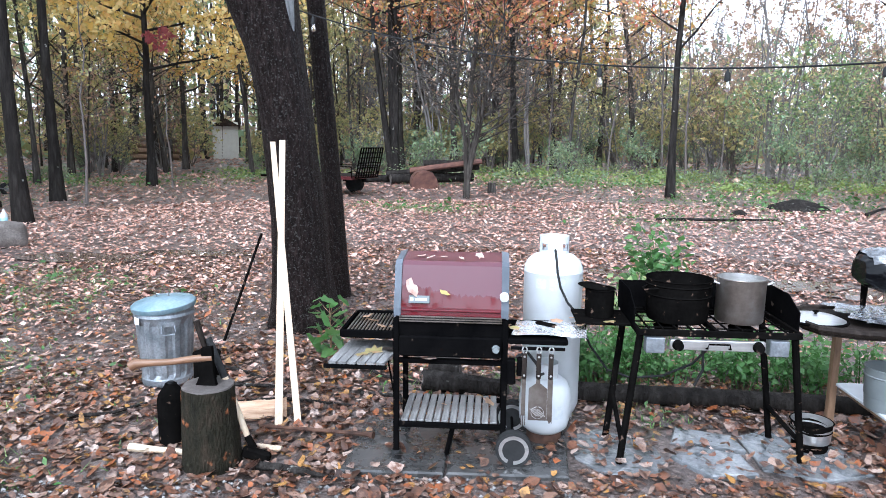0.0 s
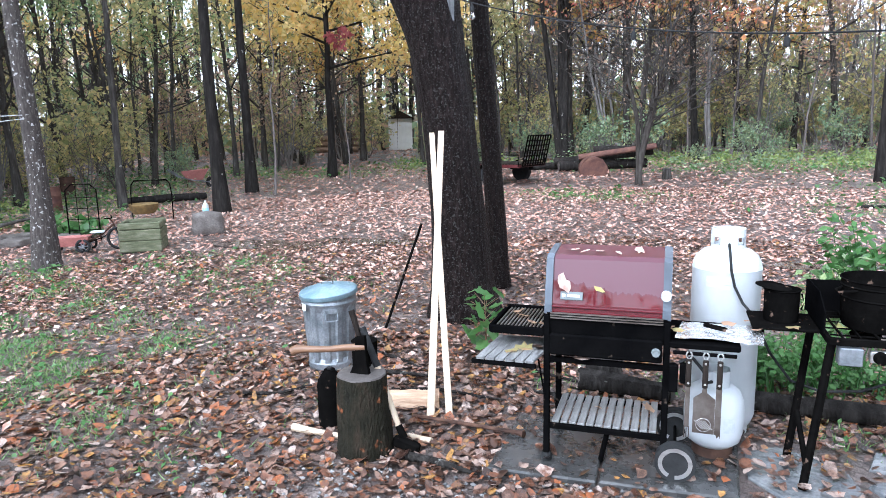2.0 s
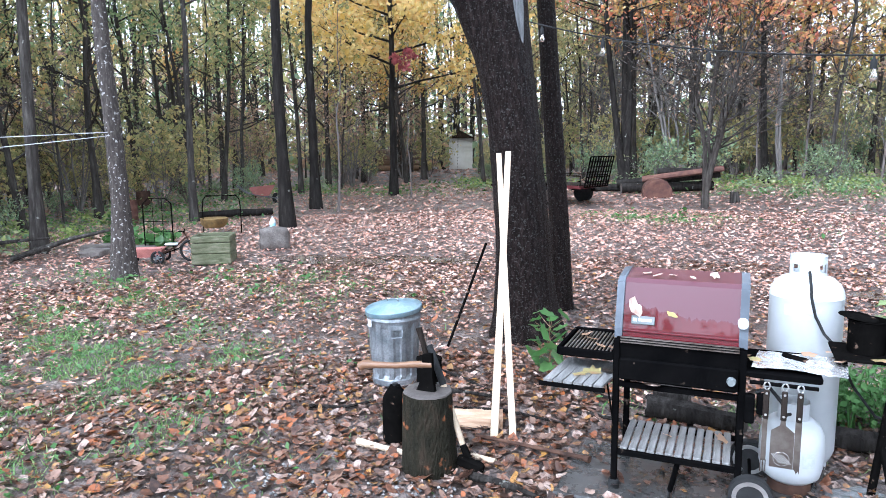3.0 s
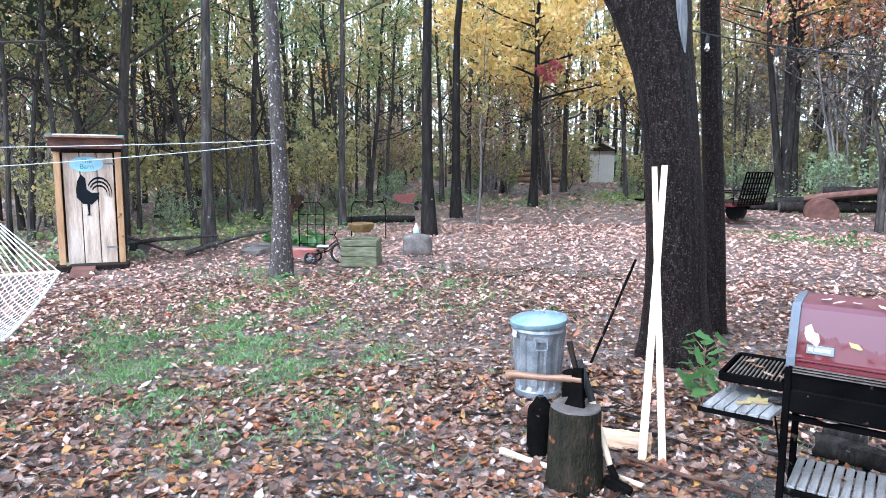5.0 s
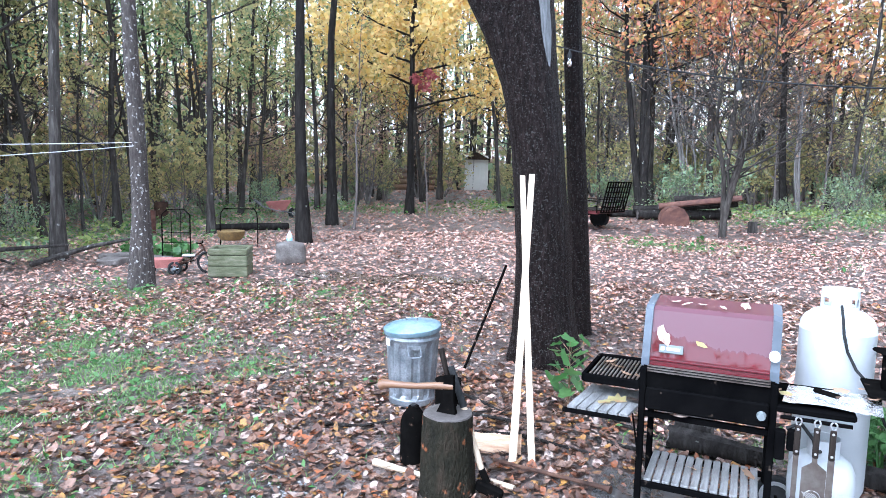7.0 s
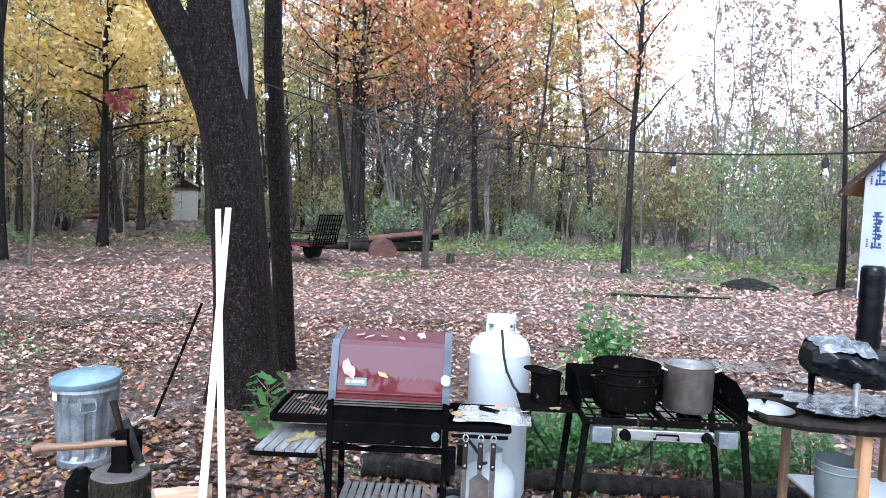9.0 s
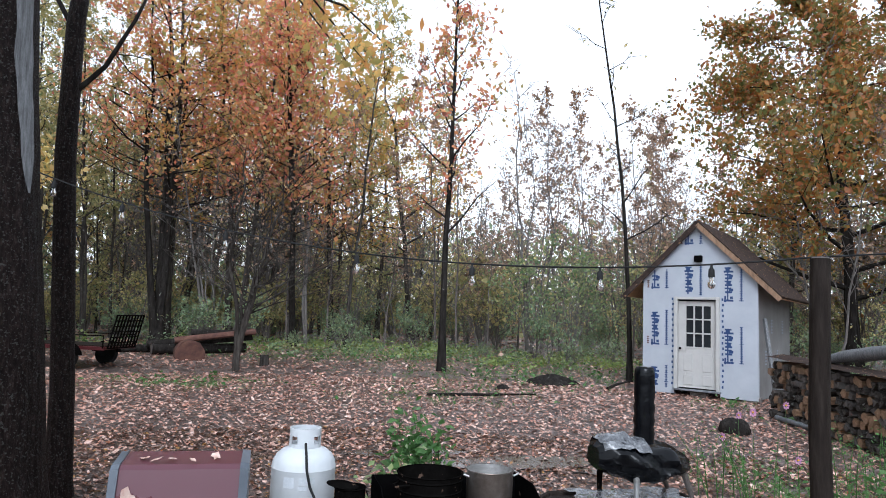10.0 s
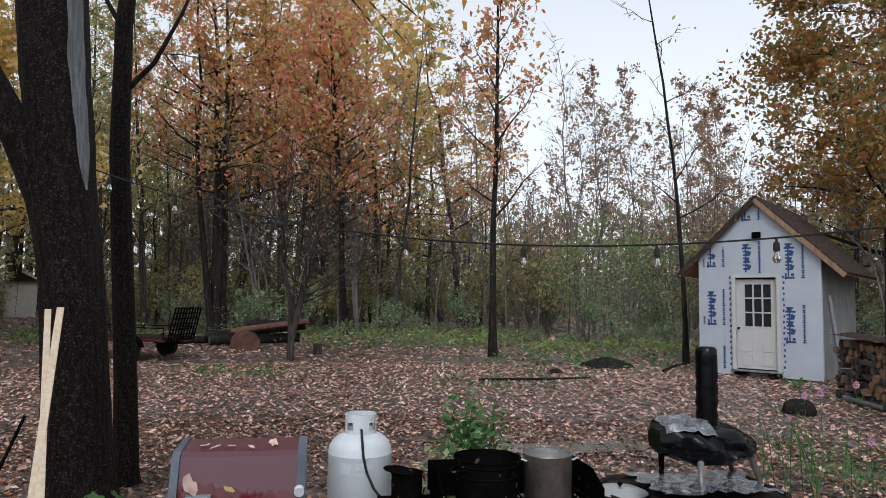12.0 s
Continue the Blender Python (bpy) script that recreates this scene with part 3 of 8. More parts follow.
# trees that stand in the clearing
tree("tree", on(-11.3, 7.9), "bark_grey", "leaf_olive", "straight grey-barked tree at the forest edge", seed=11, height=13, r0=0.115, limbs=16, first=0.5, leaves=900, lean=(0.0, 0.0))
tree("tree", on(-7.9, 6.75), "bark_pale", "leaf_olive", "tree with scaly pale lichened bark, clothes lines tied to it", seed=12, height=12, r0=0.135, limbs=14, first=0.5, leaves=700, lean=(-0.115, 0), trunk_sides=14)
tree("tree", on(-11.9, 12.3), "bark_grey", "leaf_olive", "slender straight grey tree", seed=13, height=12, r0=0.085, limbs=14, first=0.4, leaves=900)
tree("tree", on(-8.85, 11.9), "bark_dark", "leaf_olive", "dark straight tree at the edge of the yard", seed=14, height=14, r0=0.14, limbs=14, first=0.45, leaves=700, trunk_sides=10)
tree("tree", on(-10.5, 15.4), "bark_dark", "leaf_yellow", "dark tree with a few yellow leaves", seed=15, height=14, r0=0.135, limbs=14, first=0.45, leaves=900, trunk_sides=10)
tree("sapling", on(-9.4, 14.8), "twig", "leaf_olive", "thin bare sapling in the leaf litter", "sapling", seed=16, height=5.5, r0=0.035, limbs=10, limb_len=0.9, leaves=120, leaf=0.06)
tree("small_tree", on(-0.6, 17.5), "bark_wood", "leaf_brown", "small spreading multi-stemmed tree, nearly bare", seed=17, fork=1.5, height=5.6, r0=0.07, stems=5, limbs=13, limb_len=2.6, first=0.28, twigs=8, leaves=420, leaf=0.045, rise=0.75, twig_r=0.007)
tree("tree", on(4.75, 17.9), "bark_dark", "leaf_orange", "tall slim tree with sparse orange leaves", seed=18, height=13.5, r0=0.10, limbs=26, limb_len=2.3, first=0.28, twigs=8, leaves=2300, leaf=0.085, rise=0.9, wobble=0.05)
tree("tree", on(9.3, 15.9), "bark_dark", "leaf_olive", "thin leaning bare tree behind the shed", seed=19, height=11.5, r0=0.07, limbs=14, limb_len=1.6, first=0.3, leaves=60, leaf=0.07, lean=(-0.11, 0.0), wobble=0.03)
tree("twin_tree", on(-3.6, 24.5), "bark_dark", "leaf_orange", "old forked tree with orange-red foliage", seed=20, height=15, r0=0.2, stems=3, limbs=18, limb_len=4.6, first=0.42, twigs=9, leaves=9500, leaf=0.085, rise=0.32, spread=0.22)
tree("maple_tree", on(-10.3, 19.6), "bark_dark", "leaf_yellow", "maple full of bright yellow leaves", "tree", seed=21, height=11.0, r0=0.13, limbs=24, limb_len=3.6, first=0.30, twigs=10, leaves=15000, leaf=0.105, rise=0.3, spread=0.2)
tree("maple_tree", on(17.0, 16.5), "bark_dark", "leaf_maple", "broad maple turning gold and orange behind the shed", "tree", seed=22, height=11.5, r0=0.22, limbs=26, limb_len=6.0, first=0.2, twigs=10, leaves=27000, leaf=0.095, rise=0.28, spread=0.2)
tree("maple_tree", on(1.0, 25.5), "bark_dark", "leaf_orange", "maple with thin orange leaves at the wood's edge", "tree", seed=23, height=12.5, r0=0.12, stems=2, limbs=22, limb_len=3.2, first=0.38, twigs=8, leaves=5200, leaf=0.10, rise=0.6)
tree("red_shrub", on(-9.3, 18.9), "twig", "leaf_red", "small maple sapling with dark red leaves", "sapling", seed=24, height=4.5, r0=0.025, limbs=7, limb_len=0.85, first=0.86, leaves=190, leaf=0.09, rise=0.3)

# the wood round the clearing: a few grown forms, repeated with turns and sizes
FORMS = {
    "pole": [tree("forest_tree", (0, 0, 0), "bark_grey", "leaf_olive", "tall straight forest tree with thin foliage", "tree", "woodland trees", seed=31 + i, height=15, r0=0.078, limbs=24, limb_len=2.2, first=0.16, twigs=7, leaves=2200, leaf=0.075, wobble=0.2, spread=0.24) for i in range(2)],
    "dark": [tree("forest_tree", (0, 0, 0), "bark_wood", "leaf_green", "dark-trunked forest tree with green and olive leaves", "tree", "woodland trees", seed=41 + i, height=16, r0=0.11, limbs=26, limb_len=2.8, first=0.14, twigs=7, leaves=2600, leaf=0.085, wobble=0.2, spread=0.24) for i in range(2)],
    "gold": [tree("forest_tree", (0, 0, 0), "bark_wood", "leaf_gold", "forest maple with gold and orange leaves", "tree", "woodland trees", seed=51 + i, height=12, r0=0.12, limbs=22, limb_len=3.0, first=0.25, twigs=8, leaves=3400, leaf=0.08, rise=0.35, spread=0.24) for i in range(2)],
    "tall": [tree("forest_tree", (0, 0, 0), "bark_wood", ("leaf_orange", "leaf_gold")[i], "tall slender maple with thin turning foliage", "tree", "woodland trees", seed=56 + i, height=17, r0=0.12, limbs=30, limb_len=3.0, first=0.2, twigs=8, leaves=3600, leaf=0.10, rise=0.6, wobble=0.1) for i in range(2)],
    "slim_dark": [tree("forest_tree", (0, 0, 0), "bark_wood", "leaf_olive", "slim dark young tree with thin olive leaves", "tree", "woodland trees", seed=65 + i, height=11, r0=0.05, limbs=20, limb_len=1.7, first=0.12, twigs=7, leaves=1100, leaf=0.08, rise=0.9, wobble=0.16, spread=0.25) for i in range(3)],
    "thicket": [tree("shrub", (0, 0, 0), "twig_grey", ("leaf_olive", "leaf_brown", "leaf_green")[i], "tall tangled shrub of thin stems and small leaves", "shrub", "undergrowth shrubs", seed=111 + i, height=4.6, r0=0.03, stems=7, limbs=7, limb_len=1.7, first=0.12, twigs=4, leaves=1000, leaf=0.072, rise=0.8, trunk_sides=4, spread=0.4, wobble=0.1) for i in range(3)],
    "back": [tree("forest_tree", (0, 0, 0), "bark_wood", "leaf_green", "tall tree of the wood behind the yard", "tree", "woodland trees", seed=121 + i, height=16, r0=0.13, limbs=16, limb_len=3.0, first=0.15, twigs=3, leaves=700, leaf=0.19, wobble=0.13) for i in range(2)],
    "slim": [tree("forest_tree", (0, 0, 0), "twig", "leaf_brown", "slim young tree with few brown leaves", "tree", "woodland trees", seed=61 + i, height=9.5, r0=0.04, limbs=24, limb_len=1.6, first=0.12, twigs=7, leaves=1000, leaf=0.075, rise=0.9, wobble=0.15) for i in range(2)],
    "bare": [tree("forest_tree", (0, 0, 0), "twig_grey", "leaf_brown", "bare grey many-stemmed tree", "tree", "woodland trees", seed=71 + i, height=8.5, r0=0.05, stems=4, limbs=13, limb_len=2.4, first=0.25, twigs=9, leaves=260, leaf=0.07, rise=1.0) for i in range(2)],
    "bush": [tree("shrub", (0, 0, 0), "twig_grey", "leaf_grey", "grey-green twiggy shrub of the undergrowth", "shrub", "undergrowth shrubs", seed=81 + i, height=1.9, r0=0.016, stems=7, limbs=6, limb_len=1.0, first=0.15, twigs=2, leaves=950, leaf=0.06, rise=0.6, trunk_sides=5, spread=0.5) for i in range(3)],
    "brush": [tree("shrub", (0, 0, 0), "twig", "leaf_olive", "leafy olive shrub between the trunks", "shrub", "undergrowth shrubs", seed=91 + i, height=2.8, r0=0.025, stems=6, limbs=6, limb_len=1.2, first=0.2, twigs=3, leaves=750, leaf=0.085, rise=0.7, trunk_sides=5, spread=0.5) for i in range(2)],
    "pine": [tree("pine_tree", (0, 0, 0), "bark_wood", "needle", "dark pine with drooping boughs", "tree", "woodland trees", seed=99, height=15, r0=0.18, limbs=34, limb_len=3.4, first=0.2, twigs=9, leaves=7000, leaf=0.10, rise=0.08, spread=0.35)],
}
USED = set()


def plant(form, x, y, rng, lo=0.8, hi=1.2):
    pool = FORMS[form]
    src = pool[int(rng.integers(len(pool)))]
    m = pose(*on(x, y), rng.normal(0, 3.2), rng.normal(0, 3.2), rng.uniform(0, 360))
    k = rng.uniform(lo, hi)
    if src.name not in USED:
        USED.add(src.name)
        ob = src
        ob.matrix_basis = m
    else:
        ob = copy_thing(src, m)
    ob.scale = (k, k, k * rng.uniform(0.9, 1.1))


EDGE = [(-78, 12.5), (-66, 14.2), (-58, 16.0), (-50, 18.5), (-42, 21.0), (-34, 23.5), (-26, 23.5), (-18, 25.0), (-9, 25.5), (4, 24.6), (12, 24.0), (26, 21.5), (36, 21.5), (50, 21.0), (66, 20.0)]


def edge_at(deg):
    return float(np.interp(deg, [e[0] for e in EDGE], [e[1] for e in EDGE]))


rng = np.random.default_rng(5)
placed = []


def scatter(form, count, d0, d1, near, far, gap, lo=0.8, hi=1.2):
    done, tries = 0, 0
    while done < count and tries < count * 40:
        tries += 1
        deg = rng.uniform(d0, d1)
        r = edge_at(deg) + near + (far - near) * rng.random() ** 1.3
        x, y = r * math.sin(radians(deg)), r * math.cos(radians(deg))
        if any((x - a) ** 2 + (y - b) ** 2 < gap * gap for a, b in placed):
            continue
        if 7.5 < x < 14.5 and 10.0 < y < 19.5:
            continue
        if -39.5 < deg < -35.5 and r < 34 or -33 < deg < -23.5 and r < 25:
            continue
        if -24.5 < deg < -20.5 and r < 40:
            continue
        placed.append((x, y))
        plant(form, x, y, rng, lo, hi)
        done += 1


scatter("pine", 4, -76, -60, 3, 12, 2.0, 0.8, 1.1)
scatter("dark", 21, -76, -14, 0.4, 16, 1.5, 0.7, 1.15)
scatter("pole", 38, -76, -8, 0.4, 18, 1.2, 0.7, 1.15)
scatter("slim_dark", 54, -76, -8, 0.3, 14, 0.8, 0.7, 1.3)
scatter("gold", 9, -40, -14, 2.0, 14, 1.8)
scatter("tall", 5, -14, 0, 0.5, 9, 2.2, 0.85, 1.1)
scatter("gold", 9, -14, 12, 2.0, 12, 2.0, 0.9, 1.25)
scatter("pole", 8, -10, 14, 1.0, 12, 1.6, 0.7, 1.0)
scatter("bare", 14, -14, 4, 0.6, 10, 1.2, 0.8, 1.2)
scatter("gold", 5, -76, -40, 6.0, 16, 1.8)
scatter("slim", 34, -8, 60, 0.3, 12, 0.9, 0.7, 1.1)
scatter("bare", 30, 0, 60, 0.6, 14, 1.2, 0.75, 1.1)
scatter("gold", 6, 40, 66, 1.0, 12, 1.8, 0.7, 1.0)
scatter("dark", 6, 44, 66, 3, 14, 1.8, 0.7, 0.9)
scatter("thicket", 26, -76, -14, 2.5, 15, 0.8, 0.6, 1.1)
scatter("thicket", 44, -14, 60, 0.8, 11, 0.8, 0.55, 1.15)
scatter("brush", 66, -76, 0, 0.6, 16, 0.7, 0.4, 1.1)
scatter("bush", 52, -12, 62, -0.8, 7, 0.7, 0.25, 1.0)
scatter("bush", 16, -76, -14, -0.3, 5, 0.7, 0.25, 0.6)
scatter("brush", 24, -2, 62, 3.0, 14, 0.8, 0.7, 1.3)


def wood_behind():
    """Dark treeline on the other sides, which the wet lid mirrors and which shades the yard."""
    for i in range(48):
        deg = rng.uniform(85, 275)
        r = rng.uniform(21.5, 34)
        x, y = r * math.sin(radians(deg)), r * math.cos(radians(deg))
        plant("back", x, y, rng, 0.74, 1.0)


wood_behind()


def far_woods():
    """The wood beyond, closing the view between the nearer trunks."""
    r2 = np.random.default_rng(77)
    s, dark = Shape(), Shape()
    for i in range(520):
        deg = r2.uniform(-80, 70)
        r = r2.uniform(40, 62)
        x, y = r * math.sin(radians(deg)), r * math.cos(radians(deg))
        h = r2.uniform(11, 17) if deg < 2 else r2.uniform(6.5, 9.5)
        z = float(ground_z(x, y))
        (dark if deg < -10 else s).tube([(x, y, z), (x + r2.normal(0, 0.3), y, z + h * 0.5), (x + r2.normal(0, 0.5), y, z + h)], [r2.uniform(0.08, 0.2) * (1 if deg < -10 else 0.5), 0.08 if deg < -10 else 0.045, 0.02], 5, cap=False)
    root = thing("distant_woods", (0, 0, 0), "hazy far woodland of grey trunks and olive leaves", "woods", kind="stuff")
    part("trunks", s, "twig", root)
    part("trunks", dark, "bark_wood", root)
    n = 72000
    deg = r2.uniform(-80, 70, n)
    r = r2.uniform(38, 62, n)
    top = np.where(deg < -38, 8.0, np.where(deg < 0, 12.0, 6.8))
    z = top * r2.random(n) ** 2.0
    x, y = r * np.sin(np.radians(deg)), r * np.cos(np.radians(deg))
    pos = np.stack([x, y, z + 0.9], 1)[~((deg > -23.0) & (deg < -21.0) & (r < 44) & (z < 2.4))]
    for k, matname in enumerate(("leaf_olive", "leaf_brown", "leaf_grey")):
        q = pos[k::3]
        part("foliage", quads_mesh("foliage", q, r2.uniform(0.14, 0.34, len(q)), r2, matname), matname, root)


far_woods()

# ---- the big tree, its neighbour, string lights ----


def big_tree():
    root = thing("old_tree", on(-1.82, 6.0), "old wet-barked tree with a low fork and a bare grey scar", "tree")
    r2 = np.random.default_rng(4)
    s = Shape()
    z = np.array([-0.1, 0.08, 0.25, 0.6, 1.0, 1.5, 2.0, 2.4, 2.8, 3.2, 3.7, 4.4, 5.4, 6.6, 8.0])
    x = np.array([0.14, 0.135, 0.125, 0.105, 0.09, 0.05, 0.005, -0.06, -0.12, -0.15, -0.22, -0.28, -0.22, -0.1, 0.1])
    r = np.array([0.38, 0.34, 0.305, 0.27, 0.255, 0.245, 0.245, 0.255, 0.26, 0.25, 0.26, 0.275, 0.23, 0.15, 0.07])
    # ring by ring, with flutes in the bark
    k = 72
    zz = np.linspace(z[0], z[-1], 110)
    x, r, z = np.interp(zz, z, x), np.interp(zz, z, r), zz
    for i in range(len(z)):
        for j in range(k):
            a = j * TAU / k
            w = 1 + 0.05 * noise.noise((math.cos(a) * 2.2, math.sin(a) * 2.2, z[i] * 0.7)) + 0.035 * abs(noise.noise((math.cos(a) * 9, math.sin(a) * 9, z[i] * 1.6))) + 0.02 * noise.noise((math.cos(a) * 16, math.sin(a) * 16, z[i] * 7)) + (0.10 * math.sin(5 * a + 1) * math.exp(-z[i] * 4) if z[i] > 0 else 0)
            s.v.append((x[i] + r[i] * w * math.cos(a), r[i] * w * math.sin(a), z[i]))
    s.f = [(i * k + j, i * k + (j + 1) % k, (i + 1) * k + (j + 1) % k, (i + 1) * k + j) for i in range(len(z) - 1) for j in range(k)]
    part("trunk", s, "bark", root, smooth=True)
    limb = Shape()
    limb.tube([(-0.08, -0.02, 2.25), (-0.20, -0.05, 2.65), (-0.39, -0.12, 3.10), (-0.66, -0.2, 3.62), (-0.98, -0.25, 4.3), (-1.2, -0.25, 6.0)], [0.19, 0.165, 0.14, 0.13, 0.12, 0.05], 18)
    part("limb", limb, "bark", root, smooth=True)
    low = Shape()
    low.tube([(-0.2, -0.1, 4.75), (0.2, -0.4, 4.85), (0.9, -0.9, 4.75), (1.6, -1.2, 4.55), (2.2, -1.25, 4.2), (2.65, -1.2, 3.75)], [0.05, 0.03, 0.02, 0.014, 0.008, 0.004], 8)
    low.tube([(1.6, -1.2, 4.55), (2.1, -1.0, 4.3), (2.5, -0.8, 3.95), (2.75, -0.75, 3.6)], [0.01, 0.008, 0.005, 0.003], 6)
    low.tube([(0.9, -0.9, 4.75), (1.3, -1.2, 4.35), (1.75, -1.35, 4.0)], [0.02, 0.012, 0.005], 6)
    low.tube([(2.2, -1.25, 4.2), (2.45, -1.45, 4.05), (2.8, -1.5, 3.75)], [0.012, 0.008, 0.004], 6)
    part("bough", low, "bark_dark", root, smooth=True)
    ends = np.array([(2.2, -1.25, 4.15), (2.65, -1.2, 3.75), (2.5, -0.8, 3.95), (2.75, -0.75, 3.6), (2.3, -0.9, 4.1), (2.45, -1.1, 3.9), (2.0, -1.2, 4.3), (2.8, -1.5, 3.75), (2.5, -1.4, 3.95), (2.6, -1.0, 3.7)])
    pos = ends[r2.integers(0, len(ends), 330)] + r2.normal(0, 0.15, (330, 3))
    part("yellow_leaves", quads_mesh("yellow_leaves", pos, r2.uniform(0.03, 0.055, 330), r2, "leaf_gold", droop=0.8), "leaf_gold", root)
    scar = Shape()
    rows = 22
    for i in range(rows):
        u = i / (rows - 1)
        a0, zz = radians(-30 - 4 * u), 2.72 + 2.1 * u
        cx = np.interp(zz, z, x)
        rr = np.interp(zz, z, r) * 1.035 + 0.006
        wd = (0.27 + 0.09 * noise.noise((zz * 3, 0, 2))) * min(1.0, 5 * u + 0.12)
        for aa in (a0 - wd, a0, a0 + wd):
            scar.v.append((cx + rr * math.cos(aa), rr * math.sin(aa), zz))
    scar.f = [(i * 3 + j, i * 3 + j + 1, i * 3 + 4 + j, i * 3 + 3 + j) for i in range(rows - 1) for j in range(2)]
    part("scar", scar, "bare_wood", root, "bare grey wood where the bark is gone", smooth=True)


big_tree()


def slim_neighbour():
    root = thing("tree", on(-1.62, 7.1), "slim grey tree growing close behind the old one", "tree")
    s = Shape()
    s.tube([(0.02, 0, -0.1), (0.01, 0, 0.15), (-0.03, 0, 1.0), (-0.12, 0, 2.2), (-0.20, 0, 3.3), (-0.22, 0, 4.6), (-0.1, 0.1, 7), (0.1, 0.1, 9)], [0.15, 0.125, 0.108, 0.102, 0.096, 0.085, 0.06, 0.02], 14)
    part("trunk", s, "bark", root, smooth=True)
    b = Shape()
    b.tube([(-0.18, 0, 3.9), (0.1, -0.05, 4.2), (0.35, -0.1, 4.7), (0.6, -0.1, 5.4)], [0.03, 0.024, 0.018, 0.008], 7)
    b.tube([(-0.2, 0, 4.5), (-0.5, 0.1, 5.0), (-0.7, 0.2, 5.8)], [0.03, 0.02, 0.008], 7)
    part("branch", b, "bark_dark", root, smooth=True)


slim_neighbour()


def light_string():
    a, b = Vector((-1.62, 5.80, 2.93)), Vector((3.23, 3.08, 2.33))
    pts = [a + (b - a) * t + Vector((0, 0, -0.31 * 4 * t * (1 - t))) for t in np.linspace(0, 1, 41)]
    root = thing("string_lights", tuple(a), "dark outdoor light string with clear bulbs slung from tree to post", "string lights")
    s = Shape()
    s.tube([p - a for p in pts] + [Vector((4.6, 2.6, 2.45)) - a], 0.006, 6)
    part("cable", s, "rubber", root)
    for t in (0.03, 0.15, 0.315, 0.50, 0.645, 0.79, 0.905):
        k = t * 40
        i = int(k)
        p = pts[i] + (pts[i + 1] - pts[i]) * (k - i) - a
        so = Shape()
        so.lathe([(0.0, 0.0), (0.006, 0.0), (0.008, -0.02), (0.017, -0.03), (0.019, -0.075), (0.0, -0.078)], 12)
        sock = part("socket", so, "rubber", root, at=tuple(p), smooth=True)
        bl = Shape()
        bl.lathe([(0.012, -0.076), (0.013, -0.09), (0.022, -0.112), (0.023, -0.124), (0.014, -0.140), (0.0, -0.144)], 14)
        part("bulb", bl, "bulb", sock, "clear glass bulb", smooth=True)


light_string()


def wooden_post(x, y, h):
    root = thing("wooden_post", on(x, y), "round weathered wooden post holding up the light string", "post")
    s = Shape()
    s.tube([(0, 0, -0.1), (0.01, 0, 0.6), (0.0, 0.01, 1.4), (0.015, 0, h)], [0.066, 0.06, 0.055, 0.053], 16)
    part("post", s, "dark_wood", root, smooth=True)
    c = Shape()
    c.lathe([(0, 0.012), (0.042, 0.010), (0.051, 0.0)], 16, (0.015, 0, h))
    part("cut_top", c, "cut_end", root, smooth=True)
    hk = Shape()
    hk.tube([(0.015, 0, h), (0.015, -0.03, h + 0.03), (0.015, -0.05, h + 0.01)], 0.004, 6)
    part("hook", hk, "steel_dull", root)


wooden_post(3.25, 3.05, 2.31)

# ---- the cooking place ----


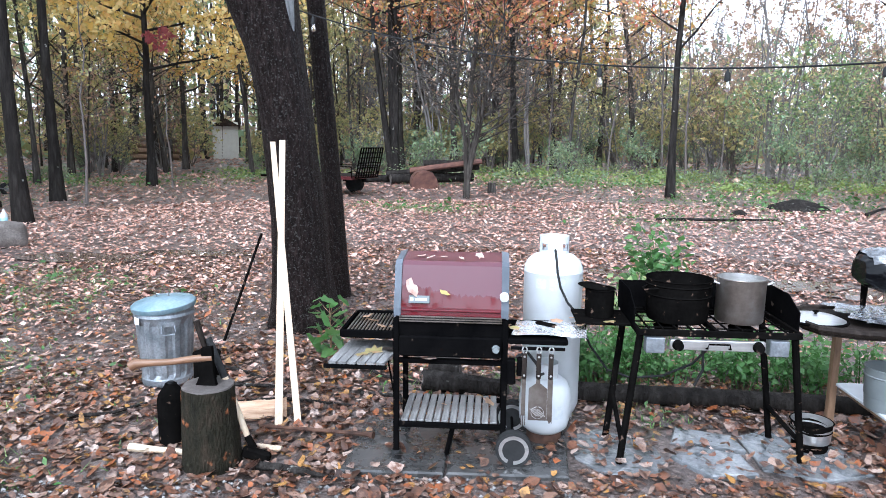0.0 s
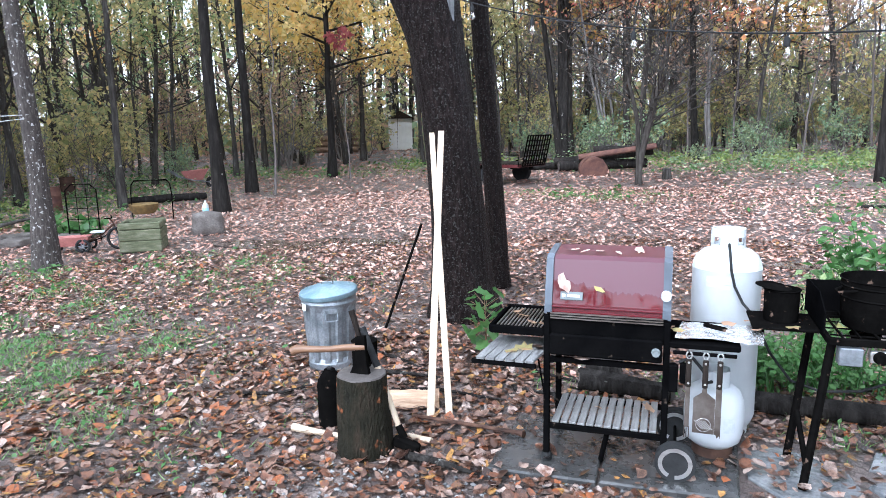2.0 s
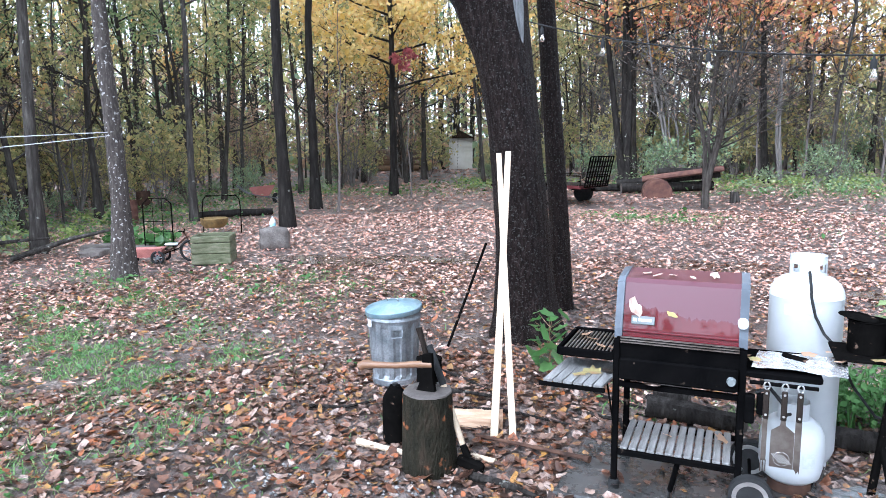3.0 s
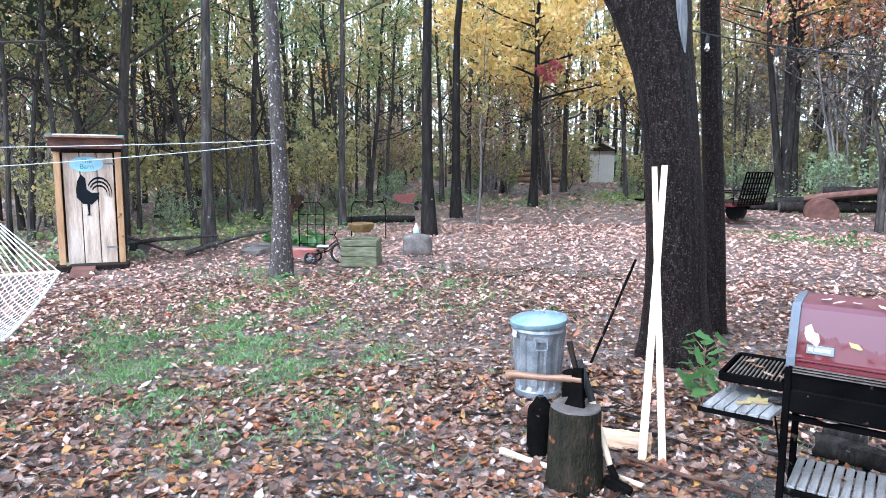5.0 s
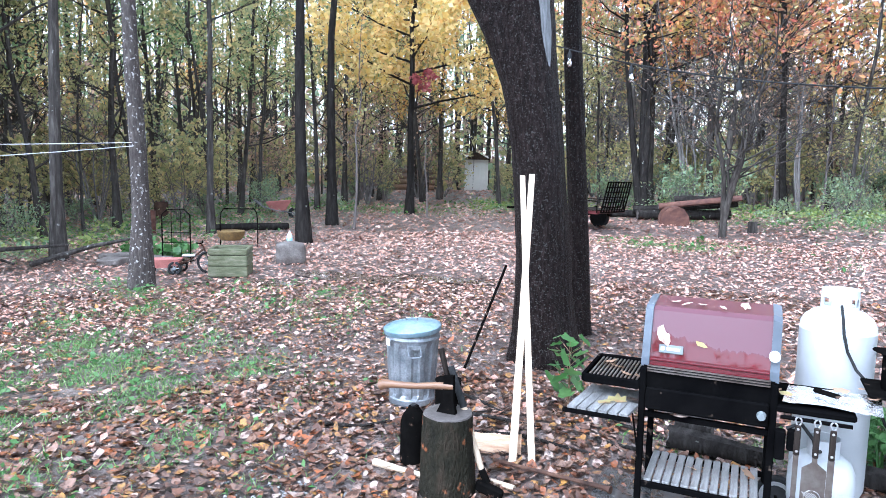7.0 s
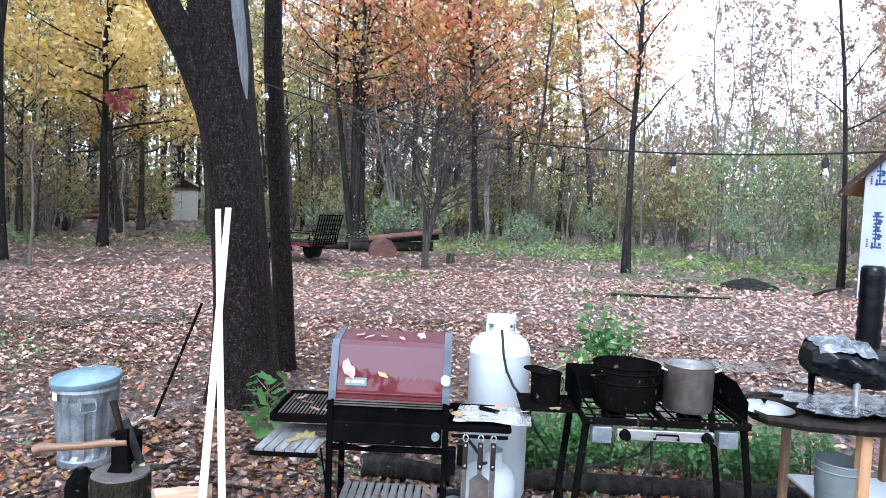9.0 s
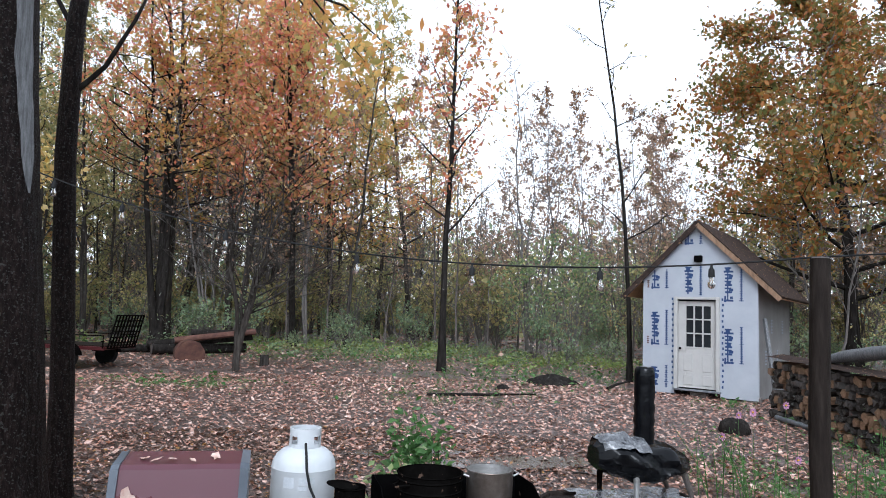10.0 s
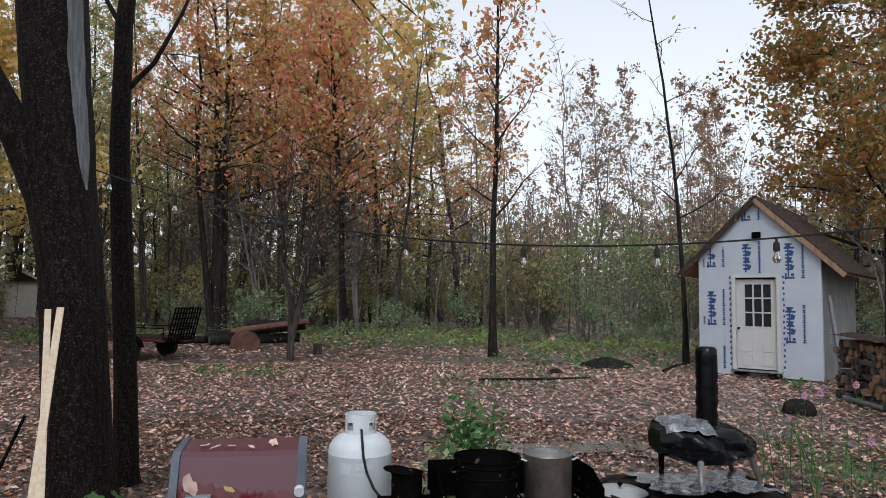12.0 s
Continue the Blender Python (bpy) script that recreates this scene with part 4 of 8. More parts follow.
def grill():
    g = thing("gas_grill", (-0.10, 3.30, 0.045), "red-lidded black gas grill with slatted wooden shelves, on a paver", "grill")
    # profile of the hood: y depth, z height
    prof = [(0.03, 0.815), (0.035, 0.86), (0.10, 1.085), (0.125, 1.105), (0.34, 1.125), (0.40, 1.09), (0.45, 0.95), (0.45, 0.815)]
    hw = 0.275
    lid = Shape()
    n = len(prof)
    inner = [(y * 0.93 + 0.015, z - 0.012) for y, z in prof]
    lid.add([(-hw, y, z) for y, z in prof] + [(hw, y, z) for y, z in prof], [(i, n + i, n + i + 1, i + 1) for i in range(n - 1)])
    lid.add([(-hw, y, z) for y, z in inner] + [(hw, y, z) for y, z in inner], [(i + 1, n + i + 1, n + i, i) for i in range(n - 1)])
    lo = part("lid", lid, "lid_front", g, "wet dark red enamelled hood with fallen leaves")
    for sx in (-1, 1):
        e = Shape()
        o = [(y - 0.012 if i < 3 else y, z + (0.008 if 2 <= i <= 5 else 0)) for i, (y, z) in enumerate(prof)]
        xs = (sx * hw, sx * (hw + 0.04))
        e.add([(xs[0], y, z) for y, z in o] + [(xs[1], y + 0.012, z - 0.01) for y, z in o], [tuple(range(n)), tuple(range(2 * n - 1, n - 1, -1))] + [(i, n + i, n + (i + 1) % n, (i + 1) % n) for i in range(n)])
        part("end_panel", e, "lid_end", lo, "blue-grey cast end of the hood")
    bar = Shape()
    bar.box(0, 0.030, 0.846, 0.55, 0.012, 0.012, bev=0.003)
    part("trim", bar, "enamel_red", lo)
    tilt = Matrix.Rotation(math.atan2(0.065, 0.225), 3, "X").inverted()
    dial = Shape()
    dial.tube([(hw + 0.015, 0.045, 0.935), (hw + 0.015, 0.018, 0.928)], 0.024, 20)
    part("thermometer", dial, "white_paint", lo, "round white thermometer dial")
    bd = Shape()
    bd.box(-0.175, 0.038, 0.905, 0.115, 0.006, 0.042, tilt, 0.002)
    badge = part("badge", bd, "grey_plastic", lo, "small grey name plate")
    bars = Shape()
    bars.box(-0.165, 0.0335, 0.906, 0.065, 0.002, 0.014, tilt)
    bars.box(-0.215, 0.0335, 0.906, 0.018, 0.002, 0.018, tilt)
    part("lettering", bars, "pale_print", badge)
    # cookbox, handle rail, controls
    box = Shape()
    y0, y1 = 0.02, 0.46
    for (za, ia), (zb, ib) in (((0.815, 0.0), (0.70, 0.01)), ((0.70, 0.01), (0.62, 0.05)), ((0.62, 0.05), (0.56, 0.17))):
        a = [(-0.30 + ia * 0.5, y0 + ia, za), (0.30 - ia * 0.5, y0 + ia, za), (0.30 - ia * 0.5, y1 - ia, za), (-0.30 + ia * 0.5, y1 - ia, za)]
        b = [(-0.30 + ib * 0.9, y0 + ib, zb), (0.30 - ib * 0.9, y0 + ib, zb), (0.30 - ib * 0.9, y1 - ib, zb), (-0.30 + ib * 0.9, y1 - ib, zb)]
        box.add(b + a, [(0, 1, 5, 4), (1, 2, 6, 5), (2, 3, 7, 6), (3, 0, 4, 7), (3, 2, 1, 0)])
    part("cookbox", box, "black_paint", g)
    v = Shape()
    for i in range(3):
        v.box(0, 0.012, 0.79 + i * 0.013, 0.56, 0.012, 0.006)
    part("vent", v, "steel_dull", g, "slotted steel strip under the hood")
    cp = Shape()
    cp.box(0, -0.005, 0.655, 0.56, 0.03, 0.115, bev=0.008)
    part("control_panel", cp, "black_paint", g)
    kn = Shape()
    kn.tube([(0.25, -0.02, 0.655), (0.25, -0.045, 0.655)], [0.022, 0.018], 14)
    part("knob", kn, "grey_plastic", g)
    for sx, sy in ((-1, 0), (1, 0), (-1, 1), (1, 1)):
        l = Shape()
        x = sx * 0.30
        z0 = -0.012 if sx < 0 else 0.14
        l.box(x, 0.03 + sy * 0.40, (z0 + 0.80) / 2, 0.032, 0.032, 0.80 - z0, bev=0.004)
        leg = part("leg", l, "black_paint", g)
        if sx < 0:
            f = Shape()
            f.lathe([(0.0, -0.02), (0.028, -0.02), (0.03, 0.0), (0.026, 0.03), (0.0, 0.032)], 14, (x, 0.03 + sy * 0.40, 0))
            part("foot", f, "rubber", leg, smooth=True)
    for y, z in ((0.03, 0.185), (0.43, 0.185), (0.03, 0.56)):
        r = Shape()
        r.box(0, y, z, 0.57, 0.022, 0.03, bev=0.003)
        part("rail", r, "black_paint", g)
    mid = Shape()
    mid.tube([(0.02, 0.05, 0.18), (-0.02, 0.10, -0.02)], 0.014, 8)
    part("brace", mid, "black_paint", g)
    slat = Shape()
    slat.box(0, 0, 0, 0.037, 0.40, 0.014, bev=0.003)
    sm = slat.mesh("slat")
    for i in range(12):
        part("slat", sm, "grey_slat", g, at=(-0.255 + i * 0.0455, 0.235, 0.205 + 0.001 * (i % 3)))
    # wheels
    for y in (-0.01, 0.44):
        ty = Shape()
        ty.tube([(0.36, y - 0.025, 0.085), (0.36, y + 0.025, 0.085)], 0.10, 28)
        w = part("wheel", ty, "rubber", g, smooth=True)
        ring = Shape()
        for rr in ((0.083, 0.062),):
            o = len(ring.v)
            for j in range(28):
                a = j * TAU / 28
                ring.v += [(0.36 + rr[0] * math.cos(a), y - 0.0285, 0.085 + rr[0] * math.sin(a)), (0.36 + rr[1] * math.cos(a), y - 0.0285, 0.085 + rr[1] * math.sin(a)), (0.36 + rr[0] * math.cos(a), y - 0.024, 0.085 + rr[0] * math.sin(a))]
            ring.f += [(3 * j, 3 * ((j + 1) % 28), 3 * ((j + 1) % 28) + 1, 3 * j + 1) for j in range(28) if j not in (19, 20)]
        part("rim_ring", ring, "steel", w, "pale worn ring on the wheel")
    ax = Shape()
    ax.tube([(0.36, -0.02, 0.085), (0.36, 0.46, 0.085)], 0.008, 8)
    part("axle", ax, "black_paint", g)
    # side shelves
    tray = Shape()
    tray.box(-0.46, 0.24, 0.700, 0.29, 0.44, 0.012)
    for cx, cy, sx, sy in ((-0.46, 0.02, 0.29, 0.02), (-0.46, 0.46, 0.29, 0.02), (-0.605, 0.24, 0.02, 0.44), (-0.32, 0.24, 0.02, 0.44)):
        tray.box(cx, cy, 0.705, sx, sy, 0.045, bev=0.005)
    t = part("side_tray", tray, "black_paint", g, "black ribbed side tray with leaves in it")
    rib = Shape()
    rib.box(0, 0, 0, 0.008, 0.40, 0.008)
    rm = rib.mesh("rib")
    for i in range(13):
        part("rib", rm, "steel_dull", t, at=(-0.58 + i * 0.02, 0.24, 0.712))
    fold = Shape()
    fold.box(-0.50, -0.125, 0.565, 0.34, 0.02, 0.02)
    sh = part("folding_shelf", fold, "black_paint", g, "slatted grey shelf hung below the tray")
    back = Shape()
    back.box(-0.45, 0.20, 0.592, 0.30, 0.02, 0.02)
    part("back_rail", back, "black_paint", sh)
    for i in range(6):
        sl = Shape()
        x = -0.625 + i * 0.052
        q = [(x - 0.022, -0.125), (x + 0.022, -0.125), (x + 0.07 * 1 + 0.015, 0.20), (x + 0.03, 0.20)]
        sl.add([(a, b, 0.577 + (0.027 if b > 0 else 0)) for a, b in q] + [(a, b, 0.590 + (0.027 if b > 0 else 0)) for a, b in q], [(3, 2, 1, 0), (4, 5, 6, 7), (0, 1, 5, 4), (1, 2, 6, 5), (2, 3, 7, 6), (3, 0, 4, 7)])
        part("slat", sl, "grey_slat", sh)
    stay = Shape()
    stay.tube([(-0.34, 0.0, 0.56), (-0.30, 0.02, 0.30)], 0.005, 6)
    part("stay", stay, "black_paint", g)
    rs = Shape()
    rs.box(0.475, 0.22, 0.690, 0.33, 0.42, 0.03, bev=0.006)
    part("side_shelf", rs, "black_paint", g)
    rail = Shape()
    rail.tube([(0.33, -0.02, 0.665), (0.62, -0.02, 0.665)], 0.010, 8)
    part("tool_rail", rail, "black_paint", g)
    gb = Shape()
    gb.box(0.335, -0.01, 0.53, 0.045, 0.05, 0.14, bev=0.006)
    gb.box(0.385, 0.0, 0.555, 0.04, 0.04, 0.10, bev=0.006)
    part("igniter_box", gb, "black_paint", g)
    hose = Shape()
    hose.tube([(0.36, 0.02, 0.60), (0.42, 0.03, 0.63), (0.48, 0.06, 0.55), (0.50, 0.12, 0.47), (0.53, 0.25, 0.43)], 0.009, 8)
    part("gas_hose", hose, "rubber", g)
    return g


grill()


def utensils():
    z = 0.71
    y = 3.265
    for name, x, label in (("meat_fork", 0.305, "barbecue fork with a dark riveted handle hung on the grill"), ("spatula", 0.382, "slotted steel spatula with a dark handle hung on the grill"), ("carving_knife", 0.447, "long steel barbecue knife with a dark handle hung on the grill")):
        u = thing(name, (x, y, z), label, "utensil", "hanging grill tools")
        ring = Shape()
        ring.tube([(0.013 * math.cos(a), 0, -0.005 + 0.018 * math.sin(a)) for a in np.linspace(0, TAU, 13)], 0.004, 6)
        part("hanging_loop", ring, "steel", u)
        h = Shape()
        h.box(0, 0, -0.095, 0.026, 0.016, 0.145, bev=0.005)
        hd = part("handle", h, "dark_wood", u)
        for zz in (-0.04, -0.145):
            rv = Shape()
            rv.tube([(0, -0.0095, zz), (0, 0.0095, zz)], 0.006, 10)
            part("rivet", rv, "steel", hd)
        b = Shape()
        if name == "spatula":
            b.prism([(-0.01, -0.165), (0.01, -0.165), (0.012, -0.19), (0.05, -0.22), (0.05, -0.40), (-0.05, -0.40), (-0.05, -0.22), (-0.012, -0.19)], -0.0015, 0.0015, Matrix.Rotation(radians(90), 4, "X"))
            bl = part("blade", b, "steel_dull", u)
            st = Shape()
            st.tube([(0.034 * math.cos(a), -0.003, -0.355 + 0.034 * math.sin(a)) for a in np.linspace(0, TAU, 21)], 0.0015, 4)
            for i in range(7):
                st.box(-0.024 + i * 0.008, -0.003, -0.355, 0.003, 0.003, 0.055, Matrix.Rotation(radians(-40), 3, "Y"))
            part("slot", st, "steel", bl, "bright slots cut in the blade")
        elif name == "meat_fork":
            b.box(0, 0, -0.27, 0.022, 0.003, 0.21)
            for dx in (-0.011, 0.0, 0.011):
                b.box(dx, 0, -0.40, 0.004, 0.003, 0.06)
            part("blade", b, "steel_dull", u)
        else:
            b.prism([(-0.014, -0.165), (0.014, -0.165), (0.014, -0.42), (0.008, -0.405), (0.0, -0.42), (-0.008, -0.40), (-0.014, -0.40)], -0.0015, 0.0015, Matrix.Rotation(radians(90), 4, "X"))
            part("blade", b, "steel_dull", u)


utensils()


def big_tank():
    g = thing("propane_tank", (0.515, 4.07, 0.02), "tall white propane cylinder with a pierced collar and hose", "gas cylinder")
    s = Shape()
    s.lathe([(0.0, 0.03), (0.14, 0.03), (0.17, 0.05), (0.188, 0.10), (0.188, 0.97), (0.190, 0.975), (0.188, 0.98), (0.183, 1.01), (0.165, 1.045), (0.13, 1.075), (0.08, 1.093), (0.0, 1.10)], 44)
    body = part("body", s, "white_paint", g, smooth=True)
    f = Shape()
    f.lathe([(0.15, -0.02), (0.155, -0.02), (0.155, 0.06), (0.15, 0.06)], 32)
    part("foot_ring", f, "white_paint", g, smooth=True)
    c = Shape()
    k = 36
    for z in (1.08, 1.11, 1.155, 1.19, 1.20):
        for rr in (0.093, 0.087):
            c.v += [(rr * math.cos(j * TAU / k), rr * math.sin(j * TAU / k), z) for j in range(k)]
    for i in range(4):
        for j in range(k):
            if i in (1, 2) and j % 9 in (3, 4, 5) and not (i == 2 and j % 9 == 4 and False):
                if i == 1:
                    continue
            q = (j + 1) % k
            a, b = i * 2 * k, (i + 1) * 2 * k
            c.f.append((a + j, a + q, b + q, b + j))
            c.f.append((a + k + q, a + k + j, b + k + j, b + k + q))
    c.f += [(8 * k + j, 8 * k + (j + 1) % k, 9 * k + (j + 1) % k, 9 * k + j) for j in range(k)]
    part("collar", c, "white_paint", g, smooth=True)
    v = Shape()
    v.tube([(0, 0, 1.09), (0, 0, 1.165)], [0.016, 0.013], 12)
    v.tube([(0, 0, 1.13), (0.0, -0.075, 1.125)], 0.012, 10)
    vl = part("valve", v, "steel", g)
    w = Shape()
    w.tube([(0, 0, 1.165), (0, 0, 1.182)], 0.026, 14)
    part("hand_wheel", w, "grey_plastic", vl)
    lab = Shape()
    for a0, a1, z0, z1 in ((-128, -108, 0.885, 0.945), (-100, -72, 0.905, 0.945), (-101, -85, 0.875, 0.898)):
        an = np.radians(np.linspace(a0, a1, 8))
        o = len(lab.v)
        lab.v += [(0.1895 * math.cos(a), 0.1895 * math.sin(a), z) for a in an for z in (z0, z1)]
        lab.f += [(o + 2 * i, o + 2 * i + 2, o + 2 * i + 3, o + 2 * i + 1) for i in range(7)]
    part("label", lab, "pale_print", body, "faded grey printed label")
    h = Shape()
    h.tube([(0.0, -0.075, 1.125), (0.0, -0.12, 1.105), (0.003, -0.175, 1.06), (0.008, -0.205, 0.99), (0.03, -0.21, 0.90), (0.07, -0.25, 0.82), (0.11, -0.29, 0.78), (0.15, -0.30, 0.70), (0.22, -0.24, 0.55), (0.34, -0.18, 0.38), (0.50, -0.15, 0.32), (0.68, -0.2, 0.36), (0.84, -0.25, 0.46), (0.95, -0.3, 0.62), (0.98, -0.33, 0.69)], 0.0075, 8)
    part("hose", h, "rubber", g, "black rubber gas hose", smooth=True)


big_tank()


def small_tank():
    g = thing("propane_tank", (0.455, 3.675, 0.05), "small white barbecue gas bottle beside the grill", "gas cylinder")
    s = Shape()
    s.lathe([(0.0, 0.03), (0.10, 0.035), (0.14, 0.07), (0.152, 0.12), (0.155, 0.20), (0.155, 0.24), (0.150, 0.29), (0.13, 0.34), (0.09, 0.37), (0.0, 0.38)], 40)
    part("body", s, "white_paint", g, smooth=True)
    f = Shape()
    f.lathe([(0.10, -0.03), (0.105, -0.03), (0.105, 0.05), (0.10, 0.05)], 28)
    part("foot_ring", f, "rust", g, smooth=True)
    c = Shape()
    for a0 in (20, 200):
        an = np.radians(np.linspace(a0, a0 + 130, 14))
        o = len(c.v)
        c.v += [(r * math.cos(a), r * math.sin(a), z) for a in an for r, z in ((0.08, 0.36), (0.08, 0.46), (0.075, 0.46), (0.075, 0.36))]
        c.f += [(o + 4 * i + j, o + 4 * i + 4 + j, o + 4 * i + 4 + (j + 1) % 4, o + 4 * i + (j + 1) % 4) for i in range(13) for j in range(4)]
    part("collar", c, "white_paint", g)
    v = Shape()
    v.tube([(0, 0, 0.37), (0, 0, 0.44)], 0.014, 10)
    v.tube([(0, 0, 0.41), (0.03, -0.05, 0.41)], 0.012, 10)
    part("valve", v, "steel", g)
    l = Shape()
    an = np.radians(np.linspace(-75, -50, 8))
    l.v += [(0.1565 * math.cos(a), 0.1565 * math.sin(a), z) for a in an for z in (0.155, 0.235)]
    l.f += [(2 * i, 2 * i + 2, 2 * i + 3, 2 * i + 1) for i in range(7)]
    part("label", l, "pale_print", g, "grey warning label")


small_tank()


def foil_sheet():
    r2 = np.random.default_rng(9)
    s = Shape()
    nx, ny = 18, 14
    for j in range(ny):
        for i in range(nx):
            u, v = i / (nx - 1), j / (ny - 1)
            x = 0.235 + 0.40 * u + 0.04 * v
            y = 3.34 + 0.30 * v - 0.05 * (u > 0.8) * (1 - v)
            s.v.append((x, y, 0.757 + 0.010 * noise.noise((x * 16, y * 16, 2)) + 0.012))
    s.f = [(j * nx + i, j * nx + i + 1, j * nx + nx + i + 1, j * nx + nx + i) for j in range(ny - 1) for i in range(nx - 1)]
    tagged(part("foil_sheet", s, "foil", smooth=True), "crumpled wet foil sheet spread over the grill's side shelf", "foil")
    t = thing("grill_lighter", (0.43, 3.47, 0.787), "black hand tool lying on the foil", "tool", turn=-35)
    b = Shape()
    b.box(0, 0, 0.008, 0.13, 0.028, 0.02, bev=0.006)
    part("body", b, "black_iron", t)
    c = Shape()
    c.box(0.08, 0, 0.006, 0.04, 0.02, 0.012, bev=0.003)
    part("tip", c, "steel", t)


foil_sheet()


def camp_stove():
    g = thing("camp_stove", (1.335, 3.60, 0.01), "black two-burner camp stove on splayed legs with a windscreen", "stove")
    x0, x1, y0, y1, zt = -0.42, 0.43, -0.24, 0.26, 0.803
    fr = Shape()
    for cx, cy, sx, sy in ((0, y0, x1 - x0, 0.02), (0, y1, x1 - x0, 0.02), (x0, 0.01, 0.02, y1 - y0), (x1, 0.01, 0.02, y1 - y0), (0, 0.01, 0.02, y1 - y0)):
        fr.box(cx + 0.005, cy, zt - 0.015, sx, sy, 0.035, bev=0.003)
    part("frame", fr, "black_iron", g)
    for bx in (-0.21, 0.21):
        gr = Shape()
        for i in range(5):
            gr.box(bx - 0.15 + i * 0.075, 0.01, zt + 0.003, 0.008, 0.48, 0.008)
        for i in range(4):
            gr.box(bx, -0.17 + i * 0.12, zt - 0.004, 0.38, 0.008, 0.006)
        part("grate", gr, "black_iron", g)
        bu = Shape()
        bu.lathe([(0, -0.07), (0.06, -0.07), (0.07, -0.04), (0.05, -0.025), (0, -0.02)], 18, (bx, 0.01, zt))
        part("burner", bu, "black_iron", g)
    ws = Shape()
    ws.box(0.005, y1 + 0.008, zt + 0.085, x1 - x0 + 0.04, 0.006, 0.17)
    part("windscreen", ws, "black_paint", g)
    for sx, xx in ((-1, x0 - 0.008), (1, x1 + 0.014)):
        sd = Shape()
        sd.prism([(y0 + 0.06, zt), (y1, zt), (y1, zt + 0.17), (y0 + 0.22, zt + 0.17), (y0 + 0.06, zt + 0.10)], -0.003, 0.003, Matrix.Translation((xx, 0, 0)) @ Matrix(((0, 0, 1, 0), (1, 0, 0, 0), (0, 1, 0, 0), (0, 0, 0, 1))))
        part("side_screen", sd, "black_paint", g)
    pn = Shape()
    pn.box(0.0, y0 - 0.005, zt - 0.075, 0.50, 0.03, 0.055, bev=0.004)
    p = part("control_panel", pn, "steel", g, "brushed steel control panel")
    hd = Shape()
    hd.tube([(-0.06, y0 - 0.02, zt - 0.09), (-0.06, y0 - 0.045, zt - 0.085), (-0.055, y0 - 0.045, zt - 0.06), (0.055, y0 - 0.045, zt - 0.06), (0.06, y0 - 0.045, zt - 0.085), (0.06, y0 - 0.02, zt - 0.09)], 0.005, 6)
    part("handle", hd, "black_iron", p)
    for xx in (-0.21, 0.21):
        kn = Shape()
        kn.tube([(xx, y0 - 0.018, zt - 0.075), (xx, y0 - 0.055, zt - 0.075)], [0.03, 0.024], 16)
        part("knob", kn, "black_iron", p)
    for xx in (-0.325, 0.325):
        b = Shape()
        b.box(xx, y0 + 0.02, zt - 0.085, 0.10, 0.07, 0.085, bev=0.004)
        part("leg_bracket", b, "galvanized", g, "grey sheet-metal leg bracket")
    feet = {(-1, -1): (-0.475, -0.20), (1, -1): (0.565, -0.09), (-1, 1): (-0.495, 0.16), (1, 1): (0.52, 0.25)}
    for (a, b), (fx, fy) in feet.items():
        lg = Shape()
        top = (x0 + 0.02 if a < 0 else x1 - 0.02, y0 + 0.02 if b < 0 else y1 - 0.02, zt - 0.01)
        lg.tube([top, (fx, fy, 0.0)], 0.020, 8)
        part("leg", lg, "black_iron", g)
    for a in (-1, 1):
        br = Shape()
        f0, f1 = feet[(a, -1)], feet[(a, 1)]
        top0 = (x0 if a < 0 else x1, y0)
        k0 = 0.28 if a < 0 else 0.22
        br.tube([(f1[0] * 0.93, f1[1], 0.27 if a < 0 else 0.22), (f0[0] * 0.985, f0[1], 0.14 if a < 0 else 0.12)], 0.014, 6)
        part("brace", br, "black_iron", g)
    wing = Shape()
    wing.box(x0 - 0.165, 0.02, zt - 0.005, 0.30, 0.32, 0.014, bev=0.003)
    part("side_table", wing, "black_iron", g, "blackened folding side table")
    rod = Shape()
    rod.tube([(0.0, 0.0, zt - 0.1), (0.02, 0.02, 0.50), (-0.02, 0.03, 0.40)], 0.008, 6)
    part("regulator_hose", rod, "rubber", g)


camp_stove()


def pot(name, x, y, z, r, h, mat, label, inner, taper=0.97, beads=()):
    g = thing(name, (x, y, z), label, "pot")
    prof = [(0.0, 0.004), (r * taper * 0.96, 0.0), (r * taper, 0.012)]
    for zz in beads:
        prof += [(r * (taper + (1 - taper) * zz), h * zz - 0.006), (r * (taper + (1 - taper) * zz) + 0.006, h * zz), (r * (taper + (1 - taper) * zz), h * zz + 0.006)]
    prof += [(r, h - 0.008), (r + 0.006, h - 0.004), (r + 0.004, h), (r - 0.002, h - 0.001)]
    s = Shape()
    s.lathe(prof, 40, wob=lambda a, zz: 0.006 * math.sin(3 * a + zz * 9))
    part("body", s, mat, g, smooth=True)
    i = Shape()
    i.lathe([(r - 0.003, h - 0.002), (r - 0.006, h * 0.35), (r - 0.012, h * 0.30), (0, h * 0.30)], 40)
    part("inside", i, inner, g, smooth=True)
    return g


